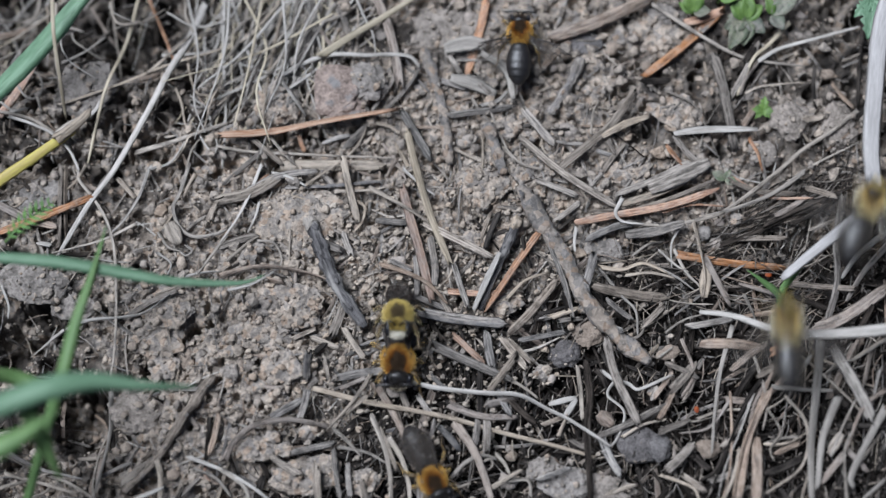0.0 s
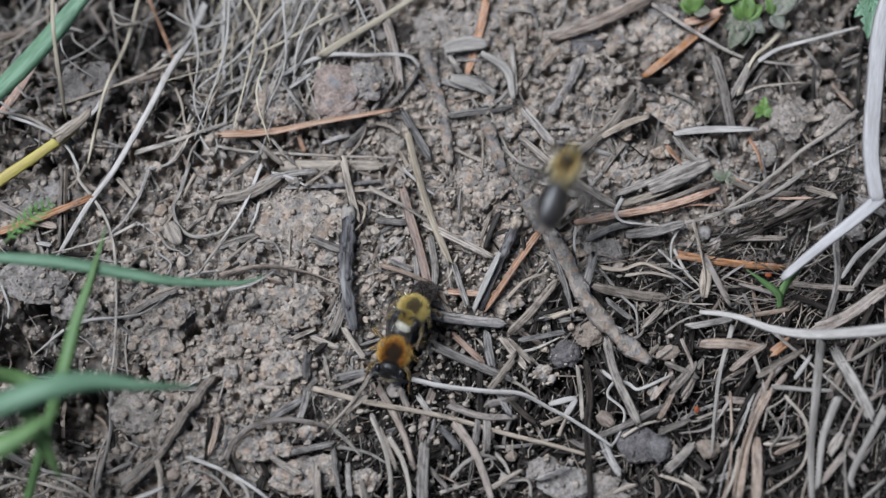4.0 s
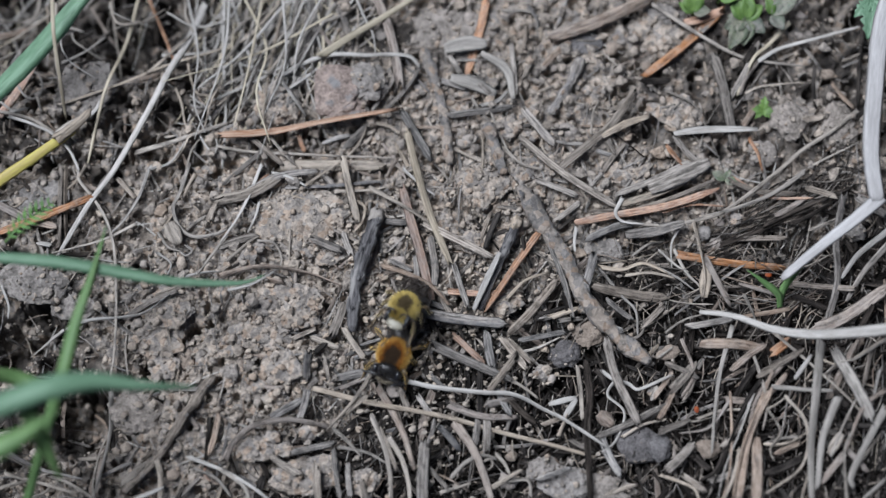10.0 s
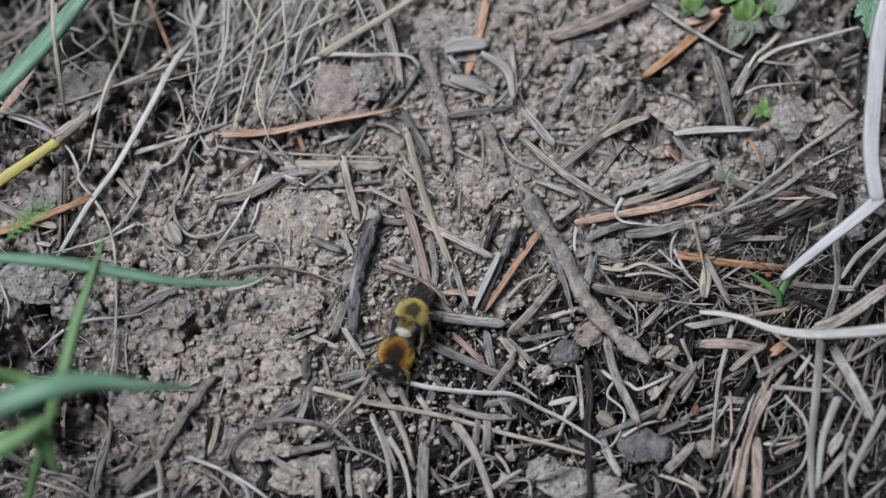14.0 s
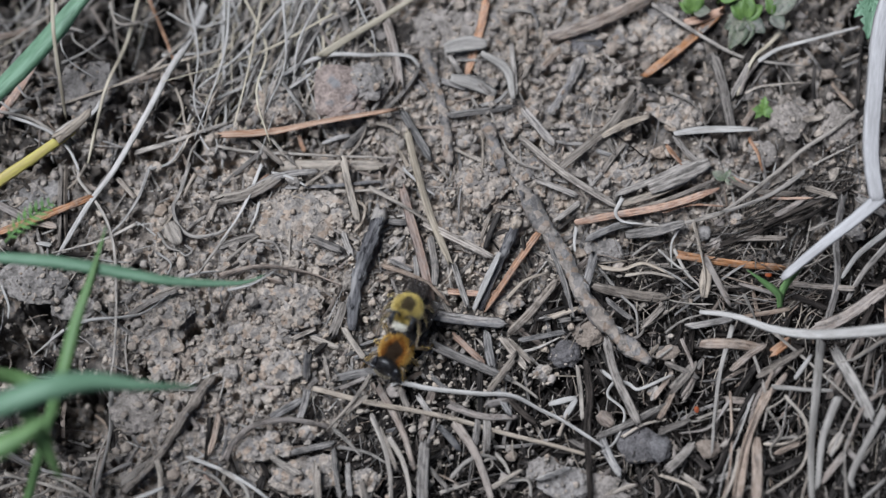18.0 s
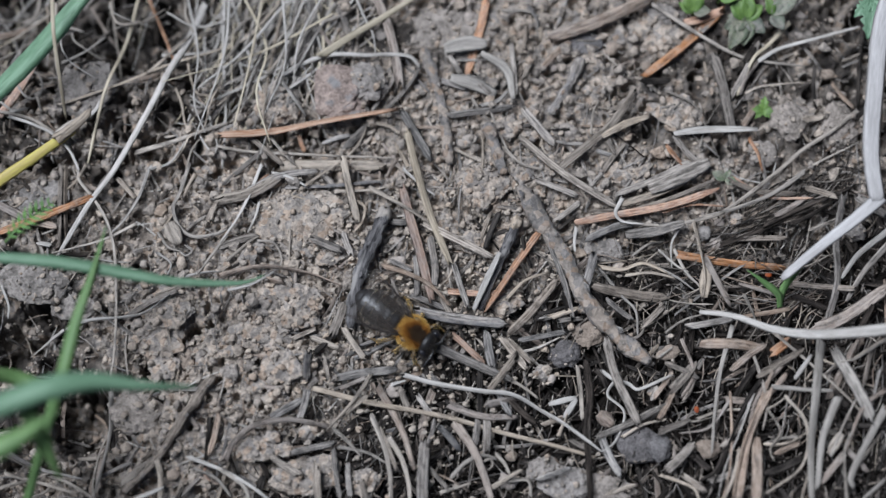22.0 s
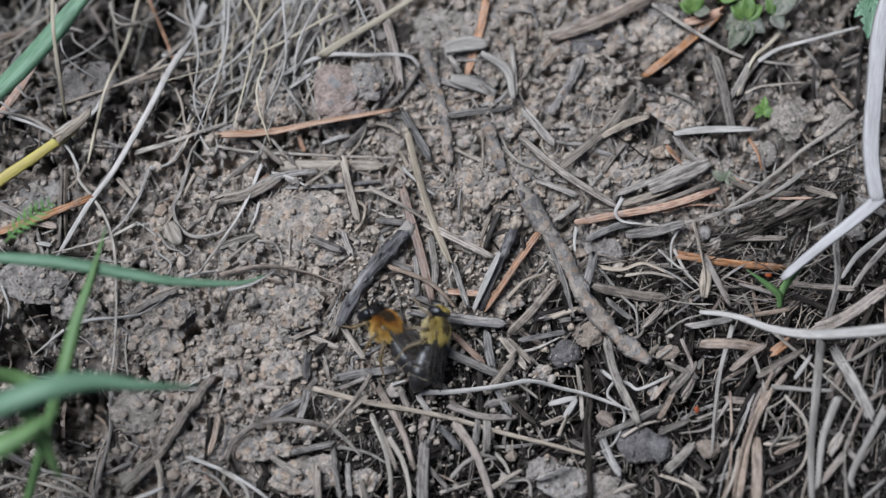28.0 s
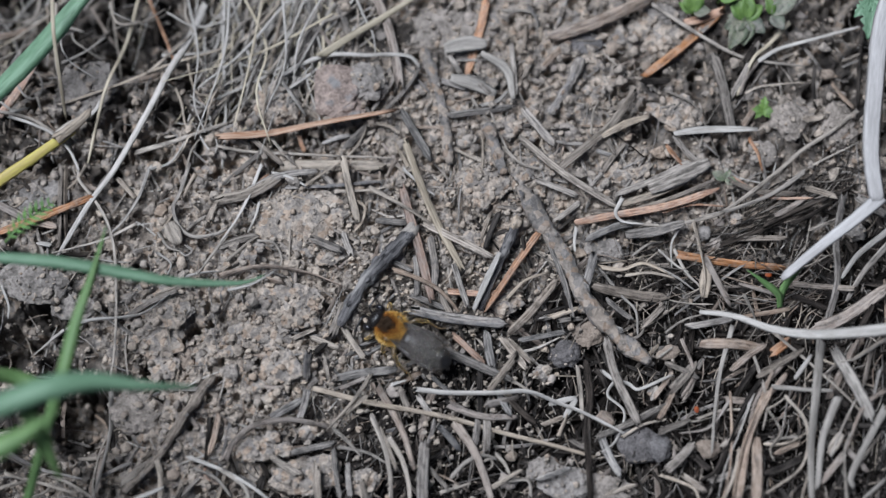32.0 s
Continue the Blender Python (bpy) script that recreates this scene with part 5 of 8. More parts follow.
needle("t", 1.02, 2, (-15.47, -12.92), (-13.69, -15.76), (-12.09, -17.89))
needle("t", 1.02, 1, (-20.41, -14.44), (-15.99, -16.22))
needle("g", 1.34, 1, (-20.81, -17.11), (-21.1, -21.0))
needle("m", 1.02, 1, (-18.61, -17.11), (-17.69, -21.0))
needle("g", 1.18, 1, (-20.91, -22.41), (-22.15, -27.15))
needle("g", 1.26, 1, (-26.08, -26.8), (-21.76, -24.17))
needle("g", 1.18, 2, (-23.33, -32.43), (-19.44, -31.39), (-16.67, -30.87))
stem("s", 0.8, 1, (-17.07, -28.55), (-15.14, -30.03), (-12.5, -32.9))
stem("s", 0.62, 1, (-16.17, -31.34), (-11.64, -32.21), (-8.85, -33.77))
needle("g", 1.02, 1, (-16.86, -32.03), (-15.73, -39.55))
stem("t", 0.98, 2, (-11.06, -26.6), (-9.03, -31.39), (-8.13, -35.72), (-7.94, -40.02))
needle("m", 0.71, 2, (-9.74, -28.34), (-7.1, -35.03))
stem("t", 0.98, 2, (-8.34, -30.09), (-6.41, -33.12), (-5.36, -36.58), (-5.0, -40.02))
stem("b", 1.34, 2, (-10.4, -21.77), (-8.19, -25.29), (-6.0, -29.65), (-4.41, -35.03))
needle("g", 1.89, 1, (-2.78, -30.9), (-3.11, -39.98))
needle("n", 0.71, 1, (-2.08, -34.63), (0.69, -37.74))
needle("m", 1.1, 1, (-6.47, -22.59), (-5.41, -25.4))
stem("w", 0.62, 2, (-8.04, -21.95), (-5.59, -21.07))
needle("g", 0.79, 1, (-1.22, -27.41), (-2.52, -31.34))
stem("s", 0.8, 1, (-34.35, -34.63), (-30.64, -37.4), (-29.55, -39.98))
needle("d", 0.94, 1, (-20.1, -17.28), (-16.2, -12.83))
needle("m", 0.79, 1, (-23.22, -14.62), (-19.73, -12.83))
needle("b", 0.71, 1, (-16.09, -22.59), (-11.74, -20.65))
needle("m", 1.57, 1, (-19.43, -34.81), (-18.92, -39.98))
needle("g", 1.02, 1, (-14.66, -33.94), (-14.18, -39.12))
needle("m", 0.86, 1, (-12.47, -36.54), (-11.58, -39.98))
needle("m", 0.71, 1, (-7.33, -25.22), (-6.27, -28.72))
needle("g", 0.94, 1, (-3.85, -23.47), (-1.66, -26.54))
needle("g", 0.79, 1, (-1.66, -20.38), (0.52, -22.59))
needle("m", 1.18, 1, (-26.4, -32.9), (-22.01, -35.67))
white_straw = stem("w", 0.85, 4, (-6.45, -20.51), (-1.22, -21.91), (5.74, -23.05), (10.79, -23.58), (15.28, -25.85), (18.73, -28.03), (24.29, -32.28))
needle("g", 1.49, 2, (-1.23, -15.76), (4.9, -18.51), (10.67, -21.07))
needle("m", 1.18, 3, (6.89, -22.9), (9.26, -20.09), (11.29, -17.26))
needle("g", 1.49, 1, (6.87, -13.55), (7.72, -19.23))
needle("d", 1.02, 1, (5.78, -19.94), (5.75, -27.15))
needle("r", 1.1, 1, (1.67, -13.55), (4.48, -16.4), (6.4, -18.35))
stem("b", 1.34, 2, (1.22, -25.11), (5.75, -26.69), (11.58, -26.77))
needle("b", 1.18, 1, (6.46, -24.87), (12.06, -23.47))
needle("g", 1.18, 1, (8.4, -22.41), (10.29, -26.27))
needle("m", 1.18, 1, (9.15, -14.44), (12.98, -19.23))
stem("t", 0.62, 2, (9.97, -20.72), (12.75, -22.21), (14.75, -23.71))
stem("t", 0.54, 1, (11.77, -16.57), (14.59, -15.95), (18.3, -14.17))
needle("g", 0.94, 1, (11.78, -14.79), (19.19, -13.28))
stem("b", 1.52, 2, (2.09, -28.08), (4.86, -32.26), (6.57, -36.58), (7.59, -40.02))
needle("g", 1.1, 2, (-0.52, -28.34), (2.43, -31.74))
needle("m", 1.34, 1, (6.8, -26.97), (6.6, -32.38))
needle("g", 1.18, 1, (5.49, -26.97), (4.69, -31.51))
stem("s", 0.8, 2, (1.21, -36.15), (3.55, -33.82), (6.16, -32.78), (8.32, -33.3))
stem("s", 0.71, 2, (7.89, -32.26), (9.36, -33.82), (10.21, -35.55))
stem("s", 0.45, 2, (6.41, -33.56), (7.28, -33.3), (7.62, -34.16), (6.93, -34.86), (6.24, -34.34))
stem("t", 0.89, 2, (7.26, -37.79), (11.95, -35.03))
stem("t", 0.62, 1, (-0.52, -38.43), (4.16, -36.97))
needle("d", 1.34, 2, (22.25, -18.07), (22.86, -23.53), (22.26, -28.78), (22.61, -39.51))
needle("t", 0.71, 2, (20.92, -18.95), (21.59, -27.21))
needle("n", 1.49, 2, (25.38, -14.52), (26.77, -20.01), (30.36, -28.08))
needle("g", 1.34, 1, (24.29, -29.42), (25.7, -33.07), (27.12, -35.85))
needle("n", 1.1, 1, (23.85, -29.77), (28.41, -27.85), (34.76, -24.61))
stem("t", 0.54, 1, (27.76, -29.77), (31.02, -27.85), (34.71, -26.97))
stem("w", 0.71, 2, (24.68, -19.48), (26.75, -20.89), (28.93, -21.33), (30.22, -22.21), (31.98, -21.77), (35.51, -20.19))
stem("w", 0.54, 2, (26.75, -20.89), (25.66, -23.09), (27.98, -25.29), (28.02, -27.47), (26.57, -30.52), (24.37, -32.26))
husk("w", 0.98, 2, (16.48, -24.59), (20.77, -23.53))
husk("w", 1.07, 2, (18.81, -26.77), (20.77, -23.8))
stem("t", 0.62, 2, (17.72, -29.83), (19.34, -26.16))
needle("d", 1.1, 1, (10.14, -23.9), (14.47, -27.85))
needle("d", 0.94, 0, (23.8, -18.98), (25.93, -22.52))
needle("n", 0.86, 1, (15.34, -27.85), (18.84, -26.54))
needle("m", 0.79, 1, (19.66, -30.47), (23.11, -32.21))
stem("s", 0.71, 1, (10.05, -36.54), (13.08, -36.54), (13.49, -39.12))
needle("g", 0.94, 1, (14.38, -36.54), (19.6, -34.81))
husk("b", 2.32, 1, (24.08, -26.1), (26.23, -28.02))
needle("n", 0.94, 0, (1.85, -18.09), (4.05, -14.53))
needle("d", 1.1, 0, (-0.35, -14.53), (-2.12, -10.96))
needle("m", 0.86, 1, (13.69, -18.17), (10.2, -14.62))
stem("s", 0.54, 1, (29.11, -14.62), (30.89, -13.73), (31.81, -11.94))
needle("t", 0.71, 1, (32.42, -23.9), (33.35, -21.7))
needle("b", 0.94, 1, (32.87, -23.47), (35.58, -19.94))
# lower right corner: brown pieces, some tinted darker to stand in for shade
stem("f", 0.85, 3, (45.03, -13.0), (43.34, -19.2), (42.46, -25.35), (41.39, -32.31))
stem("f", 1.65, 3, (59.1, -14.34), (57.67, -23.6), (57.01, -31.44), (56.47, -40.49))
stem("f", 1.43, 2, (61.36, -23.36), (58.91, -29.65), (57.54, -37.87))
stem("t", 0.55, 2, (51.34, -12.92), (55.76, -16.92), (61.65, -22.65), (65.98, -27.21))
needle("s", 1.89, 2, (60.87, -16.3), (64.27, -22.65), (66.49, -27.47))
stem("f", 0.79, 2, (51.55, -21.95), (56.42, -22.48), (60.6, -22.65))
stem("t", 0.55, 2, (39.53, -26.77), (44.1, -25.29), (50.2, -25.29), (53.59, -23.36))
stem("t", 0.61, 2, (53.41, -23.53), (56.24, -27.04), (56.67, -31.39), (55.06, -34.86), (49.57, -38.47))
stem("t", 0.55, 2, (48.56, -17.18), (49.89, -21.77), (50.38, -25.29), (49.74, -28.52))
needle("b", 1.26, 2, (50.83, -22.48), (47.44, -29.65), (45.2, -40.02))
needle("n", 1.34, 2, (49.52, -20.01), (55.96, -16.3))
husk("w", 0.85, 2, (54.74, -20.72), (57.51, -16.92))
needle("b", 1.73, 2, (48.72, -30.35), (47.96, -40.02))
stem("t", 0.55, 2, (49.84, -30.7), (53.49, -30.52), (57.22, -28.61))
stem("s", 0.49, 2, (50.47, -25.29), (52.43, -28.78), (50.86, -31.39), (51.31, -33.3))
needle("d", 1.26, 1, (49.75, -35.5), (56.28, -32.64))
stem("f", 1.35, 3, (68.57, -25.18), (65.54, -30.58), (62.89, -35.59), (63.14, -37.66))
stem("f", 0.73, 2, (68.15, -36.41), (64.2, -39.59))
husk("t", 1.61, 2, (61.63, -29.22), (59.75, -32.43))
needle("d", 0.94, 1, (61.08, -28.02), (68.65, -28.37))
needle("n", 1.26, 2, (33.38, -29.13), (38.12, -27.21))
needle("n", 1.57, 1, (34.16, -35.24), (38.34, -31.16))
needle("n", 1.34, 1, (39.26, -19.76), (37.58, -23.64))
needle("b", 1.73, 1, (40.8, -15.15), (49.31, -15.68))
needle("b", 1.18, 1, (44.05, -23.64), (49.01, -24.34))
needle("n", 1.57, 1, (35.33, -22.76), (39.49, -17.99))
needle("m", 1.02, 1, (40.88, -36.71), (46.05, -34.63))
stem("t", 0.67, 2, (42.61, -40.02), (44.82, -35.72), (45.82, -31.39))
needle("b", 1.26, 1, (45.25, -19.05), (50.65, -15.06))
needle("d", 0.94, 1, (45.54, -23.47), (49.22, -18.17))
needle("d", 1.02, 1, (46.77, -26.1), (49.1, -21.7))
needle("w", 0.53, 2, (46.21, -27.47), (48.08, -23.53))
needle("b", 1.1, 1, (33.49, -26.97), (35.95, -22.59))
stem("s", 0.54, 1, (33.71, -17.28), (36.13, -15.51))
stem("t", 0.43, 1, (58.46, -17.46), (61.05, -18.61))
needle("b", 0.86, 1, (62.82, -18.17), (64.74, -14.62))
stem("t", 0.49, 1, (64.17, -17.46), (68.97, -14.44))
needle("n", 0.94, 1, (66.89, -15.51), (65.29, -21.7))
needle("b", 1.02, 1, (55.32, -30.47), (51.78, -32.21))
needle("b", 1.18, 1, (58.55, -36.54), (62.21, -32.21))
needle("d", 1.1, 1, (61.87, -39.98), (62.96, -34.81))
needle("m", 0.94, 1, (36.92, -35.67), (40.31, -38.26))
stem("t", 0.61, 1, (33.28, -35.67), (36.03, -36.54), (38.6, -37.83), (39.4, -39.98))
needle("d", 1.1, 1, (38.74, -32.64), (41.28, -34.81))
needle("d", 1.02, 1, (51.59, -37.4), (53.23, -39.98))
needle("r", 1.57, 1, (51.47, -16.57), (54.18, -14.62))
needle("b", 0.94, 1, (53.54, -19.94), (50.35, -23.47))
needle("m", 0.94, 1, (43.12, -31.34), (46.74, -26.97))
needle("n", 0.86, 1, (34.75, -18.17), (39.95, -20.38))
needle("d", 1.1, 1, (62.51, -25.22), (60.88, -22.59))
needle("b", 0.94, 1, (65.56, -34.81), (62.24, -31.34))
stem("f", 0.75, 9, (-51.08, -23.24), (-51.96, -29.56), (-52.88, -39.41))
stem("s", 0.71, 5, (-66.79, -32.41), (-62.38, -34.57), (-54.98, -36.54))
stem("s", 0.71, 5, (-67.51, -35.43), (-62.28, -36.72), (-56.19, -38.6))
stem("b", 0.62, 3, (51.37, -19.64), (48.81, -25.35), (46.27, -31.44), (44.28, -39.63))
stem("s", 0.36, 3, (48.47, -22.72), (46.09, -28.84), (43.3, -34.9), (42.02, -40.06))
stem("d", 0.71, 2, (47.17, -24.85), (44.86, -28.78), (42.08, -34.86), (39.43, -36.58))
stem("b", 0.62, 2, (45.03, -23.53), (41.41, -28.08), (36.59, -29.22))
stem("s", 0.49, 2, (55.27, -29.48), (52.65, -29.83), (50.02, -30.52))
stem("b", 0.45, 3, (44.81, -22.72), (44.79, -28.84), (44.16, -34.9), (42.72, -39.63))
stem("d", 0.71, 3, (49.58, -20.79), (46.84, -24.65), (44.76, -29.71), (41.23, -37.66))
stem("b", 0.71, 2, (53.26, -18.25), (49.42, -22.65), (47.52, -27.47))
stem("s", 0.49, 3, (60.08, -32.48), (62.22, -27.27), (65.25, -21.67))
stem("s", 0.55, 3, (61.85, -39.63), (62.0, -32.31), (63.19, -28.84))
stem("t", 0.43, 3, (68.9, -14.78), (64.39, -17.61), (61.56, -18.32))
stem("b", 0.8, 2, (68.46, -22.65), (65.02, -25.29), (62.1, -32.26))
stem("s", 0.61, 2, (67.93, -19.13), (66.33, -25.29))
stem("b", 0.71, 2, (37.41, -14.7), (39.2, -19.57), (37.18, -23.53))
stem("s", 0.43, 2, (36.2, -27.47), (38.82, -27.21), (40.75, -26.86))
stem("t", 1.7, 6, (-61.01, 17.48), (-58.85, 19.14), (-56.49, 20.53))
stem("w", 0.54, 5, (-69.14, 20.86), (-65.22, 19.47), (-61.57, 17.8), (-58.77, 14.85), (-57.32, 11.9))
stem("t", 0.45, 3, (-53.9, 40.52), (-52.6, 37.17), (-48.5, 36.89), (-44.95, 39.56))
stem("t", 0.54, 3, (-47.14, 28.36), (-43.81, 31.95), (-40.75, 35.75))
stem("w", 0.54, 4, (-46.01, 12.22), (-43.2, 13.6), (-40.61, 16.64))

husk("m", 3.0, 2, (32.55, 9.1), (37.7, 11.49), (42.15, 13.53))
needle("n", 1.0, 2, (45.3, 10.94), (49.72, 9.28), (55.51, 8.73))

# ---- raised straws and green blades ----
folded_straw("x", 3.1, 2.5, 1.3, [(70.02, 38.56, 12.0), (68.05, 31.8, 11.5), (66.99, 23.71, 11.0), (66.11, 15.69, 10.5), (66.08, 10.34, 10.3), (66.7, 5.41, 10.0)], [(67.36, 6.15, 9.9), (63.41, 2.79, 9.4), (57.87, -1.43, 8.0), (52.23, -6.0, 6.0)])
straw("c", 0.7, 0.45, (-60.15, 36.68, 16), (-59.83, 30.64, 15), (-59.62, 24.93, 10), (-59.81, 20.35, 3))
straw("w", 0.71, 1.96, (39.85, -10.6, 3.0), (45.11, -11.49, 4.0), (50.55, -13.61, 5.0), (55.98, -14.65, 6.0), (61.84, -14.64, 7.0), (68.55, -14.11, 8.0))
blade("b", 3.21, (-81.22, 11.96, 4.0), (-71.25, 21.98, 7.0), (-65.72, 26.9, 9.0), (-60.67, 31.78, 11.0), (-56.3, 37.17, 12.0), (-46.91, 47.2, 15.0), (-35.23, 60.02, 20.0))
blade("b", 1.96, (-71.24, -4.35, 16.0), (-65.92, -4.99, 17.0), (-57.48, -5.68, 17.0), (-49.21, -6.85, 16.0), (-40.88, -8.11, 15.0), (-30.96, -8.07, 13.0), (-26.92, -6.37, 11.0))
blade("g", 1.96, (-61.98, -41.48, 10.0), (-57.56, -28.33, 16.0), (-55.6, -22.35, 18.0), (-53.99, -14.8, 18.0), (-51.97, -6.96, 17.0), (-50.65, 0.37, 15.0))
blade("b", 3.57, (-73.66, -33.97, 26.0), (-65.41, -30.05, 28.0), (-60.74, -27.98, 28.0), (-55.26, -26.06, 28.0), (-49.29, -24.81, 26.0), (-42.51, -25.04, 23.0), (-35.85, -24.43, 18.0))
blade("g", 3.39, (-71.01, -38.74, 26.0), (-64.58, -35.51, 27.0), (-59.15, -32.64, 27.0), (-54.34, -28.76, 26.0))
blade("g", 2.68, (-60.48, -25.94, 26.0), (-58.07, -30.65, 25.0), (-56.3, -34.45, 23.0), (-54.88, -38.2, 20.0))
blade("g", 2.32, (-67.68, -22.64, 20.0), (-63.63, -22.73, 16.0), (-59.63, -23.6, 15.0), (-54.81, -23.62, 14.0))
blade("g", 1.16, (52.51, -9.79, 2.0), (52.06, -8.01, 3.5), (49.68, -6.34, 5.0), (46.95, -4.58, 6.0))
blade("g", 1.16, (52.44, -9.35, 2.0), (53.07, -6.76, 3.5), (55.18, -4.12, 5.5), (57.85, -2.29, 7.0))

# ---- small green herbs ----
seedling(51.15, 22.42, 1.4, [("l", 2.3, 1.5, 80, 15, 3), ("l", 1.8, 1.4, 175, 10, 3), ("l", 1.8, 1.4, -10, 12, 3), ("l", 1.9, 1.2, 225, 8, 3), ("l", 1.7, 1.2, -50, 8, 3)],
         "tiny bright green seedling with lobed leaves in bare soil")
seedling(48.74, 37.21, 2.2, [("l", 4.2, 3.0, 130, 12, 0), ("l", 4.2, 2.8, 85, 15, 0), ("l", 3.5, 2.4, 40, 10, 0), ("o", 4.0, 3.2, 205, 4, 0), ("o", 4.5, 3.2, 262, 2, 0), ("o", 3.8, 2.8, -40, 4, 0), ("o", 3.0, 2.2, 170, 2, 0), ("o", 5.8, 3.2, 240, 0, 0)],
         "rosette of bright green and dull leaves on the soil")
seedling(40.28, 38.36, 2.0, [("l", 3.8, 3.5, 95, 15, 0), ("o", 2.8, 2.2, 0, 10, 0), ("l", 2.8, 2.0, 150, 10, 0)], "small seedling with round bright green leaves")
seedling(52.77, 37.59, 3.2, [("o", 5.5, 3.0, 38, 10, 0), ("o", 3.2, 2.5, -60, 5, 0), ("l", 3.0, 1.8, 110, 15, 0)], "olive-green oval leaves of a low herb on soil")
seedling(44.45, 40.28, 2.0, [("l", 3.5, 2.8, 80, 12, 0), ("l", 3.0, 2.2, 0, 12, 0)], "small seedling with two bright green leaves")
seedling(44.75, 11.06, 0.9, [("o", 2.4, 1.8, 150, 5, 0), ("o", 2.1, 1.6, -20, 5, 0), ("o", 1.8, 1.2, 60, 8, 0)], "tiny dull green seedling among dry needles")
seedling(67.99, 38.93, 7.0, [("b", 6.5, 3.0, 262, 2, 5), ("b", 4.0, 2.2, 225, 4, 5), ("b", 4.0, 2.2, 305, 4, 5), ("b", 5.0, 2.4, 70, 5, 5)], "feathery bluish-green leaf of a herb over the soil")


# long bleached strands over the tuft
stem("w", 0.5, 6, (-34.44, 41.47), (-35.1, 31.01), (-39.25, 16.97))
stem("c", 0.45, 6, (-28.97, 41.47), (-31.08, 29.12), (-33.11, 18.82))
stem("w", 0.42, 6, (-21.77, 41.47), (-25.71, 31.95), (-28.24, 22.55))
stem("w", 0.5, 6, (-24.05, 41.47), (-32.04, 31.95), (-39.11, 25.36))
stem("c", 0.5, 6, (-17.63, 37.65), (-27.54, 32.9), (-34.71, 29.87), (-44.55, 26.3))
stem("w", 0.4, 6, (-41.36, 41.47), (-39.29, 31.95), (-39.51, 23.48), (-37.57, 17.89))
stem("w", 0.38, 6, (-44.46, 38.6), (-39.86, 36.51), (-34.91, 38.13), (-32.25, 41.28))
stem("c", 0.42, 6, (-32.25, 41.47), (-28.44, 32.9), (-29.63, 24.42), (-27.22, 16.04))
stem("w", 0.4, 6, (-19.04, 41.47), (-23.02, 33.85), (-23.81, 26.3))
stem("w", 0.36, 6, (-57.76, 41.47), (-61.13, 34.8), (-59.09, 29.12), (-54.47, 26.3))
stem("w", 0.42, 6, (-25.87, 41.47), (-25.22, 30.06), (-28.22, 21.15))


def frond(line, label):
    """A feathery leaf: a thin rachis with pairs of narrow leaflets."""
    pts = spline([Vector(p) * MM for p in line], 3)
    ob = new("feathery_leaf")
    ob.matrix_world = Matrix.Translation(pts[0])
    pts = [p - pts[0] for p in pts]
    v, f, g = sweep(pts, lambda u: 0.22 * MM * (1 - 0.6 * u), STALK)
    part("rachis", mesh_of("rachis", v, f, GREEN["g"], True, g), ob)
    for i in range(1, len(pts) - 1):
        ahead = math.degrees(math.atan2(pts[i + 1].y - pts[i].y, pts[i + 1].x - pts[i].x))
        for side in (-1, 1):
            size = 2.3 * math.sin(math.pi * (0.15 + 0.8 * i / len(pts)))
            lf = part("leaflet", leaf_mesh("leaflet", size, 0.22 * size, GREEN["f"], 2), ob)
            lf.matrix_local = Matrix.Translation(pts[i]) @ pose(0, 0, 0, 0, -14, ahead + side * 52)
    return tagged(ob, label, "feathery leaf", "green grass blades")


frond([(-66.42, -1.52, 12.0), (-64.13, 0.76, 13.0), (-61.64, 2.7, 13.0), (-59.16, 4.9, 12.0)], "bright green feathery leaf leaning over the soil")


# ---- litter too small and too many to count ----
def litter(name, label, count, tints, seed, pick, wide, length, curve, over=0.0, under=0.95):
    """Scraps strewn over a stretch of the plan; pick(r) gives a place and a direction."""
    r = random.Random(seed)
    lots = {t: ([], [], []) for t in set(tints)}
    for _ in range(count):
        x, y, a = pick(r)
        n, w = length(r), wide(r)
        dx, dy = math.cos(a) * n / 2, math.sin(a) * n / 2
        b = r.uniform(-curve, curve) * n
        pts = [(x - dx, y - dy), (x - dy / n * b, y + dx / n * b), (x + dx, y + dy)]
        lift, k = r.uniform(-0.2, 0.35), DEEP * (over + (under - over) * r.random() ** 0.5)
        line = spline([(px * MM, py * MM, (rest(px, py) - k * float(thick(px, py)) + lift) * MM) for px, py in pts], 3)
        v, f, g = sweep(line, lambda u: 0.5 * w * MM * min(1, 0.7 + 7 * u, 0.55 + 6 * (1 - u)), NEEDLE, r.uniform(-0.7, 0.7), 0.2, r, 0.0, 1.5)
        # scraps lying deep mostly go near-black, gap shade put into their colour
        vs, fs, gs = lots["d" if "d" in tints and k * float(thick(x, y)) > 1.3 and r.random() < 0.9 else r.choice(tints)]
        k = len(vs)
        vs += v
        gs += g
        fs += [tuple(i + k for i in q) for q in f]
    for t, (vs, fs, gs) in lots.items():
        tagged(new(name, mesh_of(name, vs, fs, DRY_ISLAND[t], True, gs)), f"{WORD[t]} {label}", "litter", kind="stuff")


def island_copy(m):
    """The same dry matter for joined scraps, varied from scrap to scrap."""
    c = m.copy()
    n, l = c.node_tree.nodes, c.node_tree.links
    geo = n.new("ShaderNodeNewGeometry")
    hsv = next(x for x in n if x.type == "HUE_SAT")
    l.new(geo.outputs["Random Per Island"], hsv.inputs["Value"].links[0].from_node.inputs["Value"])
    for x in n:
        if x.type == "MATH" and x.operation == "PINGPONG":
            l.new(geo.outputs["Random Per Island"], x.inputs[0])
    return c


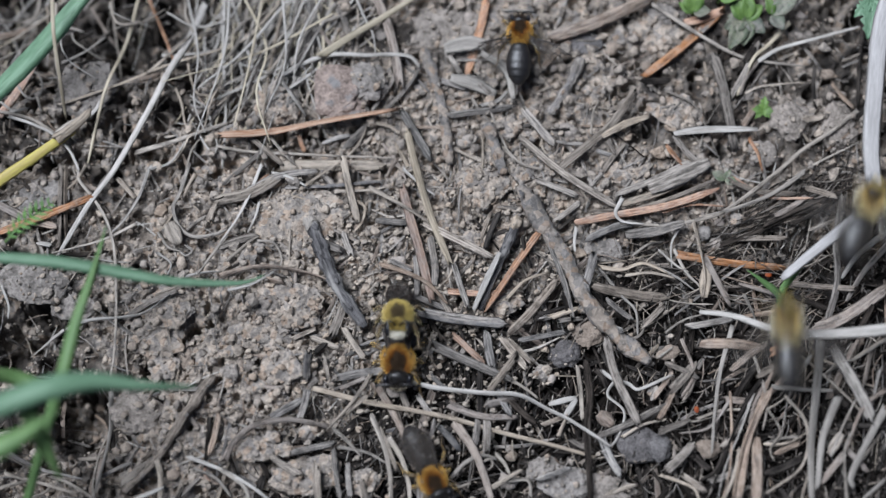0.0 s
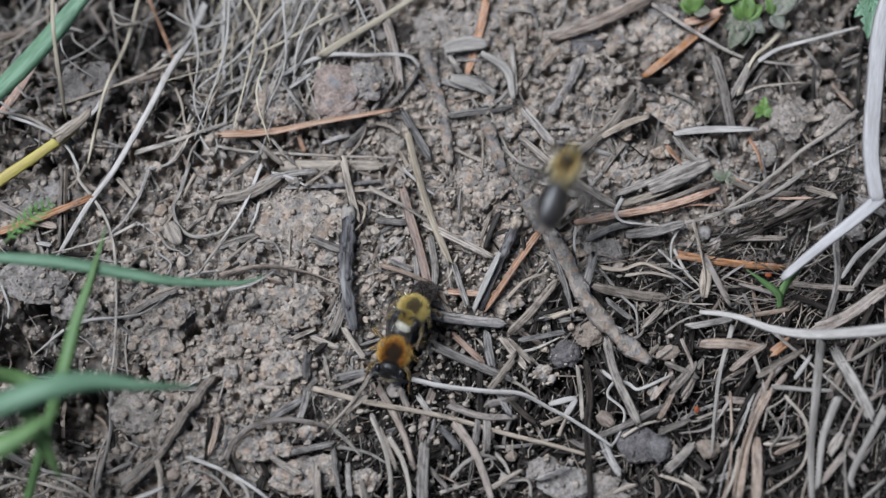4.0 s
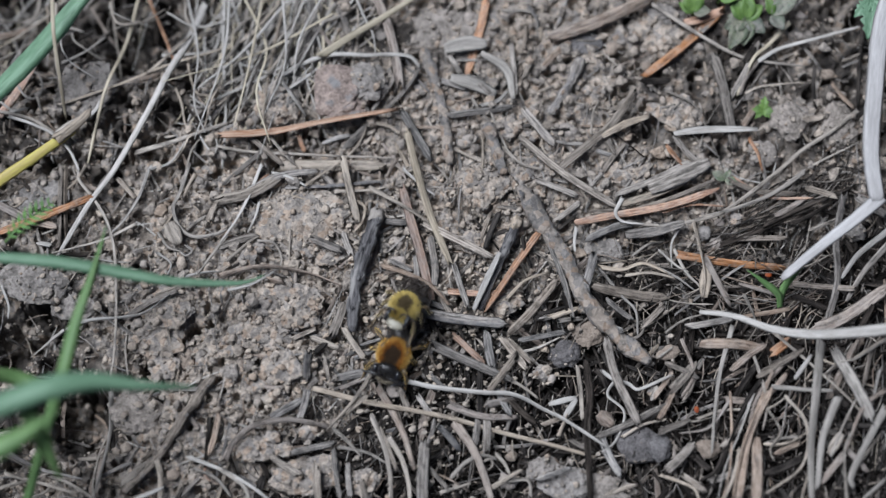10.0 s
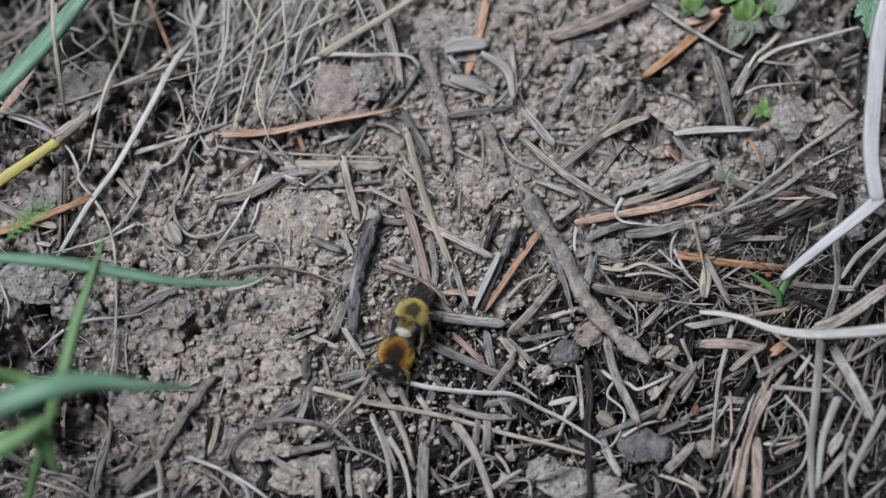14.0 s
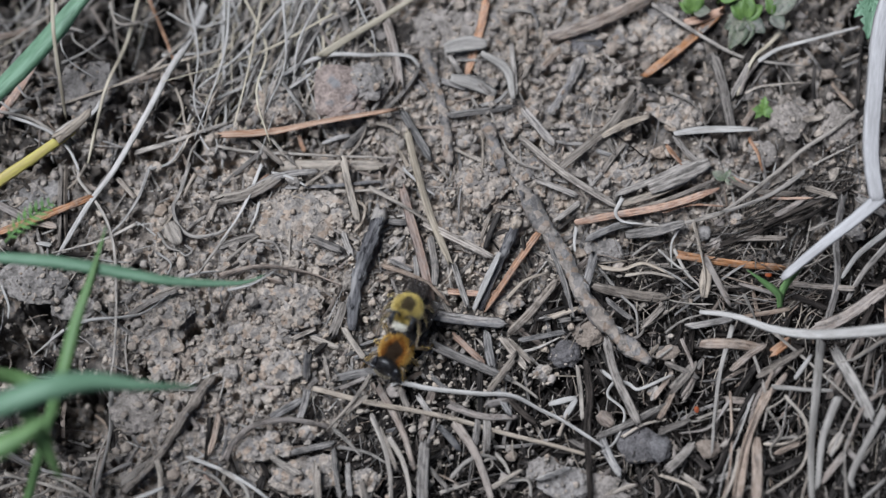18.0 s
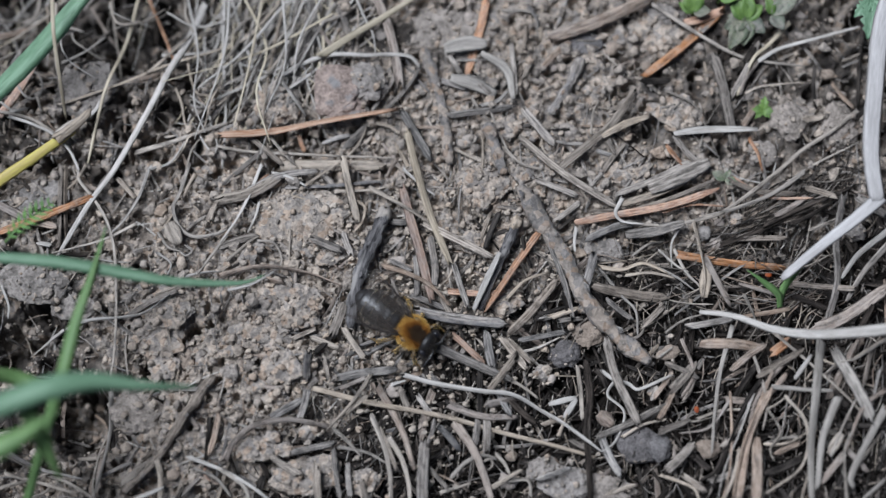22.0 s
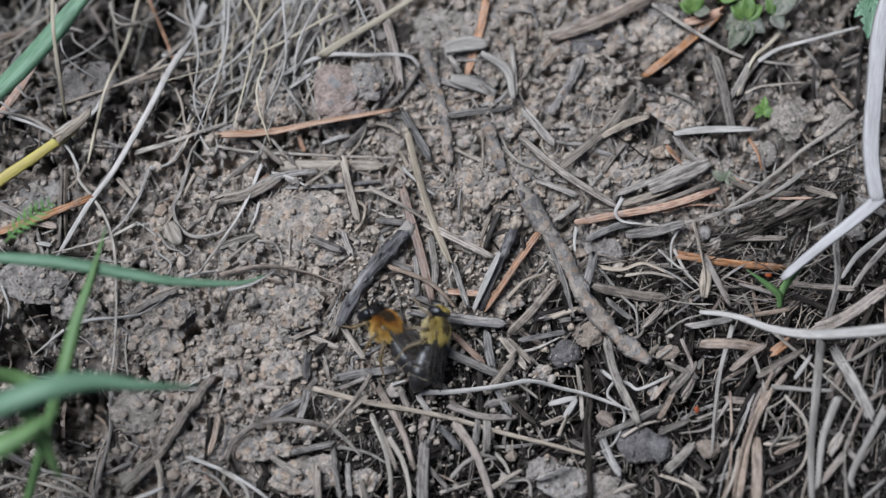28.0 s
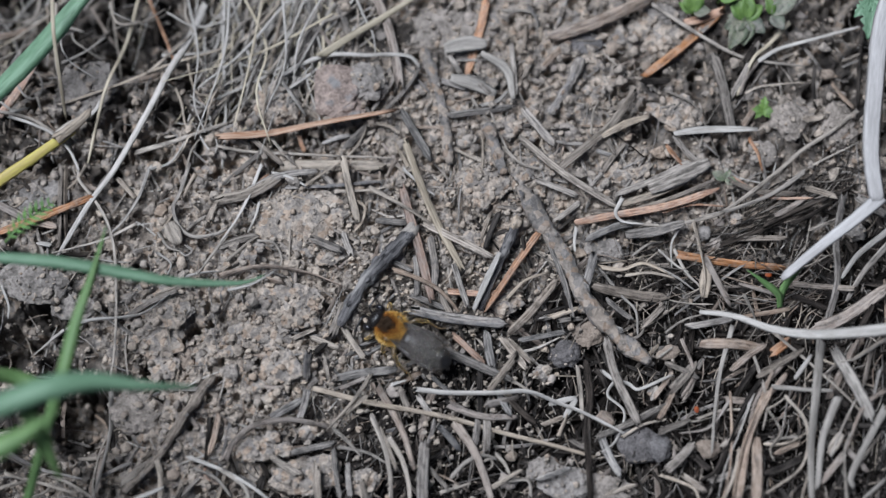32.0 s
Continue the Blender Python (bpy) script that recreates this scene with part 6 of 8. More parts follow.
DRY_ISLAND = {k: island_copy(m) for k, m in DRY.items()}


def in_litter(r):
    """Thick towards the lower right, thin on the bare soil."""
    while True:
        x, y = r.uniform(-72, 72), r.uniform(-42, 42)
        if r.random() < (0.06 + 0.9 * float(thick(x, y)) + 0.2 * (abs(x - 8) < 22 and y < 20)) * (0.3 if x < -14 and y > 23 else 1):
            return x, y, r.gauss(1.2, 0.9) if x > 25 and y < -8 else r.uniform(0, 3.14)


def in_mat(r):
    """Only where the litter lies deep."""
    while True:
        x, y = r.uniform(-30, 72), r.uniform(-43, 12)
        if r.random() < 1.3 * float(thick(x, y)) - 0.15:
            return x, y, r.gauss(1.25, 0.7) if r.random() < 0.6 else r.uniform(0, 3.14)


def in_tangle(r):
    """The tangle of dead grass at the upper left."""
    while True:
        x, y = r.uniform(-72, -14), r.uniform(22, 44)
        if y > 28 + 0.25 * abs(x + 35) - 4 * r.random() and not (-66 < x < -37 and (y < 37 or r.random() < 0.7)):
            return x, y, r.gauss(1.15, 0.45)


def in_fibres(r):
    """The mat at the lower right and along the lower edge, mostly lying away from the eye."""
    while True:
        x, y = r.uniform(-25, 72), r.uniform(-43, 4)
        if r.random() < float(thick(x, y)):
            return x, y, r.gauss(1.25, 0.45) if r.random() < 0.75 else r.uniform(0, 3.14)


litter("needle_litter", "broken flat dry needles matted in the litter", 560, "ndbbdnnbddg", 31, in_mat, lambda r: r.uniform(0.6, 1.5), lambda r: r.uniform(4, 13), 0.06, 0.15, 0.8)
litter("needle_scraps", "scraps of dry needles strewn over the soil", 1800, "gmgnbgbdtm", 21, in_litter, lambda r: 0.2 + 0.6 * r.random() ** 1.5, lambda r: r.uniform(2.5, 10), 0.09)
litter("fine_scraps", "fine fibres and chips of litter between crumbs", 1000, "gstnbg", 22, lambda r: (r.uniform(-72, 72), r.uniform(-42, 42), r.uniform(0, 3.14)),
       lambda r: r.uniform(0.12, 0.4), lambda r: r.uniform(1, 4), 0.2)
litter("dead_grass_tangle", "tangled thin dead grass over dark soil", 120, "tsswcw", 23, in_tangle, lambda r: r.uniform(0.2, 0.45), lambda r: r.uniform(12, 28), 0.14)
litter("dead_grass_tangle", "bleached thin dead grass lying over one another", 70, "wscwst", 26, lambda r: (r.uniform(-38, -20), r.uniform(27, 42), r.gauss(1.2, 0.42)), lambda r: r.uniform(0.22, 0.45), lambda r: r.uniform(12, 26), 0.14, -0.1, 0.3)
litter("rootlets", "long hair-thin rootlets over the litter", 80, "tbnd", 27, lambda r: (r.uniform(26, 58), r.uniform(-9, 1), r.gauss(0.1, 0.5)), lambda r: r.uniform(0.1, 0.24), lambda r: r.uniform(5, 15), 0.25, -0.2, 0.1)
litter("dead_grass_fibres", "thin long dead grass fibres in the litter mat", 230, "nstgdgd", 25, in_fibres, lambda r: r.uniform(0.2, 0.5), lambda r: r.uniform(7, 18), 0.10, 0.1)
litter("dark_fibres", "fuzzy dark fibres lying in a band over the litter", 190, "ddn", 29, lambda r: (lambda u: (44 + 20 * u + r.gauss(0, 1.6), 1.5 + 11 * u + r.gauss(0, 1.6), r.gauss(0.55, 0.4)))(r.random()), lambda r: r.uniform(0.1, 0.25), lambda r: r.uniform(3, 9), 0.2, -0.4, 0.0)
litter("fine_scraps", "fine curled fibres caught on top of the litter", 380, "ntmdbs", 33, in_fibres, lambda r: r.uniform(0.1, 0.26), lambda r: r.uniform(2, 7), 0.3, -0.12, 0.15)
litter("rootlets", "fine curled rootlets in the litter", 160, "ttws", 24, lambda r: (r.uniform(-72, 72), r.uniform(-42, 42), r.uniform(0, 3.14)),
       lambda r: r.uniform(0.15, 0.35), lambda r: r.uniform(3, 8), 0.35)


def dust():
    """Crumbs of soil thrown up over the needles where the bees dig."""
    r, shapes, vs, fs = random.Random(41), [lump_shape(2, 70 + k, 1.1) for k in range(8)], [], []
    for _ in range(1800):
        x, y = r.gauss(-3, 15), r.gauss(-9, 13)
        size = 0.12 + 0.55 * r.random() ** 3
        v, f = r.choice(shapes)
        k, z = len(vs), rest(x, y) + 0.2 * size + 0.4 * r.random()
        vs += [((p[0] * size + x) * MM, (p[1] * size * 0.85 + y) * MM, (p[2] * size * 0.7 + z) * MM) for p in v]
        fs += [tuple(int(i) + k for i in q) for q in f]
    tagged(new("soil_dust", mesh_of("soil_dust", vs, fs, DUG)), "small crumbs of soil scattered over the needles", "soil", kind="stuff")


dust()


def debris():
    """Chips and crumbs of rotten litter lying over the mat of needles."""
    r, shapes, vs, fs = random.Random(43), [lump_shape(1, 170 + k, 0.8) for k in range(6)], [], []
    while len(fs) < 2500 * 20:
        x, y = r.uniform(-28, 72), r.uniform(-43, 14)
        if r.random() > 0.25 + float(thick(x, y)):
            continue
        size, a, n = 0.1 + 0.3 * r.random() ** 2.5, r.uniform(0, 3.14), r.uniform(1, 3.2)
        c, q = math.cos(a), math.sin(a)
        v, f = r.choice(shapes)
        k, z = len(vs), rest(x, y) + r.uniform(-1.6, 0.4)
        for p in v:
            u, w = p[0] * size * n, p[1] * size * 0.8
            vs.append(((u * c - w * q + x) * MM, (u * q + w * c + y) * MM, (p[2] * size * 0.6 + z) * MM))
        fs += [tuple(int(i) + k for i in t) for t in f]
    tagged(new("litter_crumbs", mesh_of("litter_crumbs", vs, fs, MOULD)), "brown chips and crumbs of rotten litter over the needles", "litter", kind="stuff")


debris()


# ---- bees ----
def plain(name, colour, rough=0.5, spec=0.5, alpha=1.0, coat=0.0):
    m = material(name, colour, tuple(0.75 * c for c in colour), scale=2500, fine=8000, rough=rough, bump=0.15, vary=0.0, spec=spec)
    b = m.node_tree.nodes["Principled BSDF"]
    b.inputs["Alpha"].default_value = alpha
    b.inputs["Coat Weight"].default_value = coat
    return m


SHELL = plain("black_chitin", (0.022, 0.02, 0.02), 0.4, 0.5, coat=0.1)
EYE_BLACK = plain("eye_black", (0.012, 0.012, 0.016), 0.32, 0.5)
LEG = plain("leg_brown", (0.16, 0.11, 0.055), 0.45)
MEMBRANE = plain("wing_membrane", (0.09, 0.07, 0.05), 0.25, 0.7, alpha=0.24, coat=0.4)
MEMBRANE_SMOKY = plain("smoky_wing_membrane", (0.05, 0.042, 0.036), 0.2, 0.9, alpha=0.42, coat=0.7)
MEMBRANE_CLEAR = plain("clear_wing_membrane", (0.17, 0.155, 0.135), 0.28, 0.6, alpha=0.2, coat=0.3)
for film in (MEMBRANE, MEMBRANE_SMOKY, MEMBRANE_CLEAR):
    # crinkled, so that the sky glints in patches
    crinkle = next(x for x in film.node_tree.nodes if x.type == "BUMP")
    crinkle.inputs["Strength"].default_value = 0.9
    for x in film.node_tree.nodes:
        if x.type == "TEX_NOISE":
            x.inputs["Scale"].default_value *= 0.45
VEIN = plain("wing_vein", (0.03, 0.02, 0.015), 0.5)
CLYPEUS = plain("clypeus_cream", (0.85, 0.81, 0.68), 0.5, 0.4)


def fur(name, colour):
    """Matt hair, lighter and darker from hair to hair."""
    m = island_copy(plain(name, colour, 0.8, 0.2))
    m.name = name
    hsv = next(x for x in m.node_tree.nodes if x.type == "HUE_SAT")
    rng = hsv.inputs["Value"].links[0].from_node
    rng.inputs["To Min"].default_value, rng.inputs["To Max"].default_value = 0.55, 1.45
    return m


FUR = {
    "straw": fur("straw_fur", (0.92, 0.78, 0.42)),
    "orange": fur("orange_fur", (0.80, 0.45, 0.095)),
    "rust": fur("rust_fur", (0.50, 0.19, 0.028)),
    "brown": fur("brown_fur", (0.10, 0.062, 0.035)),
    "gold": fur("gold_fur", (1.0, 0.70, 0.24)),
    "yellow": fur("yellow_fur", (0.84, 0.65, 0.20)),
    "olive": fur("olive_fur", (0.20, 0.15, 0.075)),
    "cream": fur("cream_fur", (1.2, 1.12, 0.92)),
    "grey": fur("grey_fur", (0.42, 0.36, 0.26)),
    "black": fur("black_fur", (0.03, 0.025, 0.02)),
}


def ball(size, at=(0, 0, 0), seg=20, rings=12, shape=None):
    """Vertices and faces of an ellipsoid; shape(unit vector) scales it."""
    v, f = [], []
    for i in range(rings + 1):
        th = math.pi * i / rings
        for j in range(seg):
            ph = 2 * math.pi * j / seg
            d = Vector((math.sin(th) * math.cos(ph), math.cos(th), math.sin(th) * math.sin(ph)))
            s = shape(d) if shape else 1
            v.append(((d.x * size[0] * s + at[0]) * MM, (d.y * size[1] * s + at[1]) * MM, (d.z * size[2] * s + at[2]) * MM))
    for i in range(rings):
        for j in range(seg):
            a, b = i * seg + j, i * seg + (j + 1) % seg
            f.append((a, a + seg, b + seg, b))
    return v, f


def hairs(size, at, count, length, keep, seed, sweep_back=0.35, thick=0.03):
    """Fur on an ellipsoid: a thin blade for each hair, where keep(direction) holds."""
    r, v, f = random.Random(seed), [], []
    while len(f) < count:
        d = Vector((r.gauss(0, 1), r.gauss(0, 1), r.gauss(0, 1))).normalized()
        if not keep(d):
            continue
        p = Vector((d.x * size[0] + at[0], d.y * size[1] + at[1], d.z * size[2] + at[2]))
        out = (d + Vector((r.gauss(0, 0.4), -sweep_back + r.gauss(0, 0.4), r.gauss(0, 0.3)))).normalized()
        side = out.cross(Vector((r.gauss(0, 1), r.gauss(0, 1), r.gauss(0, 1)))).normalized() * thick
        tip = p + out * length * r.uniform(0.55, 1.15)
        k = len(v)
        v += [(p - side) * MM, (p + side) * MM, tip * MM]
        f.append((k, k + 1, k + 2))
    return v, f


def tube(pts, r0, r1, steps=4):
    return sweep(spline([tuple(c * MM for c in p) for p in pts], steps), lambda u: (r0 + (r1 - r0) * u) * MM, STALK)[:2]


def wing_shape(length, wide):
    """A wing that reaches back from its root: rounded, with a straight leading edge, lightly corrugated."""
    v, f, n = [], [], 12
    for i in range(n + 1):
        u = i / n
        lead = 0.16 * wide * math.sin(math.pi * u)
        trail = -wide * math.sin(math.pi * min(1, 0.05 + 0.93 * u ** 1.35)) ** 0.8
        for k in range(9):
            s = k / 8
            v.append(((lead + (trail - lead) * s) * MM, -u * length * MM, (0.09 * math.sin(13 * s + 4 * u) + 0.05 * math.sin(11 * u - 5 * s)) * MM))
    for i in range(n):
        for k in range(8):
            a = i * 9 + k
            f.append((a, a + 1, a + 10, a + 9))
    return v, f


def vein_shape(length, wide):
    """The veins of a wing: ribs from the root and the cross veins that close its cells."""
    v, f = [], []
    ribs = (((0, 0), (0.16, 0.5), (0.02, 0.97)), ((0, 0), (0.06, 0.3), (0.12, 0.62)), ((0, 0), (-0.25, 0.45), (-0.38, 0.8)), ((0, 0), (-0.5, 0.4), (-0.8, 0.66)),
            ((0.14, 0.42), (-0.05, 0.45), (-0.24, 0.44)), ((0.13, 0.62), (-0.12, 0.63), (-0.32, 0.66)), ((0.1, 0.72), (-0.12, 0.75), (-0.37, 0.79)),
            ((-0.24, 0.44), (-0.4, 0.46), (-0.55, 0.45)), ((-0.34, 0.66), (-0.52, 0.62), (-0.72, 0.6)), ((0.12, 0.62), (-0.02, 0.8), (0.02, 0.93)), ((-0.2, 0.3), (-0.3, 0.27), (-0.36, 0.28)))
    for ends in ribs:
        a, b = sweep(spline([(x * wide * MM, -y * length * MM, 0.05 * MM) for x, y in ends], 3), lambda u: 0.055 * MM, STALK)[:2]
        k = len(v)
        v += a
        f += [tuple(i + k for i in q) for q in b]
    return v, f


def fringe(a, b, count, length, seed):
    """Fine hairs along a leg from a to b."""
    r, v, f = random.Random(seed), [], []
    for _ in range(count):
        p = Vector(a).lerp(Vector(b), r.random())
        out = Vector((r.gauss(0, 1), r.gauss(0, 1), r.gauss(0, 1))).normalized()
        side = out.cross(Vector((r.gauss(0, 1), r.gauss(0, 1), 1))).normalized() * 0.025
        k = len(v)
        v += [(p - side) * MM, (p + side) * MM, (p + out * length * r.uniform(0.5, 1)) * MM]
        f.append((k, k + 1, k + 2))
    return v, f


def bee(name, label, outer, inner, centre, flank, crown, face, shell, bands, band_fur, spread, head_size, seed, face_up=18, membrane=MEMBRANE, wing=8.0):
    """A furry solitary bee; head along +y, the thorax's middle at the origin."""
    ob = new(name)
    body = (1.7, 1.85, 1.55)
    part("thorax", mesh_of("thorax", *ball(body), FUR["brown"]), ob)
    # the fur of the back in rings, darkest in the middle and open towards the head
    ring = lambda d: math.sqrt((d.x / 0.74) ** 2 + ((d.y - 0.42) / 0.98) ** 2) + 0.16 * noise.noise(d * 4) + 0.3 * noise.noise(d * 41)
    up = lambda d: d.z > 0.12
    zones = (("back_fur", centre, 3000, 0.30, lambda d: up(d) and ring(d) < 0.80), ("inner_ring_fur", inner, 2600, 0.44, lambda d: up(d) and 0.72 < ring(d) < 1.0),
             ("rim_fur", outer, 4600, 0.60, lambda d: d.z > -0.15 and ring(d) > 0.9), ("flank_fur", flank, 4200, 0.74, lambda d: d.z < 0.3 and (d.z < -0.2 or ring(d) > 1.1) and noise.noise(d * 3.3 + Vector((seed, 0, 0.5))) > -0.12))
    for k, (zone, tint, count, length, keep) in enumerate(zones):
        part(zone, mesh_of(zone, *hairs(body, (0, 0, 0), count, length, keep, seed + k, 0.3 if k < 3 else 0.45), FUR[tint], False), ob, f"{tint} fur")
    # head: a broad face with the eyes down its sides, furred between them
    hd = part("head", mesh_of("head", *ball((1.55, 0.85, 1.3), shape=lambda d: 1 - 0.12 * abs(d.x) ** 3), shell), ob)
    hd.matrix_local = pose(0, (1.5 + 0.7 * head_size) * MM, -0.25 * MM, face_up) @ Matrix.Scale(head_size, 4)
    for s in (-1, 1):
        part("eye", mesh_of("eye", *ball((0.40, 0.62, 1.0), (s * 1.27, 0.26, 0.0), 16, 12), EYE_BLACK), hd, "glossy black eye")
        part("antenna", mesh_of("antenna", *tube([(s * 0.3, 0.8, 0.35), (s * 0.55, 1.25, 0.85), (s * 0.95, 1.35, 1.0), (s * 1.7, 1.3, 0.85), (s * 2.5, 1.2, 0.5)], 0.14, 0.11), SHELL), hd)
    pale = face == "cream"
    part("face_fur", mesh_of("face_fur", *hairs((1.3, 0.82, 1.25), (0, 0.05, 0), 500 if pale else 1800, 0.35, lambda d: d.y > 0.0 and abs(d.x) < 0.72 and d.z < (-0.15 if pale else -0.42) + 0.2 * noise.noise(d * 9), seed + 12, -0.5, 0.04), FUR["cream" if pale else "grey"], False), hd, "pale fur on the lower face")
    part("crown_fur", mesh_of("crown_fur", *hairs((1.3, 0.8, 1.2), (0, 0, 0), 2600 if pale else 250, 0.5, lambda d: abs(d.x) < 0.62 and d.y > (0.3 if pale else -0.4) and d.z > (-0.1 if pale else 0.45), seed + 3, -0.35, 0.04), FUR[crown], False), hd, f"{crown} fur on the crown")
    if pale:
        part("clypeus", mesh_of("clypeus", *ball((0.9, 0.45, 0.62), (0, 0.42, -0.62), 18, 12), CLYPEUS), hd, "cream-white face plate")
    # abdomen in overlapping plates, narrowing to its tip
    def plates(d):
        u = 0.5 * (1 - d.y)
        return 1 + 0.05 * ((u * 6) % 1.0) - 0.08 * max(0, u - 0.7)
    ab = part("abdomen", mesh_of("abdomen", *ball((1.95, 3.5, 1.55), seg=28, rings=48, shape=plates), shell), ob)
    ab.matrix_local = pose(0, -4.9 * MM, -0.35 * MM, 7)
    for k in range(bands):
        y = 1.95 - 1.15 * k
        s = math.sqrt(max(0.05, 1 - (y / 3.5) ** 2))
        part("hair_band", mesh_of("hair_band", *hairs((1.98 * s, 0.02, 1.58 * s), (0, y, 0), 260, 0.26, lambda d: d.z > -0.75 and abs(d.y) < 0.4 and abs(d.x) > 0.12, seed + 19 + k, 1.7, 0.035), FUR[band_fur], False), ab, f"{band_fur} hair band")
    # wings
    for s in (-1, 1):
        for wname, n, w, dy, dz, a in (("forewing", wing, 2.6, -0.7, 1.0, spread), ("hindwing", 0.7 * wing, 2.0, -1.3, 0.8, spread * 1.15 + 5)):
            v, f = wing_shape(n, w)
            vv, vf = vein_shape(n, w)
            if s < 0:
                v, vv = [(-x, y, z) for x, y, z in v], [(-p[0], p[1], p[2]) for p in vv]
            wg = part(wname, mesh_of(wname, v, f, membrane), ob, "smoky translucent wing")
            part("vein", mesh_of("vein", vv, vf, VEIN), wg)
            wg.matrix_local = wing_pose(s, dy, dz, a)
        part("wing_scale", mesh_of("wing_scale", *ball((0.36, 0.5, 0.22), (s * 1.42, -0.35, 0.95), 12, 8), LEG), ob, "brown scale over the wing root")
    # legs: thigh, shin and foot, furred, the foot thin
    for s in (-1, 1):
        for lname, y, dy, n in (("foreleg", 1.1, 1.5, 1.9), ("middle_leg", 0.0, -0.5, 2.2), ("hind_leg", -1.1, -2.3, 2.6)):
            pts = [(s * 1.0, y, -0.9), (s * (1.0 + 0.55 * n), y + 0.35 * dy, -0.1), (s * (1.0 + 0.85 * n), y + 0.8 * dy, -1.6), (s * (1.0 + 0.9 * n), y + 1.4 * dy, -2.5), (s * (1.0 + 1.1 * n), y + 1.75 * dy, -2.7)]
            lg = part(lname, mesh_of(lname, *tube(pts, 0.27, 0.07), LEG), ob)
            part("leg_fur", mesh_of("leg_fur", *fringe(pts[1], pts[2], 520, 0.42, seed + 30), FUR[flank], False), lg)
            part("foot_fur", mesh_of("foot_fur", *fringe(pts[2], pts[3], 160, 0.22, seed + 31), FUR[outer], False), lg)
    return tagged(ob, label, "bee", "bees")


def wing_pose(s, dy, dz, a, droop=0):
    return pose(s * 1.3 * MM, dy * MM, dz * MM, droop - 6, 8 * s, s * a)


def bee_pose(x, y, z, heading, pitch=0, roll=0, size=1.0):
    return Matrix.Translation((x * MM, y * MM, z * MM)) @ Matrix.Rotation(-radians(heading), 4, "Z") @ Matrix.Rotation(radians(pitch), 4, "X") @ Matrix.Rotation(radians(roll), 4, "Y")


female = bee("bee", "large bee with orange-rimmed brown thorax and black head", "orange", "rust", "brown", "gold", "black", "black", SHELL, 4, "grey", 3, 1.12, 100, 12)
male = bee("bee", "yellow-furred bee with pale face and banded dark abdomen", "yellow", "yellow", "olive", "straw", "yellow", "cream", SHELL, 4, "grey", 4, 1.02, 200, 34, MEMBRANE_SMOKY, 7.0)
bee_a = bee("bee", "bee with rusty thorax and glossy black abdomen", "orange", "rust", "brown", "gold", "brown", "black", SHELL, 0, "cream", 62, 1.0, 300)
bee_b = bee("bee", "yellowish flying bee with banded abdomen and spread wings", "straw", "gold", "olive", "cream", "yellow", "cream", SHELL, 4, "grey", 60, 1.0, 400, 18, MEMBRANE_CLEAR)
bee_c = tagged(copy_thing(bee_b, pose(0, 0, 0)), "yellowish flying bee with grey wings spread")
bee_d = tagged(copy_thing(female, pose(0, 0, 0)), "bee with yellow-orange thorax and folded smoky wings")
female.scale = (1.27, 1.27, 1.27)
male.scale = bee_b.scale = bee_c.scale = (1.17, 1.17, 1.17)
bee_a.scale = (1.0, 1.0, 1.0)
bee_d.scale = (1.08, 1.08, 1.08)
WINGS = (("forewing", -0.7, 1.0), ("hindwing", -1.3, 0.8))


def lie(height, x0, y0, x1, y1):
    """The pose of a long thing between two places of the plan."""
    return Matrix.Translation(((x0 + x1) / 2 * MM, (y0 + y1) / 2 * MM, height)) @ Matrix.Rotation(math.atan2(y1 - y0, x1 - x0), 4, "Z")


def flap(ob, rows):
    """Open and fold a bee's wings: seconds, the angle from the body and how far they hang."""
    for w in ob.children:
        for wname, dy, dz in WINGS:
            if w.name.split(".")[0] == wname:
                s = 1 if w.location.x > 0 else -1
                walk(w, [(t, wing_pose(s, dy, dz, a if wname == "forewing" else a * 1.1 + 4, droop)) for t, a, droop in rows])


hold_wings_open = {bee_b: 60, bee_c: 62}
for thing, angle in hold_wings_open.items():
    for w in thing.children:
        for wname, dy, dz in WINGS:
            if w.name.split(".")[0] == wname:
                w.matrix_local = wing_pose(1 if w.location.x > 0 else -1, dy, dz, angle)


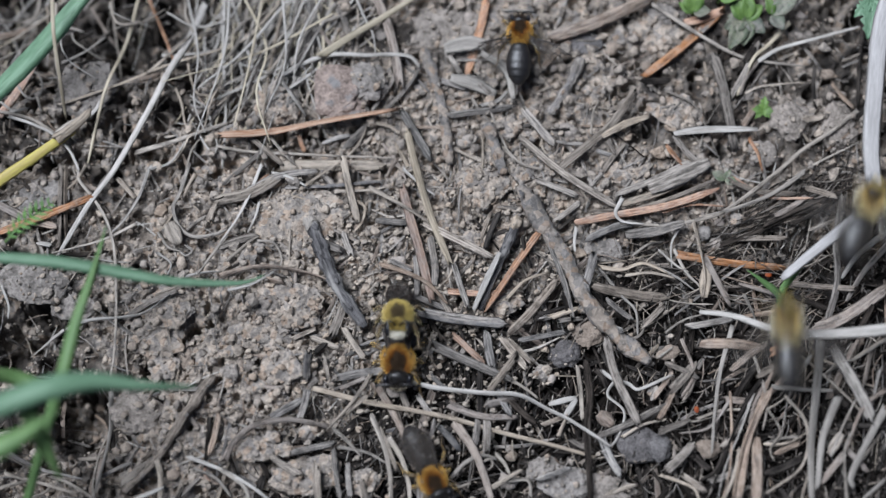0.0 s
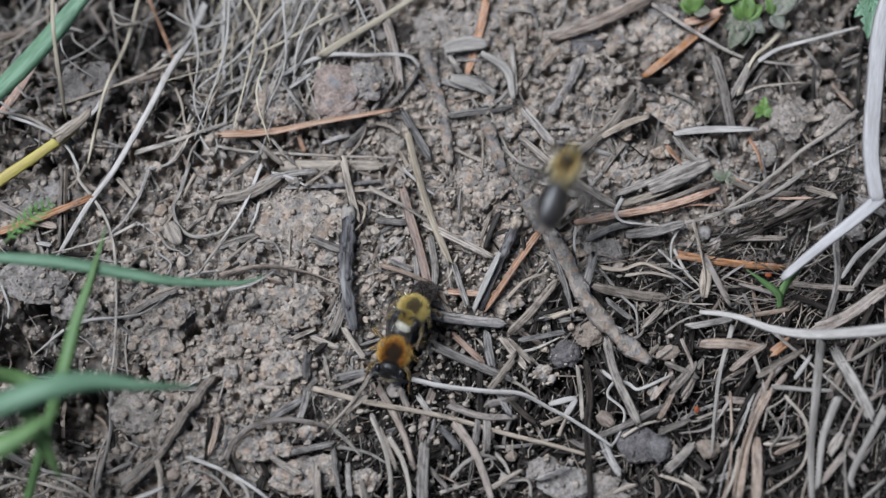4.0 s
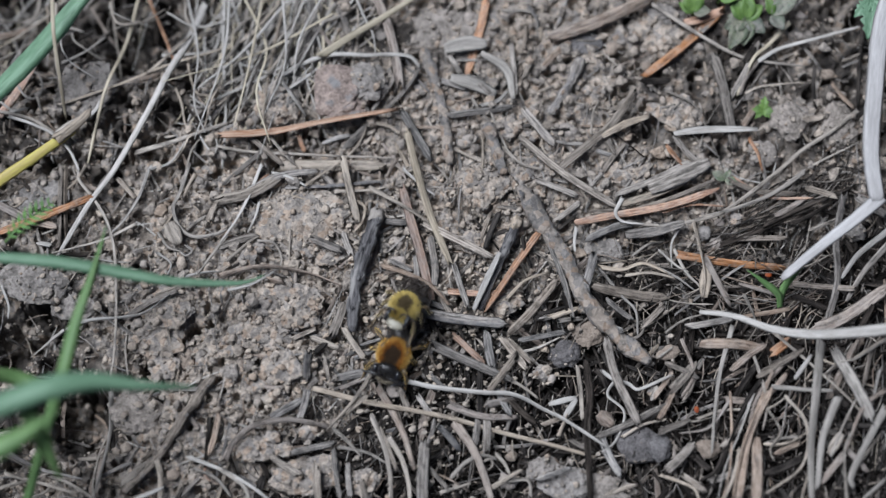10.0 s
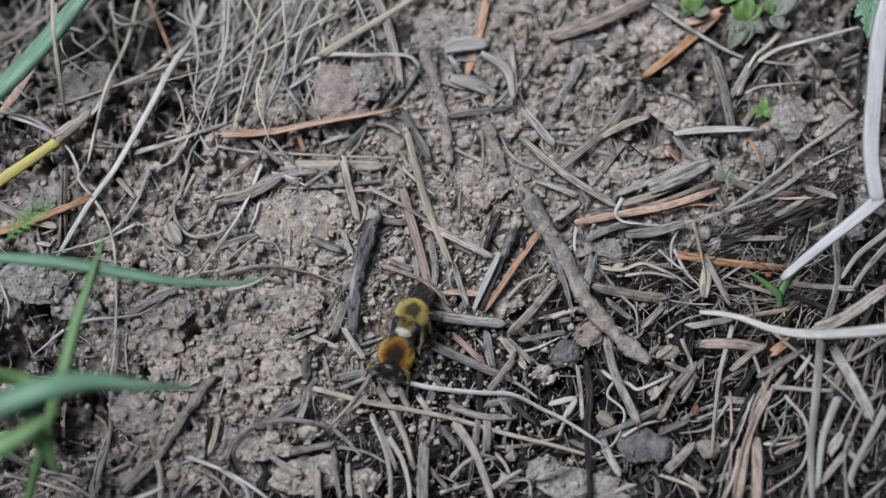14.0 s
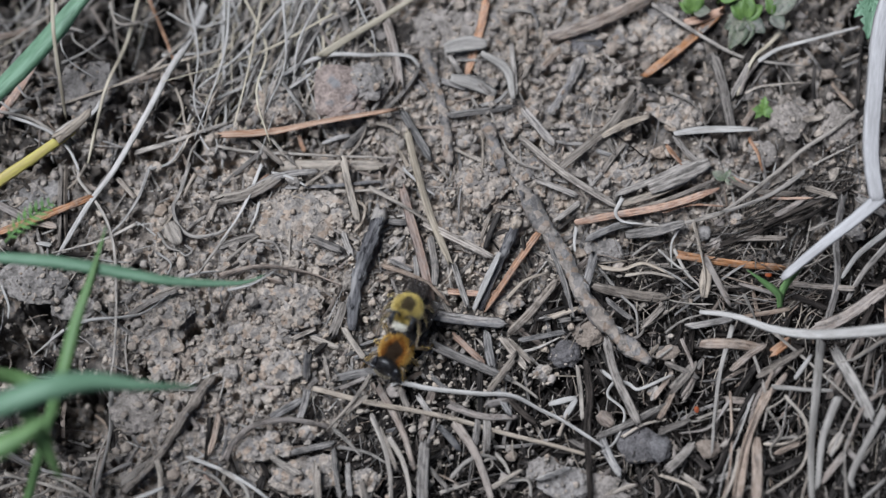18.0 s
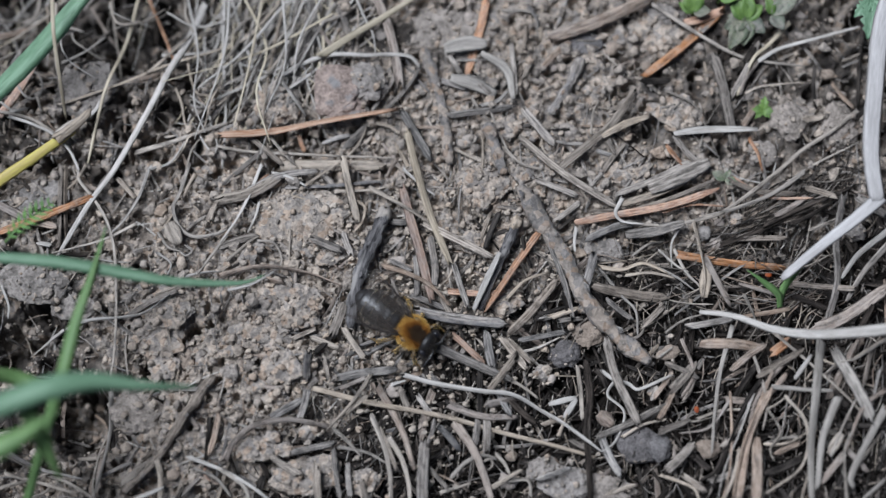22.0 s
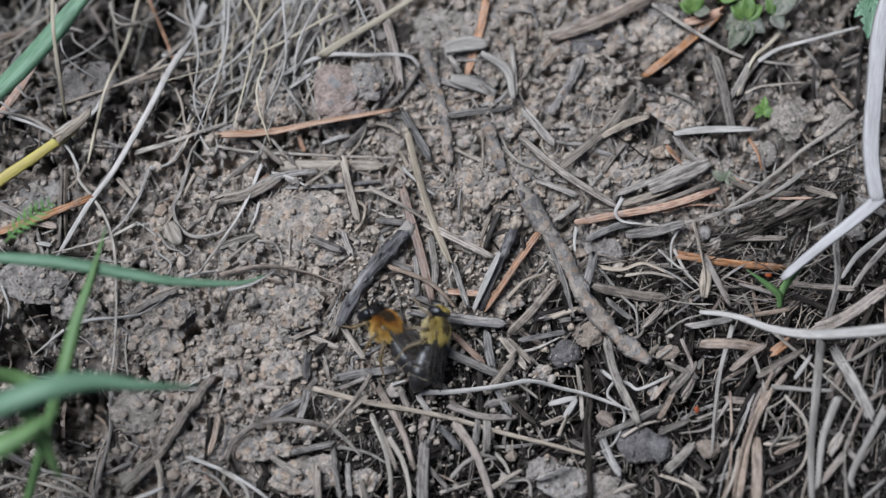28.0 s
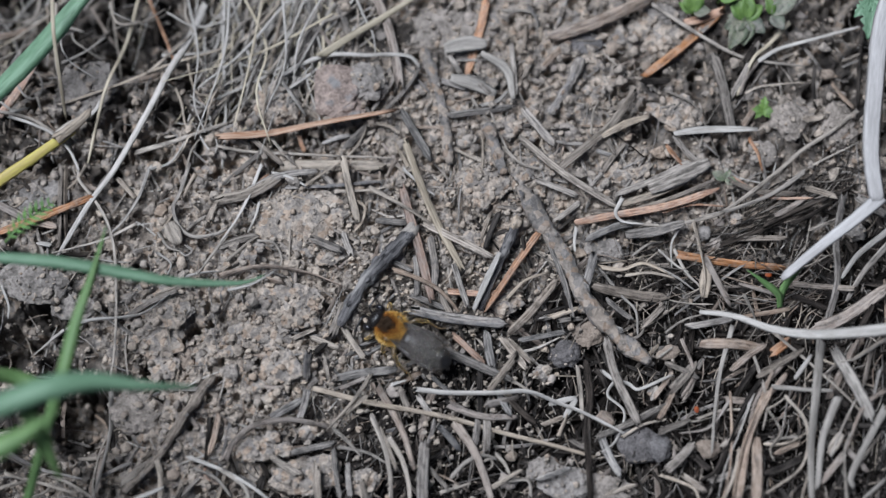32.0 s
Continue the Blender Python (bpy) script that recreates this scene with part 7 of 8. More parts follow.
def motions():
    """All that moves: the bees, and the litter that they push aside."""
    dark_twig_height = dark_twig.location.z
    walk(dark_twig, [
        (0, lie(dark_twig_height, -20.27, 3.12, -12.67, -11.67)),
        (1, lie(dark_twig_height, -19.91, 2.94, -12.85, -11.85)),
        (2, lie(dark_twig_height, -17.7, 4.21, -12.84, -12.03)),
        (3, lie(dark_twig_height, -16.38, 4.94, -13.19, -12.74)),
        (5.5, lie(dark_twig_height, -11.94, 6.04, -14.06, -13.45)),
        (6, lie(dark_twig_height, -11.49, 5.58, -13.97, -13.63)),
        (9, lie(dark_twig_height, -10.15, 5.31, -13.97, -13.63)),
        (13, lie(dark_twig_height, -10.68, 5.31, -13.8, -13.63)),
        (18, lie(dark_twig_height, -9.71, 5.58, -14.06, -13.63)),
        (19, lie(dark_twig_height, -9.08, 5.86, -14.41, -13.45)),
        (20, lie(dark_twig_height, -9.26, 5.49, -14.06, -13.63)),
        (21.5, lie(dark_twig_height, -9.08, 5.67, -14.24, -13.45)),
        (22.4, lie(dark_twig_height, -8.37, 5.49, -14.77, -12.92)),
        (23, lie(dark_twig_height, -5.87, 3.3, -15.56, -13.1)),
        (25, lie(dark_twig_height, -5.87, 2.85, -15.56, -13.1)),
        (28, lie(dark_twig_height, -5.51, 2.57, -15.66, -12.38)),
        (32, lie(dark_twig_height, -4.98, 2.21, -15.48, -12.21)),
    ])
    white_straw_height = white_straw.location.z
    walk(white_straw, [
        (0, lie(white_straw_height, -3.14, -22.21, 23.1, -30.52)),
        (3, lie(white_straw_height, -2.45, -21.95, 23.27, -30.52)),
        (6, lie(white_straw_height, -3.67, -21.6, 23.1, -30.52)),
        (9, lie(white_straw_height, -4.28, -21.77, 22.92, -30.7)),
        (13, lie(white_straw_height, -4.72, -21.95, 22.92, -30.7)),
        (18, lie(white_straw_height, -5.42, -21.95, 23.09, -30.96)),
        (19, lie(white_straw_height, -1.66, -22.04, 23.61, -31.04)),
        (20, lie(white_straw_height, -6.47, -20.36, 24.37, -32.17)),
        (22.5, lie(white_straw_height, -6.47, -20.28, 24.37, -32.17)),
        (23, lie(white_straw_height, -6.65, -20.1, 23.77, -31.82)),
        (23.4, lie(white_straw_height, -3.41, -22.83, 28.23, -25.72)),
        (25.5, lie(white_straw_height, -2.97, -23.36, 28.06, -25.46)),
        (28, lie(white_straw_height, -3.32, -23.18, 28.4, -25.81)),
        (28.4, lie(white_straw_height, -3.67, -22.65, 27.47, -29.22)),
        (30, lie(white_straw_height, -3.84, -22.65, 27.29, -29.22)),
        (32, lie(white_straw_height, -4.19, -22.65, 27.47, -29.3)),
    ])
    tan_needle_height = tan_needle.location.z
    walk(tan_needle, [
        (0, lie(tan_needle_height, -5.75, 18.77, 1.06, -2.69)),
        (28, lie(tan_needle_height, -5.75, 18.77, 1.06, -2.69)),
        (28.4, lie(tan_needle_height, -6.83, 18.77, 3.54, -5.21)),
        (32, lie(tan_needle_height, -6.83, 18.77, 3.71, -5.39)),
    ])
    rust_needle_height = rust_needle.location.z
    walk(rust_needle, [
        (0, lie(rust_needle_height, -34.93, 17.75, -7.3, 22.23)),
        (28, lie(rust_needle_height, -34.93, 17.75, -7.3, 22.23)),
        (28.4, lie(rust_needle_height, -35.19, 17.47, -7.74, 22.04)),
        (32, lie(rust_needle_height, -35.19, 17.47, -7.74, 22.04)),
    ])
    red_needle_height = red_needle.location.z
    walk(red_needle, [
        (0, lie(red_needle_height, -9.56, -3.05, 0.71, -9.17)),
        (6, lie(red_needle_height, -9.38, -3.23, 0.97, -9.35)),
        (22, lie(red_needle_height, -9.21, -3.23, 1.15, -9.52)),
        (28, lie(red_needle_height, -8.32, -3.41, 1.94, -9.79)),
        (32, lie(red_needle_height, -7.43, -3.95, 2.47, -10.42)),
    ])
    walk(female, [
        (0, bee_pose(-6.95, -18.42, 3.8, 180, 13, 0)),
        (1, bee_pose(-7.13, -18.33, 3.8, 180, 13, 0)),
        (2, bee_pose(-7.39, -18.59, 3.8, 185, 13, 0)),
        (3, bee_pose(-7.65, -17.72, 3.8, 190, 13, 0)),
        (5.5, bee_pose(-7.31, -17.01, 3.8, 198, 13, 0)),
        (6, bee_pose(-7.31, -17.37, 3.8, 198, 13, 0)),
        (7, bee_pose(-7.48, -17.54, 3.8, 204, 13, 0)),
        (8, bee_pose(-7.39, -17.45, 3.8, 205, 13, 0)),
        (9, bee_pose(-7.39, -17.37, 3.8, 209, 13, 0)),
        (10, bee_pose(-7.65, -17.45, 3.8, 200, 13, 0)),
        (11, bee_pose(-7.57, -17.37, 3.8, 196, 13, 0)),
        (12, bee_pose(-7.30, -17.89, 3.8, 200, 13, 0)),
        (13, bee_pose(-7.22, -17.72, 3.8, 200, 13, 0)),
        (14, bee_pose(-7.22, -17.37, 3.8, 200, 13, 0)),
        (14.5, bee_pose(-8.44, -16.40, 3.8, 205, 13, 0)),
        (16.5, bee_pose(-7.92, -17.37, 3.8, 200, 13, 0)),
        (17, bee_pose(-7.65, -17.37, 3.8, 206, 13, 0)),
        (18, bee_pose(-7.31, -16.84, 3.8, 210, 13, 0)),
        (18.4, bee_pose(-7.31, -16.84, 3.8, 202, 13, 0)),
        (18.6, bee_pose(-6.70, -16.22, 3.8, 202, 13, 0)),
        (18.8, bee_pose(-6.45, -14.11, 3.8, 182, 13, 0)),
        (19, bee_pose(-6.54, -14.02, 3.8, 182, 13, 0)),
        (19.5, bee_pose(-6.80, -14.90, 3.8, 165, -4, 0)),
        (20, bee_pose(-6.45, -14.35, 3.8, 148, -4, 0)),
        (20.5, bee_pose(-6.02, -14.79, 3.8, 138, -4, 0)),
        (21, bee_pose(-5.93, -14.88, 3.8, 135, -4, 0)),
        (21.5, bee_pose(-5.93, -14.79, 3.8, 132, -4, 0)),
        (22, bee_pose(-4.71, -13.98, 3.8, 125, -4, 0)),
        (22.4, bee_pose(-3.84, -12.07, 3.8, 115, -4, 0)),
        (22.7, bee_pose(-3.15, -11.24, 3.6, 95, 10, 0)),
        (23, bee_pose(-3.68, -11.06, 3.6, 75, 10, 0)),
        (23.2, bee_pose(-5.68, -12.90, 4, 5, 0, 15)),
        (23.4, bee_pose(-8.21, -12.41, 4.2, -40, 0, 72)),
        (24, bee_pose(-9.18, -11.75, 4, -46, 0, 72)),
        (24.5, bee_pose(-8.91, -12.55, 4, -48, 0, 72)),
        (25, bee_pose(-8.48, -11.31, 4, -70, 0, 72)),
        (25.5, bee_pose(-7.86, -12.28, 4, -62, 0, 72)),
        (27.5, bee_pose(-8.48, -12.43, 3.8, -52, 0, 72)),
        (28, bee_pose(-8.91, -12.96, 3.8, -42, 0, 42)),
        (28.3, bee_pose(-8.67, -11.15, 3.6, -60, 0, 42)),
        (28.6, bee_pose(-8.41, -11.23, 3.6, -58, -7, -2)),
        (29, bee_pose(-8.49, -13.00, 3.6, -56, -7, -2)),
        (29.3, bee_pose(-8.83, -13.45, 3.6, -57, -7, -2)),
        (30, bee_pose(-8.66, -13.00, 3.6, -57, -7, -2)),
        (30.6, bee_pose(-7.34, -14.07, 3.6, -55, -7, -2)),
        (31, bee_pose(-7.35, -13.54, 3.6, -55, -7, -2)),
        (31.5, bee_pose(-8.05, -13.71, 3.6, -56, -7, -2)),
        (32, bee_pose(-7.96, -13.36, 3.6, -57, -7, -2)),
    ])
    walk(male, [
        (0, bee_pose(-6.88, -11.93, 7.4, 180, 40, 0)),
        (0.5, bee_pose(-6.19, -11.58, 7.4, 184, 40, 0)),
        (1, bee_pose(-6.19, -11.41, 7.4, 186, 40, 0)),
        (1.5, bee_pose(-6.54, -10.97, 7.4, 195, 40, 0)),
        (2, bee_pose(-5.16, -11.23, 7.4, 202, 40, 0)),
        (2.5, bee_pose(-4.91, -10.97, 7.4, 205, 40, 0)),
        (3, bee_pose(-5.59, -11.85, 7.4, 208, 40, 0)),
        (3.5, bee_pose(-5.08, -11.23, 7.4, 208, 40, 0)),
        (5.5, bee_pose(-4.04, -10.88, 7.4, 207, 40, 0)),
        (6, bee_pose(-3.87, -10.80, 7.4, 208, 40, 0)),
        (6.5, bee_pose(-2.75, -10.62, 7.4, 223, 40, 0)),
        (7, bee_pose(-5.33, -11.50, 7.4, 210, 40, 0)),
        (8, bee_pose(-5.25, -11.15, 7.4, 212, 40, 0)),
        (9, bee_pose(-4.73, -10.97, 7.4, 209, 40, 0)),
        (10, bee_pose(-5.94, -10.62, 7.4, 206, 40, 0)),
        (11, bee_pose(-4.82, -10.27, 7.4, 205, 40, 0)),
        (12, bee_pose(-5.42, -12.11, 7.4, 207, 40, 0)),
        (13, bee_pose(-4.99, -11.76, 7.4, 207, 40, 0)),
        (14, bee_pose(-4.73, -11.76, 7.4, 203, 40, 0)),
        (14.5, bee_pose(-7.75, -10.10, 7.4, 218, 40, 0)),
        (16.5, bee_pose(-6.37, -11.23, 7.4, 201, 40, 0)),
        (17, bee_pose(-6.71, -11.58, 7.4, 207, 40, 0)),
        (18, bee_pose(-5.42, -10.88, 7.4, 200, 40, 0)),
        (18.2, bee_pose(-5.02, -9.82, 7.5, 218, 25, 0)),
        (18.4, bee_pose(-8.52, -10.97, 9, 205, 10, 0)),
        (18.6, bee_pose(-14.57, -19.72, 10, 180, -5, 0)),
        (18.7, bee_pose(-19.51, -22.32, 12, 185, 0, 0)),
        (18.8, bee_pose(-24.63, -28.75, 14, 175, 0, 0)),
        (18.9, bee_pose(-13.78, -32.29, 15, 120, 0, 0)),
        (19, bee_pose(1.33, -21.22, 16, 60, 0, 0)),
        (19.1, bee_pose(12.48, -5.45, 18, 35, 0, 0)),
        (19.3, bee_pose(43.84, 46.88, 25, 35, 0, 0)),
        (20.4, bee_pose(62.20, 78.26, 25, -20, 0, 0)),
        (20.9, bee_pose(27.82, 97.39, 25, -25, 0, 0)),
        (21.1, bee_pose(1.40, 72.23, 22, -28, 0, 0)),
        (21.2, bee_pose(-2.09, 46.02, 18, -25, 0, 0)),
        (21.3, bee_pose(5.67, 1.05, 12, 15, 0, 0)),
        (21.4, bee_pose(32.61, 18.70, 12, 20, 0, 0)),
        (21.5, bee_pose(47.79, 33.11, 12, 20, 0, 0)),
        (21.6, bee_pose(24.30, 15.26, 14, -50, 0, 0)),
        (21.7, bee_pose(-9.70, -2.54, 14, -80, 0, 0)),
        (21.9, bee_pose(-47.12, -46.24, 20, -150, 0, 0)),
        (22.1, bee_pose(-6.72, -58.13, 20, -230, 0, 0)),
        (22.2, bee_pose(13.53, -51.65, 16, -310, 0, 0)),
        (22.3, bee_pose(7.77, -37.48, 12, -365, 0, 0)),
        (22.4, bee_pose(4.42, -19.61, 11, -368, 0, 0)),
        (22.5, bee_pose(-17.23, -17.91, 10, -360, 0, 0)),
        (22.6, bee_pose(-8.08, -12.80, 9, -318, 5, 0)),
        (22.8, bee_pose(-6.03, -11.84, 8.5, -318, 10, 0)),
        (23, bee_pose(-6.97, -15.51, 8, -280, 10, 0)),
        (23.2, bee_pose(-2.95, -16.15, 5.5, -300, 5, 62)),
        (23.5, bee_pose(-5.03, -15.27, 5.5, -308, 5, 62)),
        (24, bee_pose(-4.16, -15.45, 5.5, -313, 5, 62)),
        (24.5, bee_pose(-2.95, -16.50, 5.5, -302, 5, 62)),
        (25, bee_pose(-1.56, -16.50, 5.5, -308, 5, 62)),
        (25.5, bee_pose(-1.56, -16.33, 5.5, -308, 5, 62)),
        (27.5, bee_pose(-2.34, -14.92, 5.5, -333, 5, 62)),
        (28, bee_pose(-1.04, -14.04, 5.5, -346, 5, 62)),
        (28.3, bee_pose(-1.48, -5.11, 6, -360, 0, 0)),
        (28.6, bee_pose(-1.94, 1.22, 4, -372, 0, 0)),
        (29, bee_pose(-1.33, 4.53, 3.8, -356, 11, -11)),
        (29.3, bee_pose(3.55, 9.08, 3.8, -327, 11, -11)),
        (29.6, bee_pose(4.80, 11.28, 3.8, -328, 11, -11)),
        (30, bee_pose(6.40, 12.19, 3.8, -316, 11, -11)),
        (30.3, bee_pose(5.87, 12.01, 3.8, -312, 11, -11)),
        (30.6, bee_pose(6.14, 12.19, 3.8, -314, 11, -11)),
        (30.7, bee_pose(26.80, 14.74, 9, -300, 0, 0)),
        (30.8, bee_pose(52.17, 18.43, 12, -285, 0, 0)),
        (30.9, bee_pose(82.62, 23.37, 18, -285, 0, 0)),
        (31.2, bee_pose(127.46, 32.59, 25, -285, 0, 0)),
        (32, bee_pose(151.83, 48.41, 30, -285, 0, 0)),
    ])
    walk(bee_a, [
        (0, bee_pose(12.23, 34.15, 5, 2, 0, 0)),
        (0.2, bee_pose(15.51, 34.83, 8, 8, 0, 0)),
        (0.3, bee_pose(17.79, 43.68, 12, 15, 0, 0)),
        (0.8, bee_pose(1.37, 55.97, 25, -40, 0, 0)),
        (0.9, bee_pose(7.47, 46.02, 18, -45, 0, 0)),
        (1, bee_pose(7.31, 34.1, 15, -45, 0, 0)),
        (1.1, bee_pose(-7.31, 47.87, 18, -100, 0, 0)),
        (1.4, bee_pose(-77.48, -9.25, 20, -150, 0, 0)),
        (1.5, bee_pose(-50.94, -32.85, 14, -80, 0, 0)),
        (1.6, bee_pose(-38.48, -8.09, 14, -30, 0, 0)),
        (1.8, bee_pose(-24.81, 30.26, 12, -20, 0, 0)),
        (2, bee_pose(-58.29, 19.67, 13, -50, 0, 0)),
        (2.2, bee_pose(-35.12, 32.09, 15, 20, 0, 0)),
        (2.4, bee_pose(-24.27, 55.05, 25, 20, 0, 0)),
        (2.8, bee_pose(-17.33, 126.99, 10, 20, 0, 0)),
        (3.2, bee_pose(-17.84, 142.05, 3.6, 20, 0, 0)),
        (32, bee_pose(-17.84, 142.05, 3.6, 20, 0, 0)),
    ])
    walk(bee_b, [
        (0, bee_pose(64.64, 4.1, 14, 25, 0, 0)),
        (0.2, bee_pose(51.76, -20.07, 14, -40, 0, 0)),
        (0.4, bee_pose(16.87, -33.41, 13, -40, 0, 0)),
        (0.6, bee_pose(1.31, -54.03, 15, -10, 0, 0)),
        (0.9, bee_pose(-15.16, -46.69, 14, 20, 0, 0)),
        (1, bee_pose(-11.32, -21.47, 12, 30, 0, 0)),
        (1.2, bee_pose(-1.7, -17.21, 11, -10, 0, 0)),
        (1.4, bee_pose(-3.48, -21.33, 11, -20, 0, 0)),
        (1.6, bee_pose(-10.56, -27.29, 11, 5, 0, 0)),
        (1.8, bee_pose(-21.2, -26.86, 11, 15, 0, 0)),
        (2, bee_pose(-19.38, -31.21, 12, 55, 0, 0)),
        (2.2, bee_pose(-39.22, -50.13, 18, 30, 0, 0)),
        (3, bee_pose(-39.98, -90.28, 4, 30, 0, 0)),
        (5, bee_pose(33.58, -121.24, 4, 80, 0, 0)),
        (8, bee_pose(133.49, -90.28, 4, 20, 0, 0)),
        (12, bee_pose(144.06, 16.56, 4, -40, 0, 0)),
        (12.6, bee_pose(119.25, 11.33, 20, -60, 0, 0)),
        (12.8, bee_pose(80.35, 4.03, 25, -70, 0, 0)),
        (12.9, bee_pose(59.25, -3.32, 22, -75, 0, 0)),
        (13, bee_pose(-20.63, -37.39, 20, -90, 0, 0)),
        (13.1, bee_pose(-85.32, -55.12, 25, -100, 0, 0)),
        (13.6, bee_pose(-139.93, -82.32, 4, -100, 0, 0)),
        (18, bee_pose(-192.49, 69.12, 4, -60, 0, 0)),
        (23, bee_pose(-46.86, 141.77, 4, -10, 0, 0)),
        (26, bee_pose(20.91, 141.77, 4, 45, 0, 0)),
        (28.4, bee_pose(86.59, 109.21, 5, 100, 0, 0)),
        (28.7, bee_pose(63.35, 80.86, 20, 170, 0, 0)),
        (28.9, bee_pose(47.02, 51.76, 22, 200, 0, 0)),
        (29, bee_pose(36.54, 31.21, 16, 215, 0, 0)),
        (29.1, bee_pose(10.35, 5.25, 14, 180, 0, 0)),
        (29.2, bee_pose(35.81, -33.95, 15, 140, 0, 0)),
        (29.3, bee_pose(48.76, -62.05, 22, 140, 0, 0)),
        (30, bee_pose(75.22, -98.16, 4, 140, 0, 0)),
        (32, bee_pose(75.22, -98.16, 4, 140, 0, 0)),
    ])
    walk(bee_c, [
        (0, bee_pose(51.19, -14.70, 15, -2, 0, 0)),
        (0.2, bee_pose(37.39, 17.55, 16, -20, 0, 0)),
        (0.4, bee_pose(-18.83, 2.58, 16, -60, 0, 0)),
        (0.5, bee_pose(41.97, -3.66, 16, 0, 0, 0)),
        (0.6, bee_pose(61.98, -30.71, 15, 20, 0, 0)),
        (0.7, bee_pose(55.96, -20.07, 14, -20, 0, 0)),
        (0.8, bee_pose(40.23, -6.83, 12, -30, 0, 0)),
        (1, bee_pose(16.24, 19.17, 11, -20, 0, 0)),
        (1.2, bee_pose(32.58, 13.30, 12, 60, 0, 0)),
        (1.4, bee_pose(39.36, 7.95, 12, 95, 0, 0)),
        (1.5, bee_pose(47.03, -0.01, 12, 100, 0, 0)),
        (1.6, bee_pose(51.91, -7.29, 13, 60, 0, 0)),
        (1.8, bee_pose(45.69, -2.89, 14, 20, 0, 0)),
        (1.9, bee_pose(69.19, 1.89, 16, 60, 0, 0)),
        (2, bee_pose(89.27, 3.54, 20, 60, 0, 0)),
        (2.4, bee_pose(83.25, -25.95, 20, 10, 0, 0)),
        (2.6, bee_pose(39.01, -25.14, 14, 10, 0, 0)),
        (2.8, bee_pose(44.23, -25.89, 12, -5, 0, 0)),
        (2.9, bee_pose(27.50, -21.60, 11, -26, 0, 0)),
        (3, bee_pose(23.40, -20.80, 11, -30, 0, 0)),
        (3.04, bee_pose(22.40, -21.00, 11, -30, 0, 0)),
        (3.1, bee_pose(5.58, -26.86, 11, -10, 0, 0)),
        (3.2, bee_pose(5.41, -25.76, 11, -15, 0, 0)),
        (3.3, bee_pose(-7.15, -16.69, 11, 0, 0, 0)),
        (3.5, bee_pose(-3.08, -15.15, 10, -8, 0, 0)),
        (3.7, bee_pose(1.36, -19.61, 11, 10, 0, 0)),
        (4, bee_pose(18.47, 9.14, 15, 20, 0, 0)),
        (4.4, bee_pose(43.28, 52.88, 30, 20, 0, 0)),
        (5, bee_pose(77.40, 109.80, 4, 20, 0, 0)),
        (9, bee_pose(114.57, 99.42, 4, 60, 0, 0)),
        (14, bee_pose(161.38, 11.96, 4, 120, 0, 0)),
        (20, bee_pose(116.97, -90.28, 4, 160, 0, 0)),
        (28, bee_pose(58.80, -98.16, 4, 80, 0, 0)),
        (29.4, bee_pose(42.33, -90.10, 6, 0, 0, 0)),
        (29.7, bee_pose(23.78, -51.81, 20, -35, 0, 0)),
        (29.8, bee_pose(16.74, -37.15, 13, -35, 0, 0)),
        (29.9, bee_pose(9.50, -28.68, 12, -40, 0, 0)),
        (30, bee_pose(-12.59, -16.54, 9, 8, 0, 0)),
        (30.1, bee_pose(-8.68, -15.07, 8.5, 25, 0, 0)),
        (30.2, bee_pose(-11.34, -14.90, 8.5, 15, 0, 0)),
        (30.3, bee_pose(-10.92, -11.32, 9, 22, 0, 0)),
        (30.5, bee_pose(-28.02, 6.15, 11, -22, 0, 0)),
        (30.6, bee_pose(-25.56, 8.56, 11, -55, 0, 0)),
        (30.7, bee_pose(-19.19, -2.46, 12, -120, 0, 0)),
        (30.8, bee_pose(-8.70, -14.02, 11, -170, 0, 0)),
        (30.9, bee_pose(9.56, -41.86, 15, -200, 0, 0)),
        (31, bee_pose(29.01, -69.80, 20, -200, 0, 0)),
        (31.5, bee_pose(42.38, -98.16, 4, -200, 0, 0)),
        (32, bee_pose(42.38, -98.16, 4, -200, 0, 0)),
    ])
    walk(bee_d, [
        (0, bee_pose(-1.55, -36.73, 4, 155, 0, 0)),
        (0.4, bee_pose(-2.41, -37.33, 4, 160, 0, 0)),
        (0.8, bee_pose(-2.06, -37.76, 4, 160, 0, 0)),
        (1, bee_pose(-2.92, -37.76, 4, 155, 0, 0)),
        (1.2, bee_pose(-0.69, -37.76, 4, 125, 0, 0)),
        (1.4, bee_pose(-1.03, -37.42, 4, 95, 0, 0)),
        (1.8, bee_pose(2.41, -37.42, 4, 92, 0, 0)),
        (2, bee_pose(0.69, -35.13, 4, 100, 0, 0)),
        (2.2, bee_pose(-1.03, -38.19, 4, 140, 0, 0)),
        (2.4, bee_pose(-1.02, -46.23, 6, 170, 0, 0)),
        (3, bee_pose(-1.00, -74.25, 4, 150, 0, 0)),
        (32, bee_pose(-1.00, -74.25, 4, 150, 0, 0)),
    ])
    # the male's abdomen is bent down, and its face held up, while it sits on the female
    for q in male.children:
        if q.name.startswith("head"):
            walk(q, [(t, pose(0, (2.2 + 0.1 * a / 34) * MM, -0.25 * MM, a) @ Matrix.Scale(1.02, 4)) for t, a in ((0, 34), (18.1, 34), (18.5, -8), (32.0, -8))])
        if q.name.startswith("abdomen"):
            rows = [(0, 58), (18.1, 58), (18.4, 7), (32.0, 7)]
            walk(q, [(t, pose(0, -1.5 * MM, -0.1 * MM, a) @ pose(0, -3.4 * MM, 0)) for t, a in rows])
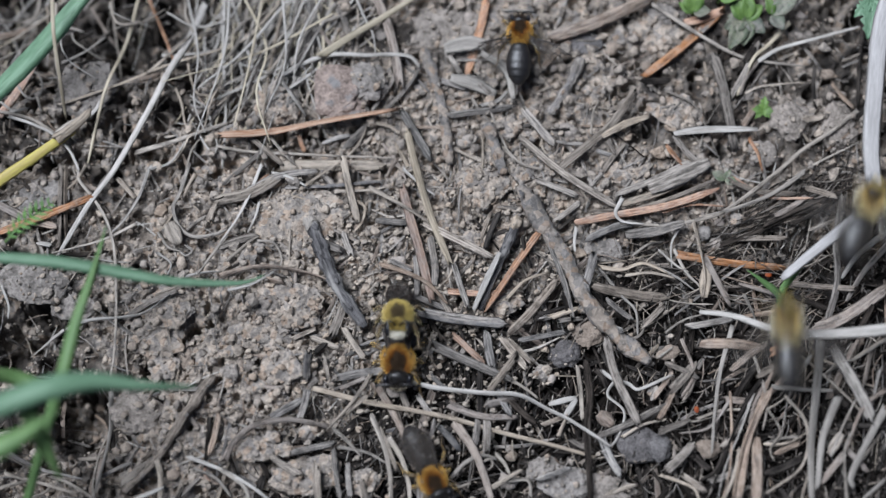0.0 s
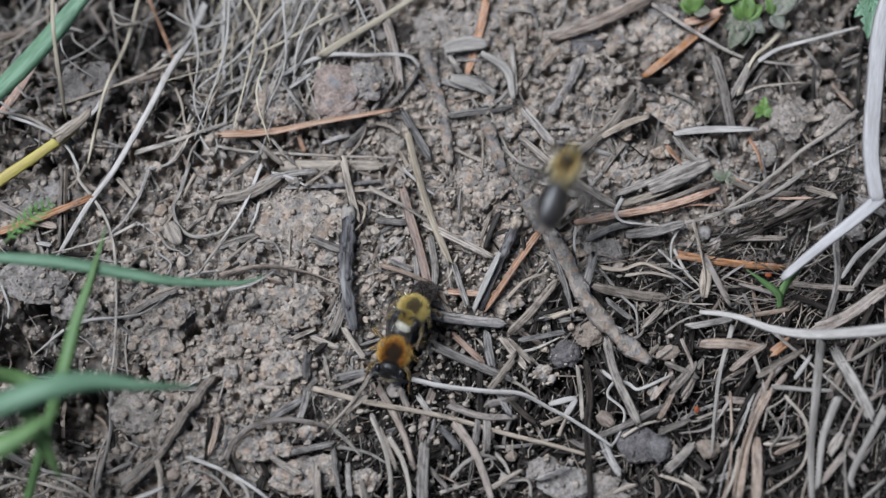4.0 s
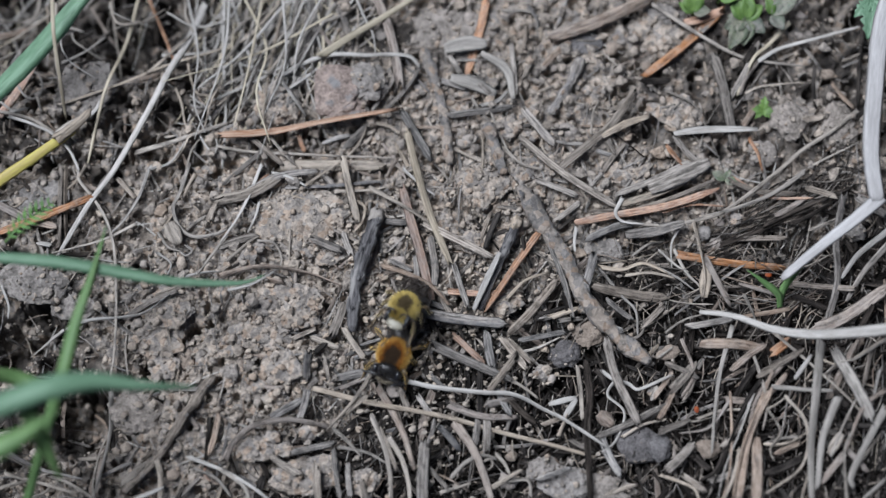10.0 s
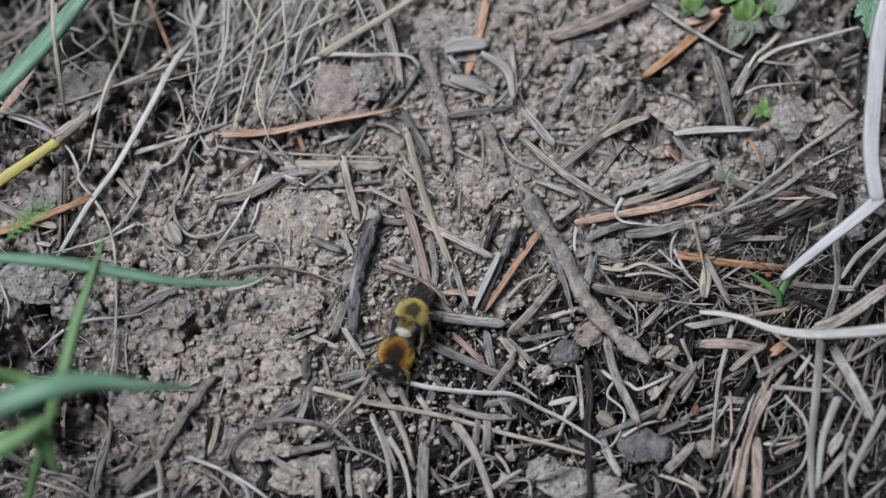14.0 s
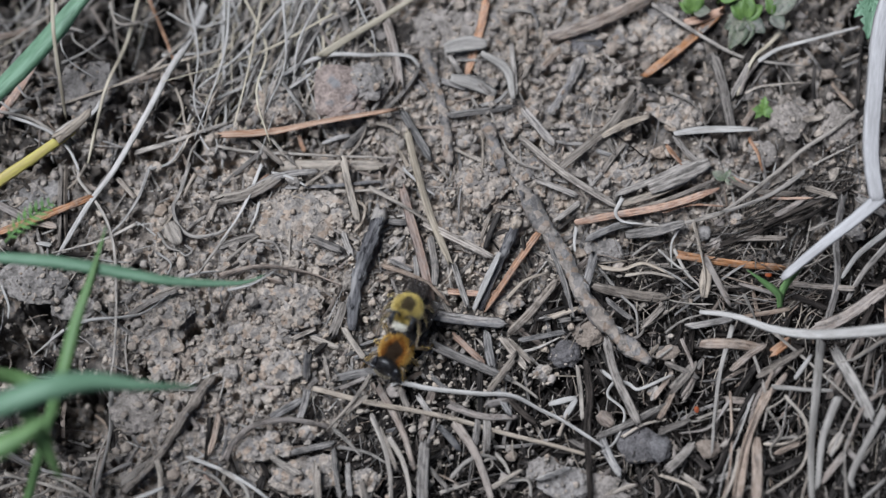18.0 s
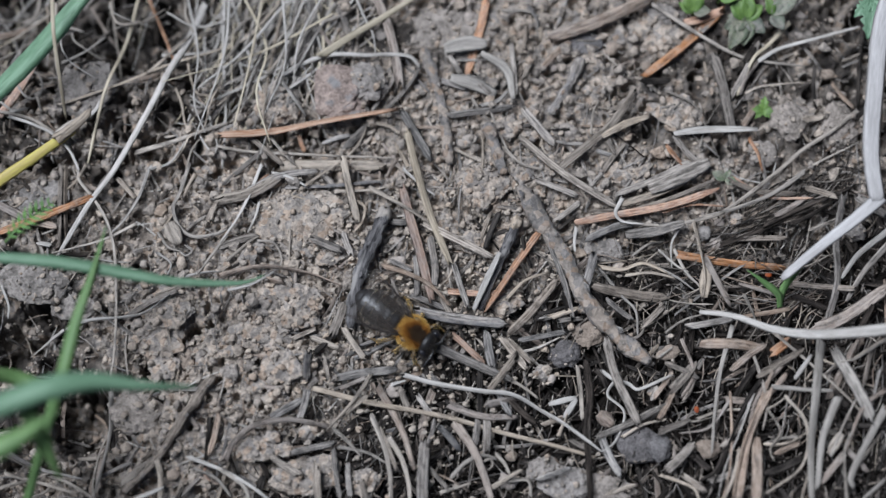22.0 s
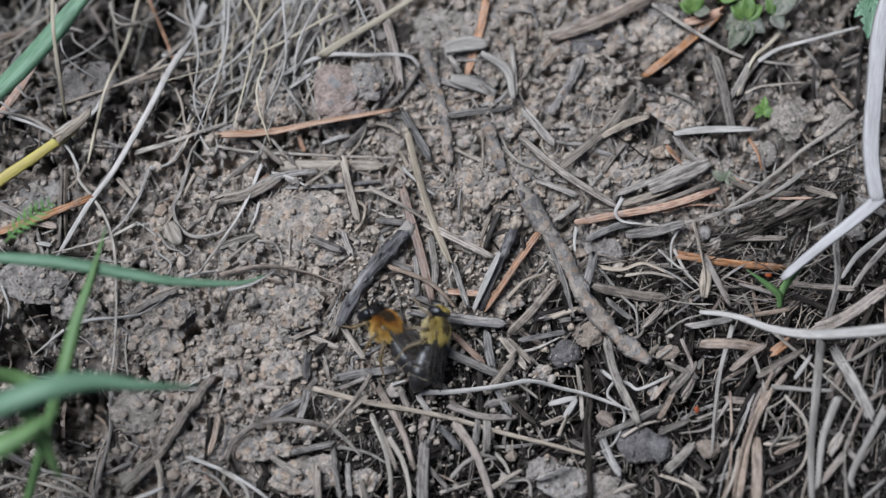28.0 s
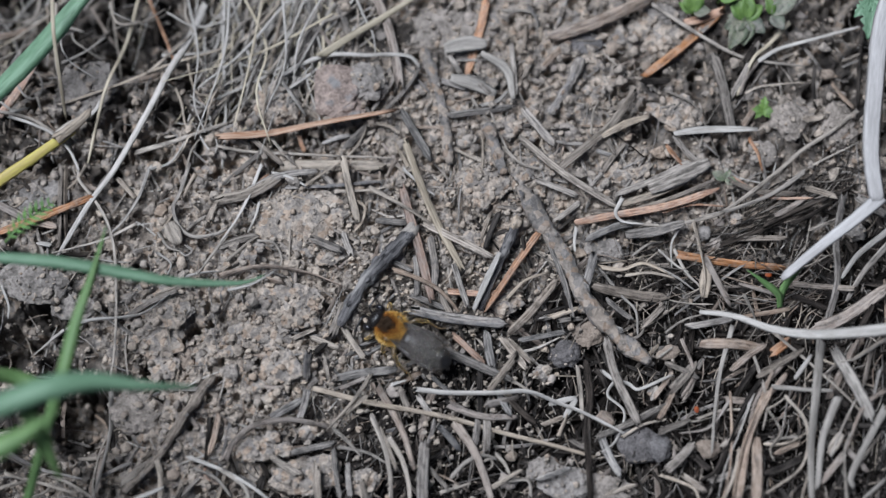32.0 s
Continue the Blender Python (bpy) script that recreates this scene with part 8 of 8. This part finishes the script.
    flap(male, [(0, -1, 18), (18.1, -1, 18), (18.2, 4, 10), (18.4, 50, 0), (18.6, 68, 0), (22.6, 60, 0), (22.8, 12, 0), (23.2, 6, 0), (28.0, 6, 0), (28.4, 16, 0), (28.6, 4, 0), (30.6, 4, 0), (30.75, 65, 0), (32.0, 65, 0)])
    flap(female, [(0, 3, 0), (19.4, 3, 0), (20.0, 13, 0), (22.4, 13, 0), (22.8, 3, 0), (32.0, 3, 0)])


motions()
